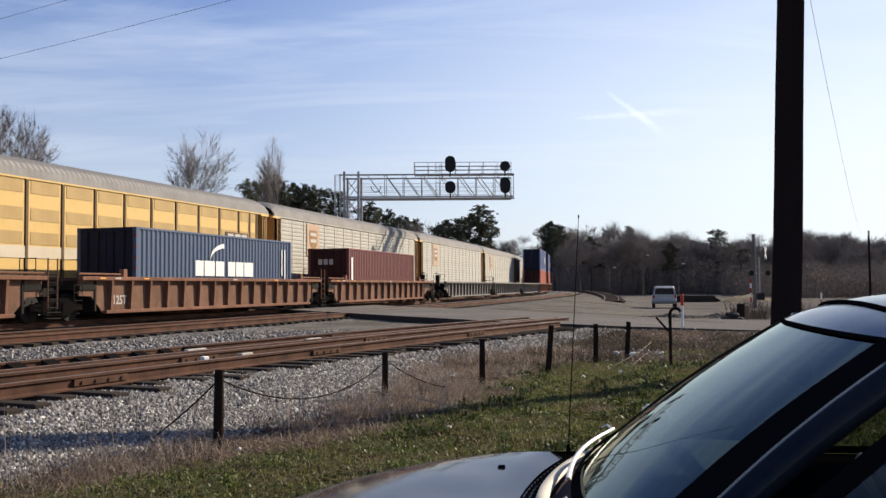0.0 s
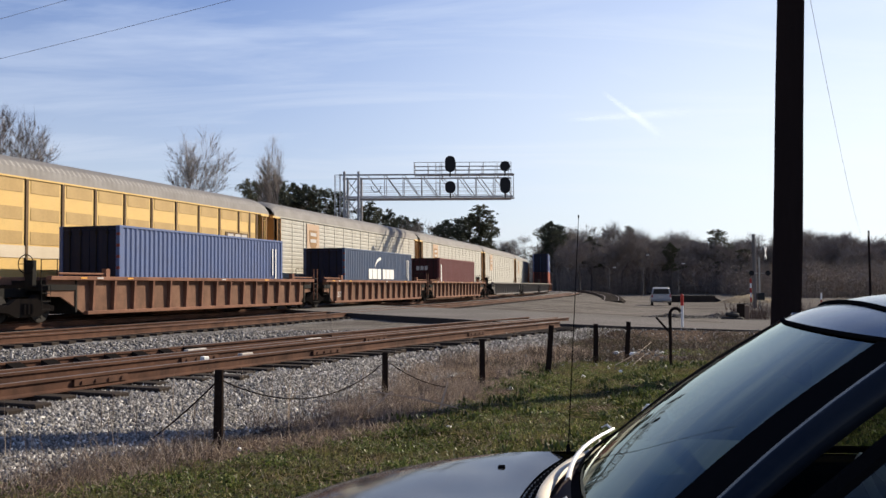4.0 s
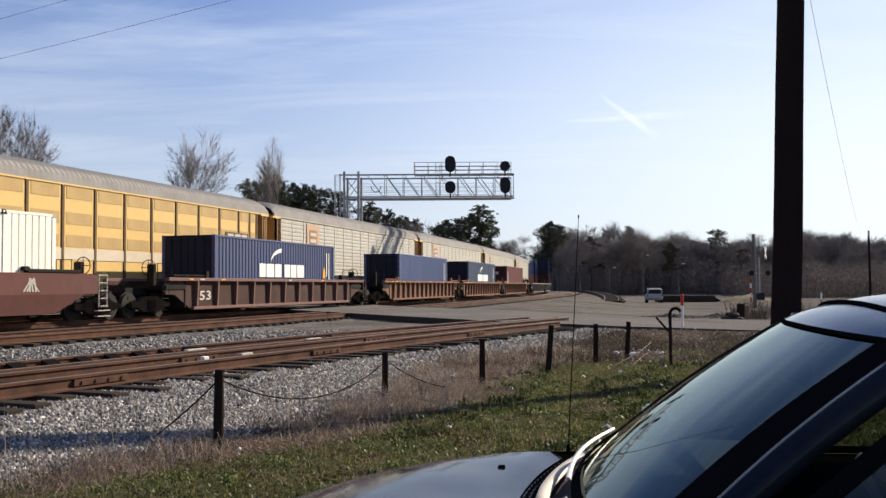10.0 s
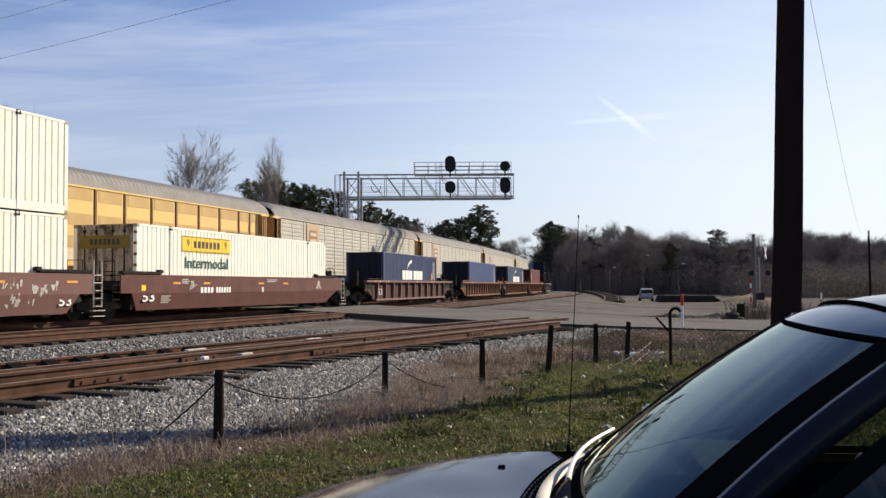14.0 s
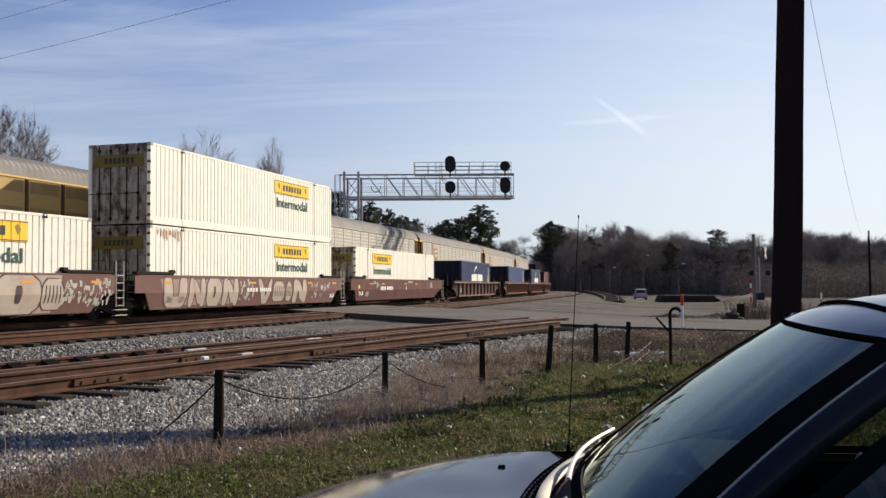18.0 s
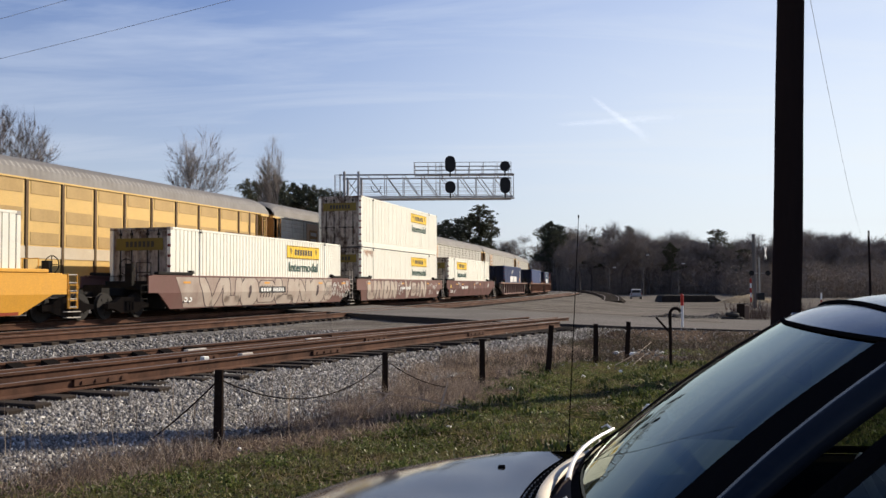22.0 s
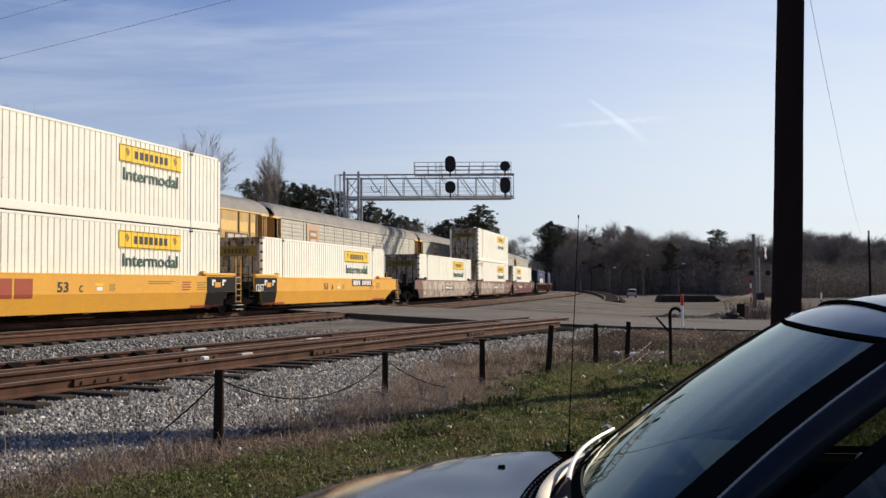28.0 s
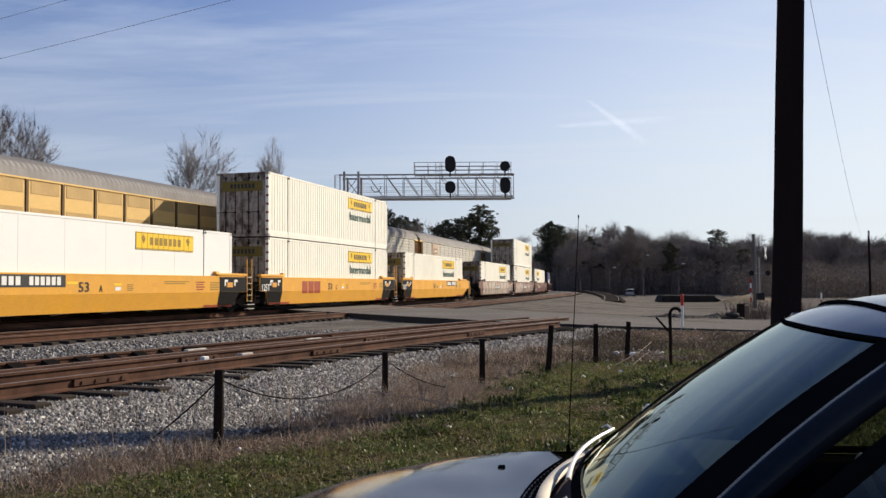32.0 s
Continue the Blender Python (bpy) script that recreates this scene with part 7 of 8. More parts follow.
def bare_tree_meshes(seed, height, spread, depth=5, trunk_r=0.26, twig=0.008, full=False):
    """Trunk and limbs, and a crown of bare twigs; unit: metres, origin at the foot."""
    r = random.Random(seed)
    tv, tf, cv, cf = [], [], [], []

    def grow(p, d, length, rad, level):
        n = 3 if level < 2 else 2
        for i in range(n):
            bend_v = Vector((r.gauss(0, 1), r.gauss(0, 1), r.gauss(0.15, 0.6))) * 0.13
            d = (d + bend_v).normalized()
            q = p + d * (length / n)
            r2 = rad * (0.88 if level else 0.9)
            if level < 2:
                fast_tube(tv, tf, p, q, rad, r2, 6 if level == 0 else 5)
            else:
                fast_tube(cv, cf, p, q, rad, r2, 3)
            p, rad = q, r2
            if level >= 1 and level < depth and r.random() < 0.75:
                side(p, d, length * 0.62, rad * 0.55, level + 1)
        if level >= depth - 1:
            for _ in range(8 if full else 4):
                e = p + (d + Vector((r.gauss(0, 0.6), r.gauss(0, 0.6), r.gauss(0.25, 0.5)))) * r.uniform(0.35, 0.8)
                s = d.orthogonal().normalized() * twig
                k = len(cv)
                cv.extend((p - s, p + s, e))
                cf.append((k, k + 1, k + 2))
        if level < depth:
            for _ in range(3 if level < 2 else 2):
                side(p, d, length * r.uniform(0.6, 0.78), rad * 0.62, level + 1)

    def side(p, d, length, rad, level):
        a = d.orthogonal().normalized()
        b = d.cross(a)
        t = r.uniform(0, 2 * math.pi)
        ang = r.uniform(0.35, 0.8) * spread
        nd = (d * math.cos(ang) + (a * math.cos(t) + b * math.sin(t)) * math.sin(ang) + Vector((0, 0, 0.12))).normalized()
        grow(p, nd, length, max(rad, 0.018), level)

    grow(Vector((0, 0, 0)), Vector((r.gauss(0, 0.03), r.gauss(0, 0.03), 1)).normalized(), height * 0.34, trunk_r, 0)
    zs = sorted(v.z for v in cv)
    top = zs[int(len(zs) * 0.985)] if full else zs[-1]
    k = height / top
    tv = [v * k for v in tv]
    cv = [v * k for v in cv]
    return pydata("trunk", tv, tf), pydata("crown", cv, cf)


def pine_meshes(seed, height, crown_from=0.45, width=3.2):
    r = random.Random(seed)
    tv, tf, cv, cf = [], [], [], []
    p, rad = Vector((0, 0, 0)), 0.3
    for i in range(8):
        q = p + Vector((r.gauss(0, 0.08), r.gauss(0, 0.08), height / 8))
        fast_tube(tv, tf, p, q, rad, rad * 0.86, 7)
        p, rad = q, rad * 0.86
    z = height * crown_from
    while z < height * 1.0:
        u = (z - height * crown_from) / (height * (1 - crown_from))
        w = width * (0.75 + 0.5 * math.sin(u * 9 + seed)) * (1.0 - 0.72 * u ** 1.6)
        for _ in range(3):
            a = r.uniform(0, 2 * math.pi)
            ln = w * r.uniform(0.55, 1.1)
            end = Vector((math.cos(a) * ln, math.sin(a) * ln, z + ln * r.uniform(0.0, 0.4)))
            fast_tube(tv, tf, Vector((0, 0, z)), end, 0.06, 0.02, 4)
            for c in range(int(5 + ln * 3)):
                t = r.uniform(0.35, 1.08)
                ctr = Vector((0, 0, z)).lerp(end, t) + Vector((r.gauss(0, 0.28), r.gauss(0, 0.28), r.gauss(0.05, 0.2)))
                for _k in range(15):
                    d = Vector((r.gauss(0, 1), r.gauss(0, 1), r.gauss(0.35, 0.8))).normalized() * r.uniform(0.22, 0.5)
                    s = d.orthogonal().normalized() * r.uniform(0.03, 0.07)
                    k = len(cv)
                    cv += [ctr - s, ctr + s, ctr + d]
                    cf.append((k, k + 1, k + 2))
        z += height * 0.022
    return pydata("trunk", tv, tf), pydata("crown", cv, cf)


def tree_thing(meshes, crown_mat, label, category, group):
    t = new("tree")
    mesh_part("trunk", meshes[0], M_BARK, t)
    mesh_part("crown", meshes[1], crown_mat, t)
    tagged(t, label, category, group)
    return t


BARE = [bare_tree_meshes(11 + k, 15, 0.95 + 0.1 * (k % 3), 6) for k in range(5)]
PINE = [pine_meshes(31 + k, 17, 0.30 + 0.08 * k, 3.4) for k in range(3)]
tree_bare = [tree_thing(b, M_TWIG, "bare winter hardwood tree with fine grey-brown twigs", "tree", "trees behind the railway") for b in BARE]
tree_pine = [tree_thing(b, M_NEEDLE, "dark green pine with an uneven clumped crown", "pine tree", "trees behind the railway") for b in PINE]
used = set()
# three lone trees with full fan-shaped crowns
for seed, spread in ((52, 1.0), (57, 0.8), (63, 0.5)):
    tree_bare.append(tree_thing(bare_tree_meshes(seed, 15, spread, 5, 0.3, 0.010, True), M_TWIG, "lone bare hardwood tree with a full fan-shaped crown", "tree", "trees behind the railway"))


def plant(src, k, px, y, top, slim=1.0):
    """A tree on the bearing px / y whose tip stands top metres over the eye."""
    x = px * y
    xt = float(np.interp(y, LY, LX))
    if -10 < x - xt < 8:
        return None
    z = ground_z(x, y) - 0.1
    h = {"bare": 15.0, "pine": 17.0}[src]
    sc = (EYE + top - z) / h
    pool = tree_bare if src == "bare" else tree_pine
    m = pose(x, y, z, 0, 0, rng.uniform(0, 360))
    ob = pool[k % len(pool)]
    if id(ob) not in used:
        used.add(id(ob))
        t = ob
        t.matrix_basis = m
    else:
        t = copy_thing(ob, m)
    wide = sc * rng.uniform(0.85, 1.1) * slim
    t.scale = (wide, wide, sc)
    return t


def bearing(px):
    return (px - 784) / 1643.0


def rise(px, py, y):
    return (507.8 - 0.0062 * (px - 784) - py) / 1643.0 * y


# single trees seen over the rack cars
for kind, k, px, py, y in (("bare", 5, 56, 197, 75), ("bare", 6, 330, 246, 105), ("bare", 7, 510, 270, 120),
                           ("pine", 0, 445, 322, 125), ("pine", 2, 462, 328, 128), ("pine", 1, 500, 326, 133), ("pine", 2, 520, 328, 138), ("pine", 0, 558, 332, 132), ("pine", 1, 600, 345, 136), ("pine", 0, 640, 368, 142), ("pine", 1, 690, 376, 150), ("pine", 2, 720, 388, 160), ("pine", 1, 487, 318, 130), ("pine", 2, 540, 330, 135), ("pine", 0, 580, 338, 130), ("bare", 2, 560, 330, 140),
                           ("pine", 1, 655, 362, 140), ("pine", 2, 672, 372, 150), ("bare", 0, 715, 378, 150), ("pine", 0, 705, 385, 160), ("pine", 1, 735, 392, 165),
                           ("pine", 2, 790, 392, 175), ("pine", 0, 815, 388, 180), ("pine", 1, 850, 368, 175), ("pine", 2, 835, 380, 185), ("pine", 1, 868, 392, 180), ("pine", 0, 770, 402, 180),
                           ("bare", 1, 800, 378, 190), ("bare", 3, 895, 408, 200), ("bare", 4, 915, 415, 205), ("bare", 0, 935, 420, 205), ("bare", 1, 880, 410, 200),
                           ("pine", 0, 950, 412, 254), ("pine", 1, 940, 420, 256), ("pine", 2, 968, 398, 255), ("pine", 1, 990, 402, 256), ("pine", 1, 962, 388, 250), ("pine", 2, 975, 394, 252), ("pine", 0, 988, 408, 248), ("pine", 2, 1045, 420, 230), ("bare", 2, 1003, 424, 190), ("bare", 4, 1026, 420, 196), ("pine", 0, 1016, 432, 200), ("pine", 0, 1266, 408, 240), ("pine", 1, 1282, 422, 245)):
    plant(kind, k, bearing(px), y, rise(px, py, y), {330: 0.7, 510: 0.6, 56: 0.82}.get(px, 1.35 if kind == "pine" and px > 780 else 1.0))
# the wood that closes the view beyond the lot
for row, (y0, drop) in enumerate(((232, 8), (246, 3), (262, 0), (285, 0))):
    px = 900 - row * 5
    while px < 1720:
        py = 412 + 4 * math.sin(px * 0.021) + 6 * math.sin(px * 0.05 + row) + rng.uniform(-7, 11) + drop - (14 if rng.random() < 0.22 else 0)
        if 1290 < px < 1370:
            py += 14
        if px > 1480:
            py += 8
        y = y0 + rng.uniform(-7, 7)
        kind = "pine" if rng.random() < 0.05 and px < 1400 else "bare"
        plant(kind, rng.randrange(5), bearing(px), y, rise(px, py + (8 if kind == "pine" else 0), y), 1.35 if kind == "pine" else 1.0)
        px += rng.uniform(15, 26)


def build_thicket(name, x0, x1, y0, y1, n, h0, h1, label, mat=None):
    """Brush: many thin stems with side twigs."""
    v, f = [], []
    r = random.Random(5)
    for _ in range(n):
        x, y = r.uniform(x0, x1), r.uniform(y0, y1)
        xt = float(np.interp(y, LY, LX))
        if abs(x - xt) < 9:
            continue
        z = ground_z(x, y) - 0.1
        h = r.uniform(h0, h1)
        p = Vector((x, y, z))
        d = Vector((r.gauss(0, 0.12), r.gauss(0, 0.12), 1))
        q = p + d * h
        fast_tube(v, f, p, q, 0.065, 0.02, 3)
        for _k in range(12):
            u = r.uniform(0.1, 0.95)
            s = p.lerp(q, u)
            e = s + Vector((r.gauss(0, 1), r.gauss(0, 1), r.uniform(0.1, 1.2))) * h * 0.16
            fast_tube(v, f, s, e, 0.05, 0.018, 3)
    ob = mesh_part(name, pydata(name, v, f), mat or M_BRUSH)
    tagged(ob, label, "undergrowth", "", "stuff")


build_thicket("undergrowth", 28, 165, 225, 262, 5200, 2.5, 9.5, "dense leafless brush at the foot of the wood")
build_thicket("undergrowth", 24, 190, 264, 300, 3800, 5.0, 12.5, "tall leafless brush deep in the wood")
build_thicket("undergrowth", -70, 4, 150, 215, 1500, 2.0, 7.0, "leafless brush beyond the parked rack cars")
build_thicket("undergrowth", -40, -25, 104, 122, 260, 9.0, 13.5, "bare brush standing behind the parked rack cars")
build_thicket("dry_shrubs", 64, 118, 160, 215, 2300, 1.5, 7.5, "tan leafless shrubs before the wood", island_mat("tan_shrub", [(0.0, (0.12, 0.095, 0.075)), (0.6, (0.24, 0.19, 0.145)), (1.0, (0.38, 0.31, 0.24))], 0.95))


# ---- beyond the road: third track, ramp, crossing signal, poles ----
def build_third_track():
    pts = [(2.6, 27.5), (6.0, 45), (9.8, 60), (15.2, 85), (20.0, 110), (24.6, 149), (28.5, 190), (30.5, 230)]
    ys = list(np.arange(93, 230, 2.5))
    xs = [float(np.interp(y, [p[1] for p in pts], [p[0] for p in pts])) for y in ys]
    for _ in range(6):
        xs = [xs[0]] + [(xs[i - 1] + 2 * xs[i] + xs[i + 1]) / 4 for i in range(1, len(xs) - 1)] + [xs[-1]]
    track = new("railway_track")
    verts, faces = [], []
    rails = ([], [])
    for i, y in enumerate(ys):
        j, k = max(0, i - 1), min(len(ys) - 1, i + 1)
        h = math.atan2(xs[k] - xs[j], ys[k] - ys[j])
        top = ground_z(xs[i], y) + 0.09 + 0.25 * smooth01(93, 118, y)
        z0 = top - 0.5
        for u, z in ((-1.7, z0), (-1.1, top - 0.035), (1.1, top - 0.035), (1.7, z0)):
            verts.append((xs[i] + u * math.cos(h), y - u * math.sin(h), z))
        for r, g in zip(rails, (-0.754, 0.754)):
            r.append((xs[i] + g * math.cos(h), y - g * math.sin(h), h, top))
    for i in range(len(ys) - 1):
        for k in range(3):
            faces.append((i * 4 + k, i * 4 + k + 1, i * 4 + k + 5, i * 4 + k + 4))
    mesh_part("ballast_bed", pydata("ballast_bed", verts, faces), speckled("dark_ballast", [(0.0, (0.015, 0.013, 0.012)), (0.6, (0.03, 0.027, 0.024)), (1.0, (0.055, 0.05, 0.045))], 12, 0.5, 0.04, (0, 0.4), (0.05, 0.04, 0.035), 0.3), track)
    for r in rails:
        me = rail_mesh([(x, y, h) for x, y, h, z in r], 0.0)
        n = len(RAIL_PROFILE)
        for i, (x, y, h, z) in enumerate(r):
            for k in range(n):
                me.vertices[i * n + k].co.z += z
        mesh_part("rail", me, None, track)
    tagged(track, "siding curving away over the gravel on dark ballast", "railway track", "railway tracks", "structure")


build_third_track()


def build_ramp():
    x0, x1, y, z = 28.4, 35.2, 119.5, -0.75
    r = new("loading_ramp")
    bm = bmesh.new()
    plate(bm, [(x0 - 0.4, z), (x1 + 0.9, z), (x1 - 0.6, z + 0.98), (x0, z + 1.0)], y, y + 4)
    part("bank", bm, plain("ramp_dark", (0.02, 0.018, 0.017), 0.95, 0, 0.5, 3), r)
    for k in range(3):
        bm = bmesh.new(); chamfered(bm, x0 - 0.3, x1 - 0.3, y - 0.22, y - 0.01, z + 0.05 + 0.3 * k, z + 0.32 + 0.3 * k, 0.02)
        part("timber", bm, M_TIE, r)
    tagged(r, "low dark timber-faced loading ramp on the lot", "ramp")


build_ramp()


def build_crossing_signal():
    s = new("crossing_signal")
    x, y, z = 24.1, 70.8, -0.32
    bm = bmesh.new(); rod(bm, (x, y, z), (x, y, z + 4.0), 0.055, None, 10)
    part("mast", bm, M_GALV, s)
    for a in (-45, 45):
        bm = bmesh.new()
        chamfered(bm, -0.62, 0.62, -0.015, 0.015, -0.115, 0.115, 0.006)
        o = part("crossbuck_board", bm, M_WHITEINK, s, "white crossbuck board")
        o.matrix_basis = pose(x + 0.45, y - 0.15, z + 4.3, 0, a, 62)
    for dx in (-0.62, 0.62):
        bm = bmesh.new(); disc(bm, (x + dx, y - 0.12, z + 2.75), (0.35, 1, 0), 0.2, 0.03, 18)
        d = part("light_background", bm, M_SIGBLACK, s, "black light disc")
        bm = bmesh.new(); disc(bm, (x + dx, y - 0.22, z + 2.75), (0.35, 1, 0), 0.13, 0.2, 14)
        part("light_hood", bm, M_SIGBLACK, d)
    bm = bmesh.new(); rod(bm, (x - 0.62, y, z + 2.75), (x + 0.62, y, z + 2.75), 0.03, None, 6)
    part("light_arm", bm, M_GALV, s)
    bm = bmesh.new(); chamfered(bm, x - 0.2, x + 0.3, y - 0.28, y + 0.2, z + 0.72, z + 1.25, 0.03)
    part("gate_mechanism", bm, M_SIGBLACK, s)
    for k in range(5):
        bm = bmesh.new(); chamfered(bm, x - 0.72, x - 0.62, y - 0.05, y + 0.05, z + 0.55 + 0.36 * k, z + 0.55 + 0.36 * (k + 1), 0.005)
        part("gate_arm_section", bm, M_WHITEINK if k % 2 else plain("gate_red", (0.4, 0.03, 0.02), 0.5), s)
    bm = bmesh.new(); chamfered(bm, x - 0.35, x + 0.35, y - 0.35, y + 0.35, z - 0.3, z + 0.06, 0.03)
    part("base", bm, M_PALE, s)
    tagged(s, "railway crossing signal with white crossbuck and raised gate", "crossing signal")


build_crossing_signal()
build_pole("utility_pole", 24.2, 72.2, -0.5, 6.0, 0.17, 0.12, M_POLEGREY, "weathered grey wooden pole by the crossing")
build_pole("utility_pole", 68.9, 150.0, -1.0, 11.2, 0.20, 0.14, M_POLE, "dark utility pole beyond the lot")


def build_stumps():
    for x, y, w, h, mat, lab in ((12.96, 40.6, 0.13, 0.78, M_POST, "dark square timber stump at the road edge"), (13.25, 40.8, 0.12, 0.70, paint("stump_tan", (0.2, 0.14, 0.1), (0.1, 0.07, 0.05), 0.4, 0.9), "weathered tan timber stump at the road edge")):
        o = new("timber_stump")
        bm = bmesh.new(); chamfered(bm, -w, w, -w, w, -0.2, h, 0.02)
        part("post", bm, mat, o)
        o.matrix_basis = pose(x, y, ground_z(x, y), 0, 1.5, 8)
        tagged(o, lab, "post", "stumps by the road")
    for k, (x, y, r, dx) in enumerate(((12.35, 40.3, 0.34, 0.0), (12.72, 40.25, 0.3, 0.0), (12.5, 40.28, 0.3, 0.2))):
        o = new("old_tyre")
        bm = bmesh.new()
        seg, ring = 20, 8
        vs = []
        for i in range(seg):
            a = 2 * math.pi * i / seg
            vs.append([bm.verts.new(((r - 0.1 + 0.1 * math.cos(b)) * math.cos(a), (r - 0.1 + 0.1 * math.cos(b)) * math.sin(a), 0.1 + 0.1 * math.sin(b))) for b in (2 * math.pi * j / ring for j in range(ring))])
        for i in range(seg):
            for j in range(ring):
                bm.faces.new((vs[i][j], vs[(i + 1) % seg][j], vs[(i + 1) % seg][(j + 1) % ring], vs[i][(j + 1) % ring]))
        part("carcass", bm, M_ROADEDGE, o, "", True)
        o.matrix_basis = pose(x, y, ground_z(x, y) + 0.02 + dx, 4 * k, 3, 0)
        tagged(o, "black discarded tyre lying at the road edge", "tyre", "tyres by the road")
    o = new("marker_post")
    bm = bmesh.new(); rod(bm, (0, 0, -0.2), (0, 0, 0.6), 0.07, None, 10)
    part("lower_tube", bm, plain("marker_dull_red", (0.3, 0.05, 0.04), 0.6), o)
    bm = bmesh.new(); rod(bm, (0, 0, 0.6), (0, 0, 1.15), 0.072, 0.06, 10)
    part("upper_tube", bm, M_WHITEINK, o, "white top")
    o.location = (30.7, 75.5, ground_z(30.7, 75.5))
    tagged(o, "small red and white marker post by the crossing", "marker post")


build_stumps()


def build_lamp(px, py, y, h):
    x = bearing(px) * y
    z = EYE + rise(px, py, y)
    o = new("street_lamp")
    g = ground_z(x, y)
    bm = bmesh.new(); rod(bm, (0, 0, -0.2), (0, 0, z - g), 0.09, 0.06, 8)
    part("column", bm, M_POLEGREY, o)
    bm = bmesh.new(); rod(bm, (0, 0, z - g - 0.1), (0.9, -0.3, z - g), 0.035, None, 6)
    part("arm", bm, M_POLEGREY, o)
    bm = bmesh.new(); chamfered(bm, 0.7, 1.35, -0.45, -0.15, z - g - 0.08, z - g + 0.1, 0.04)
    part("lantern", bm, M_WHITEINK, o, "pale lantern")
    o.location = (x, y, g)
    tagged(o, "grey street lamp standing before the wood", "street lamp", "street lamps")


for px, py in ((1138, 452), (1078, 474), (1200, 467)):
    build_lamp(px, py, 205, 9)

# ---- overhead wires ----
def overhead(a, b, drop, label, n=30):
    wire_run(sag(a, b, drop, n), 0.0065, "overhead_wire", label, "wire", M_SKYWIRE, "overhead wires")


overhead((6.31, 16.54, 9.45), (-60.0, 59.0, 10.2), 0.8, "thin overhead wire from the pole across the tracks")
overhead((6.34, 16.54, 10.72), (-60.0, 59.0, 11.6), 0.8, "thin overhead wire from the pole across the tracks")
wire_run(sag((6.31, 16.54, 8.7), (68.9, 150.0, 9.9), 3.4, 40), 0.006, "overhead_wire", "slack service wire from the pole to a far pole", "wire", M_SKYWIRE, "overhead wires")


# ---- stones, grass and weeds ----
def scatter_mesh(name, tris, mat, label, category, smooth=False):
    """tris: array (n, k, 3) of separate little polygons."""
    n, k = tris.shape[0], tris.shape[1]
    me = bpy.data.meshes.new(name)
    me.vertices.add(n * k)
    me.vertices.foreach_set("co", tris.reshape(-1))
    me.loops.add(n * k)
    me.loops.foreach_set("vertex_index", np.arange(n * k))
    me.polygons.add(n)
    me.polygons.foreach_set("loop_start", np.arange(0, n * k, k))
    me.polygons.foreach_set("loop_total", np.full(n, k))
    me.update(calc_edges=True)
    ob = mesh_part(name, me, mat)
    tagged(ob, label, category, "", "stuff")
    return ob


G = np.random.default_rng(4)


def places(n, y0, y1, r0, r1, bias=1.0):
    """Plan places by distance along the siding and from its nearest rail."""
    y = y0 + (y1 - y0) * G.random(n) ** bias
    r = G.uniform(r0, r1, n)
    x = np.array([near_rail_x(v) for v in y]) + r / 0.905
    return x, y, r


def seen(x, y, margin=0.06):
    return (np.abs(x) < (0.478 + margin) * y + 0.3) & (y > 3.0)


def build_stones():
    sets = [(66000, 5.5, 16, 0.75, 2.3, 1.25, 0.010, 0.034), (22000, 5.5, 16, 0.12, 0.95, 1.25, 0.014, 0.036), (10000, 14, 27, 0.7, 1.7, 1.0, 0.016, 0.045), (13000, 9, 27, -7.5, 0.1, 1.0, 0.02, 0.048), (8000, 5.5, 13, 1.9, 2.6, 1, 0.010, 0.03), (2600, 17, 29, 1.7, 9, 1, 0.012, 0.045)]
    V, F, base = [], [], 0
    octa = np.array([[1, 0, 0], [-1, 0, 0], [0, 1, 0], [0, -1, 0], [0, 0, 1], [0, 0, -1]], float)
    faces = np.array([[0, 2, 4], [2, 1, 4], [1, 3, 4], [3, 0, 4], [2, 0, 5], [1, 2, 5], [3, 1, 5], [0, 3, 5]])
    for n, y0, y1, r0, r1, bias, s0, s1 in sets:
        x, y, r = places(n, y0, y1, r0, r1, bias)
        ok = seen(x, y) & ((y > 9.5) | (r < weed_edge(y) + G.normal(0.05, 0.14, len(r))))
        x, y = x[ok], y[ok]
        z = ground_many(x, y) + 0.03 * np.array([noise.noise((a * 0.5, b * 0.5, 0)) for a, b in zip(x, y)])
        m = len(x)
        sz = G.uniform(s0, s1, (m, 1, 1)) * G.uniform(0.45, 1.35, (m, 1, 3))
        pts = octa[None] * sz * G.uniform(0.45, 1.35, (m, 6, 1))
        # random turn
        a = G.uniform(0, 2 * math.pi, m); b = G.uniform(0, math.pi, m)
        ca, sa, cb, sb = np.cos(a), np.sin(a), np.cos(b), np.sin(b)
        R = np.stack([np.stack([ca, -sa * cb, sa * sb], -1), np.stack([sa, ca * cb, -ca * sb], -1), np.stack([0 * a, sb, cb], -1)], 1)
        pts = np.einsum("mij,mkj->mki", R, pts)
        pts += np.stack([x, y, z + 0.012], -1)[:, None, :]
        V.append(pts.reshape(-1, 3))
        F.append((np.arange(m)[:, None, None] * 6 + faces[None]).reshape(-1, 3) + base)
        base += m * 6
    V, F = np.concatenate(V), np.concatenate(F)
    me = bpy.data.meshes.new("ballast_stones")
    me.vertices.add(len(V)); me.vertices.foreach_set("co", V.reshape(-1))
    me.loops.add(len(F) * 3); me.loops.foreach_set("vertex_index", F.reshape(-1))
    me.polygons.add(len(F)); me.polygons.foreach_set("loop_start", np.arange(0, len(F) * 3, 3)); me.polygons.foreach_set("loop_total", np.full(len(F), 3))
    me.update(calc_edges=True)
    tagged(mesh_part("ballast_stones", me, M_STONE), "loose grey broken ballast stones beside the rails", "gravel", "", "stuff")


build_stones()


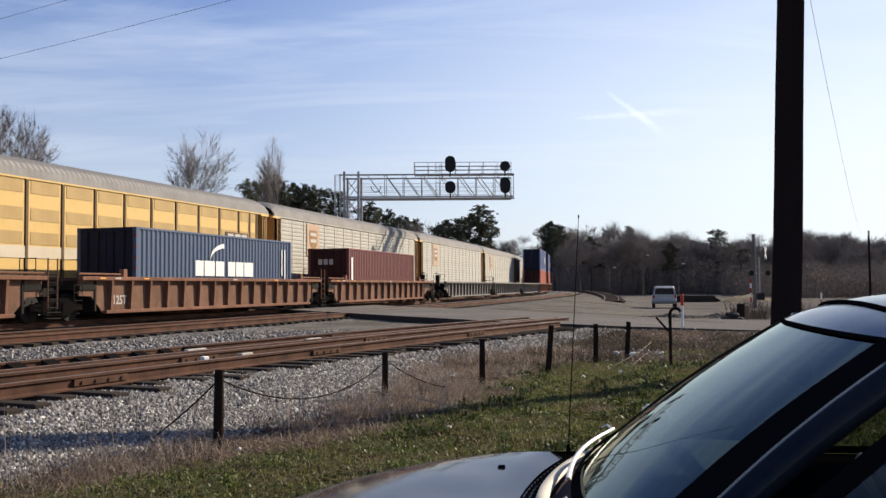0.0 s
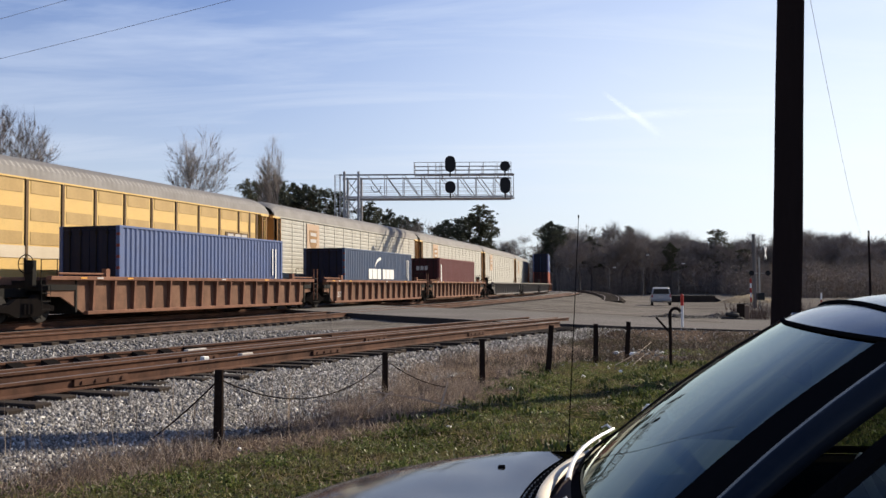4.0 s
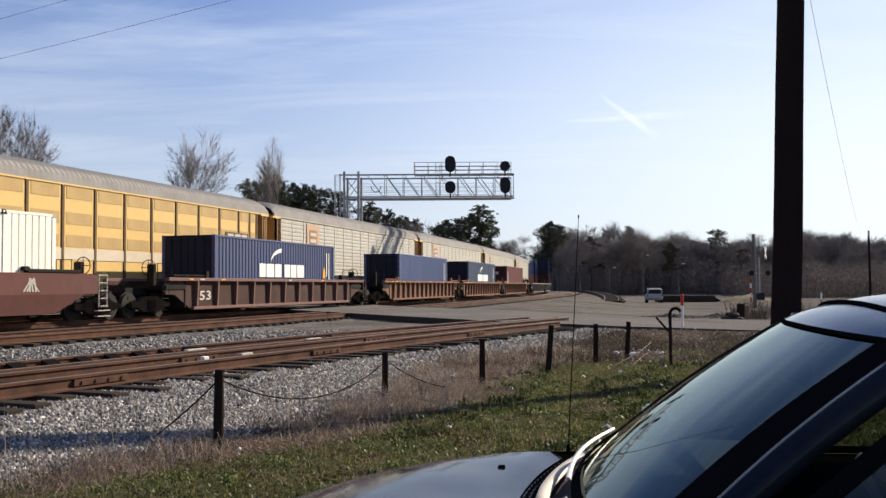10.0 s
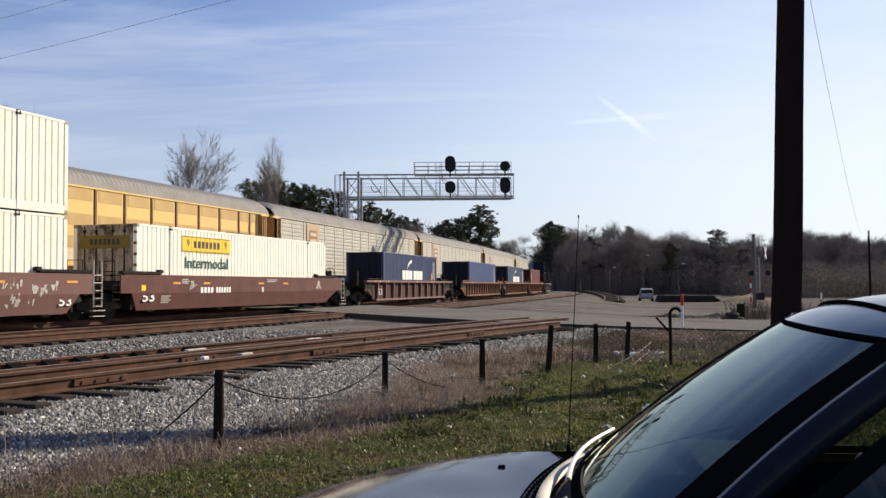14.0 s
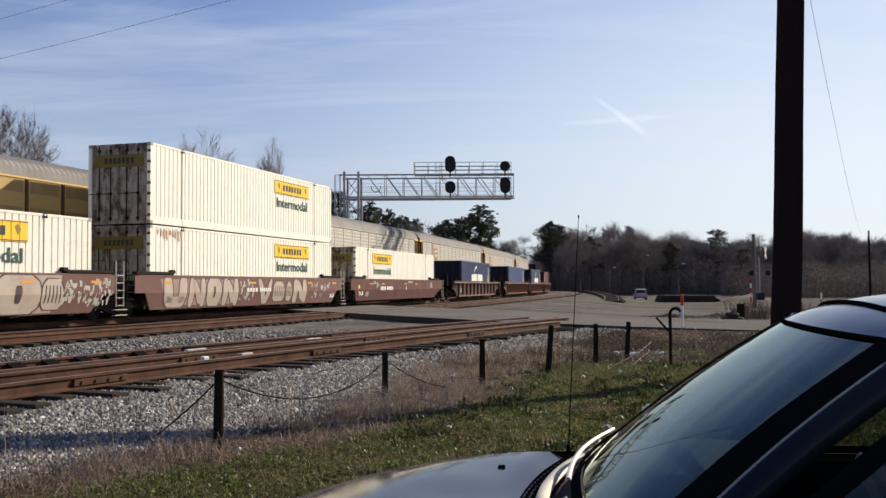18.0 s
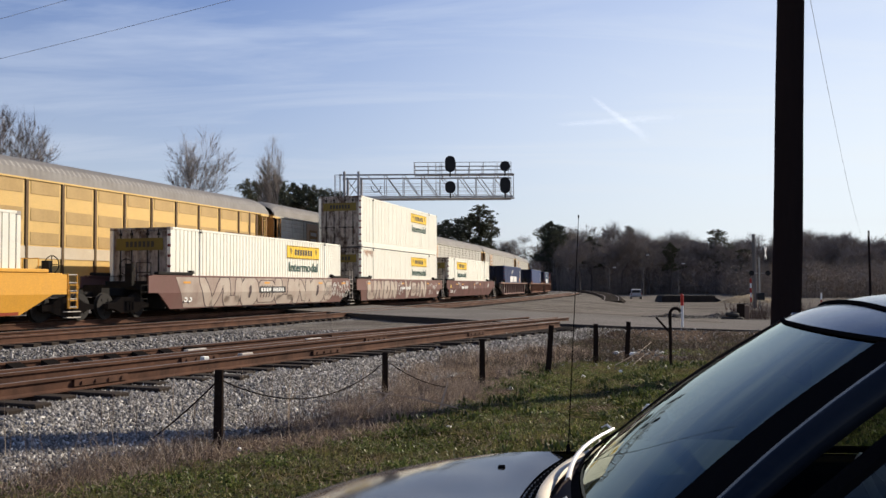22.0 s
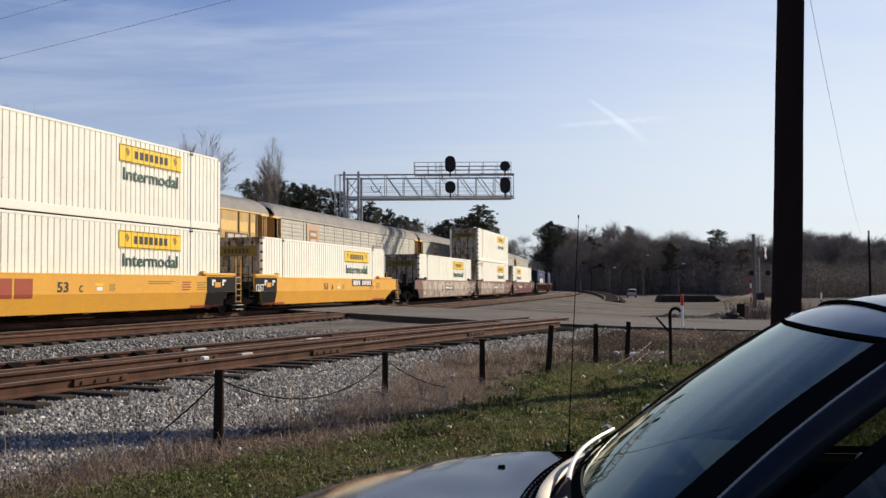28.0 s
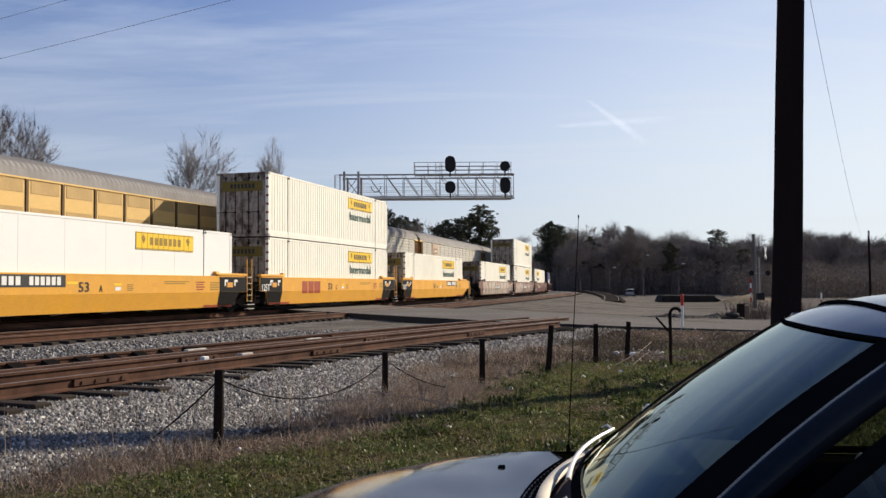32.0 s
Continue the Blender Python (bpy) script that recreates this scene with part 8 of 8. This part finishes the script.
def blades(x, y, h0, h1, w0, w1, lean, lift=0.0):
    m = len(x)
    z = ground_many(x, y) + 0.03 * np.array([noise.noise((a * 0.5, b * 0.5, 0)) for a, b in zip(x, y)]) - 0.01
    a = G.uniform(0, 2 * math.pi, m)
    w = G.uniform(w0, w1, m)
    h = G.uniform(h0, h1, m)
    t = G.uniform(0, 2 * math.pi, m)
    l = np.abs(G.normal(0, lean, m)) * h
    root = np.stack([x, y, z], -1)
    side = np.stack([np.cos(a) * w, np.sin(a) * w, 0 * a], -1)
    tip = root + np.stack([np.cos(t) * l, np.sin(t) * l, h], -1)
    mid = root * 0.45 + tip * 0.55 + np.stack([0 * a, 0 * a, h * 0.12], -1)
    lowq = np.stack([root - side, root + side, mid + side * 0.6, mid - side * 0.6], 1)
    topq = np.stack([mid - side * 0.6, mid + side * 0.6, tip + side * 0.1, tip - side * 0.1], 1)
    return lowq, topq


def patchy(x, y, scale, cut):
    return np.array([noise.noise((a * scale, b * scale, 7.0)) for a, b in zip(x, y)]) > cut


def leaves(x, y, l0, l1, w0, w1, pitch0, pitch1, high):
    """Broad leaves on short stems, each one pointed quad, turned and tilted at will."""
    m = len(x)
    z = ground_many(x, y) + 0.03 * np.array([noise.noise((a * 0.5, b * 0.5, 0)) for a, b in zip(x, y)])
    a = G.uniform(0, 2 * math.pi, m)
    p = G.uniform(pitch0, pitch1, m)
    ln, w = G.uniform(l0, l1, m), G.uniform(w0, w1, m)
    root = np.stack([x, y, z + high * G.random(m)], -1)
    d = np.stack([np.cos(a) * np.cos(p), np.sin(a) * np.cos(p), np.sin(p)], -1) * ln[:, None]
    roll = G.uniform(-0.6, 0.6, m)
    sd = np.stack([-np.sin(a) * np.cos(roll), np.cos(a) * np.cos(roll), np.sin(roll)], -1) * w[:, None]
    return np.stack([root, root + d * 0.5 - sd, root + d, root + d * 0.55 + sd], 1)


def in_green(x, y, r, soft=0.18):
    return r > green_edge(y) + G.normal(0, soft, len(r))


def build_grass():
    # thin blades under everything
    x, y, r = places(26000, 4.5, 19, 2.2, 9.5, 1.1)
    ok = seen(x, y) & patchy(x, y, 0.8, -0.25) & in_green(x, y, r, 0.3)
    x, y = np.repeat(x[ok], 5), np.repeat(y[ok], 5)
    x = x + G.normal(0, 0.025, len(x)); y = y + G.normal(0, 0.025, len(y))
    lo, hi = blades(x, y, 0.02, 0.07, 0.003, 0.007, 0.9)
    scatter_mesh("grass", np.concatenate([lo, hi]), M_GRASS, "short patchy winter grass on the verge", "grass")
    # low rosettes and clover in tufts of uneven height
    x, y, r = places(15000, 4.5, 18.5, 2.2, 9.5, 1.15)
    ok = seen(x, y) & patchy(x, y, 1.5, -0.12) & in_green(x, y, r)
    x, y = x[ok], y[ok]
    n = 15
    big = np.repeat(np.clip(G.gamma(3.0, 0.33, len(x)), 0.4, 2.2), n)
    xs = np.repeat(x, n) + G.normal(0, 0.032, len(x) * n) * big
    ys = np.repeat(y, n) + G.normal(0, 0.032, len(x) * n) * big
    q = leaves(xs, ys, 0.016, 0.046, 0.0045, 0.0105, 0.0, 1.1, 0.04)
    # green patches on the rough strip
    x, y, r = places(1500, 17.5, 24, 4.0, 9.0, 1.0)
    ok = seen(x, y) & patchy(x, y, 0.6, 0.05)
    xs, ys = np.repeat(x[ok], 14), np.repeat(y[ok], 14)
    xs = xs + G.normal(0, 0.06, len(xs)); ys = ys + G.normal(0, 0.06, len(ys))
    q = np.concatenate([q, leaves(xs, ys, 0.02, 0.06, 0.006, 0.013, 0.0, 1.1, 0.05)])
    scatter_mesh("clover", q, M_CLOVER, "low bright green clover and rosette leaves on the verge", "weeds")
    # darker upstanding weeds
    x, y, r = places(520, 5, 18, 2.6, 8.5, 1.0)
    ok = seen(x, y) & patchy(x, y, 0.5, 0.02) & in_green(x, y, r)
    x, y = x[ok], y[ok]
    xs, ys = np.repeat(x, 30), np.repeat(y, 30)
    xs = xs + G.normal(0, 0.055, len(xs)); ys = ys + G.normal(0, 0.055, len(ys))
    q = leaves(xs, ys, 0.04, 0.10, 0.008, 0.018, 0.3, 1.4, 0.06)
    scatter_mesh("broadleaf_weeds", q, leaf_mat("weed_leaves", [(0.0, (0.015, 0.022, 0.006)), (0.6, (0.04, 0.056, 0.015)), (1.0, (0.12, 0.145, 0.045))], (0.03, 0.035, 0.012), 0.5, 0.3), "clumps of dark green broad-leaved weeds in the grass", "weeds")


build_grass()


def build_dry():
    parts_ = []
    # the band of dead weeds along the old fence: low mat, then bushier clumps
    x, y, r = places(60000, 5.0, 21, 1.5, 4.6, 1.1)
    ok = seen(x, y) & (r > weed_edge(y) + G.normal(0.08, 0.22, len(r))) & (r < green_edge(y) + G.normal(0.15, 0.25, len(r))) & patchy(x, y, 0.7, -0.3)
    parts_.append(blades(x[ok], y[ok], 0.02, 0.12, 0.002, 0.005, 1.9))
    x, y, r = places(1150, 6.5, 21, 1.6, 3.6, 1.0)
    ok = seen(x, y) & (r > weed_edge(y) + 0.05 + 0.1 * (y < 8.6)) & (r < green_edge(y) - 0.1) & patchy(x, y, 0.9, 0.0)
    xs, ys = np.repeat(x[ok], 34), np.repeat(y[ok], 34)
    xs = xs + G.normal(0, 0.07, len(xs)); ys = ys + G.normal(0, 0.07, len(ys))
    bush = blades(xs, ys, 0.05, 0.27, 0.0015, 0.0035, 0.95)
    scatter_mesh("weed_clumps", np.concatenate(bush), M_DEADCLUMP, "brown dead weed clumps along the old fence", "weeds")
    # the rougher strip before the road
    x, y, r = places(56000, 14.5, 27.0, 1.3, 9.5, 1.0)
    ok = seen(x, y) & patchy(x, y, 0.55, -0.06) & (y > 17 + 0.25 * np.maximum(0, x - 3))
    strip = blades(x[ok], y[ok], 0.03, 0.20, 0.002, 0.006, 1.4)
    scatter_mesh("brown_weeds", np.concatenate(strip), M_BROWNWEED, "dark brown dead weeds on the rough strip before the road", "weeds")
    # straw lying in the grass
    x, y, r = places(30000, 4.5, 17, 2.4, 9.0, 1.0)
    ok = seen(x, y) & (patchy(x, y, 0.9, 0.02) | (y < 8.6))
    parts_.append(blades(x[ok], y[ok], 0.02, 0.07, 0.002, 0.005, 2.6))
    # a few tall stalks
    x, y, r = places(420, 7, 20, 1.6, 3.2, 1.0)
    ok = seen(x, y)
    parts_.append(blades(x[ok], y[ok], 0.25, 0.6, 0.002, 0.004, 0.5))
    q = np.concatenate([b for p in parts_ for b in p])
    scatter_mesh("dry_weeds", q, M_DRY, "dead brown weeds and straw along the old fence line", "weeds")


build_dry()


M_STRAWWOOD = paint("bleached_wood", (0.33, 0.27, 0.21), (0.2, 0.15, 0.11), 0.4, 0.9)


def build_litter():
    r = random.Random(9)
    for x, y, s in ((1.0, 13.9, 0.06), (2.35, 15.7, 0.05), (3.15, 16.6, 0.05), (-1.95, 8.9, 0.035), (4.9, 20.9, 0.07), (4.2, 20.7, 0.09), (5.6, 20.4, 0.05), (3.9, 21.0, 0.08), (0.05, 10.2, 0.04), (7.4, 20.9, 0.05), (1.9, 17.1, 0.04)):
        bm = bmesh.new()
        bmesh.ops.create_icosphere(bm, subdivisions=1, radius=s)
        for v in bm.verts:
            v.co *= r.uniform(0.6, 1.15)
            v.co.z *= 0.6
        o = part("litter_scrap", bm, M_WHITEINK, None)
        o.location = (x, y, ground_z(x, y) + s * 0.5)
        tagged(o, "crumpled pale scrap of litter in the weeds", "litter", "litter scraps")
    for pts, lab in ((((3.2, 17.5, 0.05), (3.75, 18.0, 0.25), (4.15, 18.6, 0.42)), "bleached fallen branch in the weeds"), (((-0.95, 12.1, 0.20), (-0.3, 11.6, 0.16), (0.15, 11.2, 0.10)), "bleached fallen branch in the weeds"), (((-0.05, 11.3, 0.06), (0.05, 11.7, 0.36)), "bleached fallen branch in the weeds"), (((-0.9, 10.9, 0.1), (-0.62, 11.2, 0.3)), "bleached fallen branch in the weeds"), (((3.5, 17.2, 0.1), (3.9, 17.7, 0.3), (4.3, 17.9, 0.2)), "bleached fallen branch in the weeds")):
        bm = bmesh.new()
        for a, b in zip(pts, pts[1:]):
            rod(bm, a, b, 0.009, 0.006, 6)
        o = part("fallen_branch", bm, M_STRAWWOOD, None)
        tagged(o, lab, "branch", "fallen branches")


build_litter()


def build_rubble():
    """Broken stone and clods heaped where the lot meets the road."""
    r = random.Random(21)
    v, f = [], []
    tri = ((0, 2, 4), (2, 1, 4), (1, 3, 4), (3, 0, 4), (2, 0, 5), (1, 2, 5), (3, 1, 5), (0, 3, 5))
    for _ in range(1500):
        x, y = r.uniform(10.6, 15.2), r.gauss(47.5, 1.1)
        lift = 0.22 * math.exp(-((y - 47.5) / 0.9) ** 2) * (0.6 + 0.4 * math.sin(x * 2.3))
        sz = r.uniform(0.025, 0.10)
        k, z = len(v), ground_z(x, y) + lift * r.random()
        for i in range(6):
            d = [0.0, 0.0, 0.0]
            d[i // 2] = (1 - 2 * (i % 2)) * sz * r.uniform(0.5, 1.2)
            v.append((x + d[0], y + d[1], z + d[2] * 0.7))
        f.extend(tuple(k + j for j in t) for t in tri)
    ob = mesh_part("rubble", pydata("rubble", v, f), island_mat("dirty_rubble", [(0.0, (0.03, 0.026, 0.022)), (0.6, (0.09, 0.08, 0.07)), (1.0, (0.24, 0.22, 0.195))], 0.95))
    tagged(ob, "low heap of broken stone beside the road", "rubble", "", "stuff")


build_rubble()


def build_bank():
    """Tan grassy bank at the end of the ramp."""
    v, f, n = [], [], 16
    for j in range(9):
        for i in range(n + 1):
            a, b = i / n, j / 8
            x, y = 33.0 + 6.5 * a, 107.0 + 7.0 * b
            h = 0.95 * math.sin(math.pi * a) ** 0.8 * math.sin(math.pi * b) ** 0.7 * (1 + 0.25 * noise.noise((x, y, 2)))
            v.append((x, y, ground_z(x, y) - 0.05 + h))
    for j in range(8):
        for i in range(n):
            k = j * (n + 1) + i
            f.append((k, k + 1, k + n + 2, k + n + 1))
    ob = mesh_part("grassy_bank", pydata("grassy_bank", v, f), speckled("straw_bank", [(0.0, (0.16, 0.125, 0.085)), (0.6, (0.25, 0.205, 0.14)), (1.0, (0.36, 0.3, 0.21))], 7, 0.4, 0.05), None, "", True)
    tagged(ob, "tan dry grass bank at the end of the ramp", "bank")


build_bank()


def build_scrub():
    """Thin reddish scrub behind the stumps."""
    r = random.Random(33)
    v, f = [], []
    for _ in range(420):
        x, y = r.uniform(13.6, 17.5), r.uniform(41.5, 46.0)
        p = Vector((x, y, ground_z(x, y) - 0.03))
        q = p + Vector((r.gauss(0, 0.12), r.gauss(0, 0.12), r.uniform(0.3, 0.95)))
        fast_tube(v, f, p, q, 0.009, 0.004, 3)
        for _k in range(5):
            a = p.lerp(q, r.uniform(0.2, 0.95))
            fast_tube(v, f, a, a + Vector((r.gauss(0, 0.14), r.gauss(0, 0.14), r.uniform(0.02, 0.2))), 0.005, 0.002, 3)
    ob = mesh_part("scrub", pydata("scrub", v, f), island_mat("red_brown_scrub", [(0.0, (0.05, 0.032, 0.026)), (0.6, (0.11, 0.072, 0.058)), (1.0, (0.2, 0.14, 0.11))], 0.95))
    tagged(ob, "red-brown leafless scrub behind the stumps", "undergrowth", "", "stuff")


build_scrub()


# ---- drifting vapour trail ----
def build_trail():
    m, n, l, b = nodes_of("vapour")
    n.remove(b)
    both = n.new("ShaderNodeBsdfTranslucent"); both.inputs[0].default_value = (0.85, 0.9, 1.0, 1)
    # ice crystals pass sunlight on without regard to the band's own tilt
    nv = n.new("ShaderNodeCombineXYZ")
    for i in range(3):
        nv.inputs[i].default_value = -to_sun[i]
    l.new(nv.outputs[0], both.inputs["Normal"])
    tr = n.new("ShaderNodeBsdfTransparent")
    mx = n.new("ShaderNodeMixShader")
    at = n.new("ShaderNodeAttribute"); at.attribute_name = "thickness_of_band"
    f = noise_tex(n, l, 0.012, 5, 0.65)
    mu = n.new("ShaderNodeMath"); mu.operation = "MULTIPLY"
    l.new(at.outputs["Fac"], mu.inputs[0]); l.new(f, mu.inputs[1])
    l.new(mu.outputs[0], mx.inputs[0]); l.new(tr.outputs[0], mx.inputs[1]); l.new(both.outputs[0], mx.inputs[2])
    l.new(mx.outputs[0], n["Material Output"].inputs[0])
    trail = new("vapour_trail")
    for (px0, py0), (px1, py1), w, peak in (((1040, 172), (1148, 254), 14, 0.165), ((975, 223), (1205, 208), 13, 0.105)):
        Y = 4200.0
        a = Vector((bearing(px0) * Y, 0, EYE + rise(px0, py0, Y)))
        c = Vector((bearing(px1) * Y, 0, EYE + rise(px1, py1, Y)))
        d = (c - a).normalized()
        side = Vector((-d.z, 0, d.x)) * (w / 2 * Y / 1643.0)
        verts, faces, dens = [], [], []
        N, K = 24, 6
        for i in range(N + 1):
            u = i / N
            for k in range(K + 1):
                v = 2 * k / K - 1
                p = a.lerp(c, u) + side * v * (0.6 + 0.9 * u)
                verts.append((p.x, 3.0 * math.sin(u * 7), p.z))
                dens.append(peak * (1 - v * v) ** 1.5 * min(1, 6 * u) * min(1, 3.0 * (1 - u)))
        for i in range(N):
            for k in range(K):
                q = i * (K + 1) + k
                faces.append((q, q + 1, q + K + 2, q + K + 1))
        me = pydata("trail_band", verts, faces)
        t = me.attributes.new("thickness_of_band", "FLOAT", "POINT")
        t.data.foreach_set("value", dens)
        o = mesh_part("trail_band", me, m, trail)
        o.visible_shadow = False
    trail.location = (0, 4200.0, 0)
    tagged(trail, "thin white vapour trails crossing in the sky", "vapour trail")
    return trail


TRAIL = build_trail()


# ---- what moves ----
def train_run(t):
    """Metres run by the container train since it passed its mark at nine seconds."""
    return -43.264 + 4.64392 * t + 0.0221291 * t * t - 0.000330073 * t ** 3


VAN_T = (0.0, 9.0, 13.0, 19.0, 23.0, 28.0, 32.0)
VAN_Y = (73.0, 105.0, 119.0, 147.0, 165.0, 187.0, 203.0)
VAN_PX = (0.2380, 0.2300, 0.2205, 0.2110, 0.2065, 0.2030, 0.2010)


def van_place(t):
    y = float(np.interp(t, VAN_T, VAN_Y))
    x = y * float(np.interp(t, VAN_T, VAN_PX))
    return x, y


def motions():
    secs = [i * 1.0 for i in range(33)]
    for row in TRAIN:
        thing, s0 = row[0], row[1]
        z = row[2] if len(row) > 2 else RAIL
        walk(thing, [(t, line_pose(s0 + train_run(t), 0.0, z)) for t in secs])
    fine = [0.1 * i for i in range(321)]
    for w, u in WHEELS:
        walk(w, [(t, pose(u, 0, 0.435) @ Matrix.Rotation((train_run(t) + u) / 0.435, 4, "Y")) for t in fine])
    rows, prev = [], None
    smooth = []
    for t in secs:
        smooth.append(van_place(t))
    for i, t in enumerate(secs):
        x, y = smooth[i]
        a, b = smooth[max(0, i - 2)], smooth[min(len(secs) - 1, i + 2)]
        h = math.degrees(math.atan2(b[1] - a[1], b[0] - a[0]))
        rows.append((t, pose(x, y, ground_z(x, y) + 0.03, 0, 0, h)))
    walk(VAN, rows)
    walk(TRAIL, [(0.0, pose(90, 4200.0, 35)), (16.0, pose(40, 4200.0, 14)), (CLIP, pose(0, 4200.0, 0))])
    for w, x, y in VAN_WHEELS:
        walk(w, [(t, pose(x, y, 0.35) @ Matrix.Rotation((van_place(t)[1] - 73) / 0.35, 4, "Y")) for t in fine])


motions()
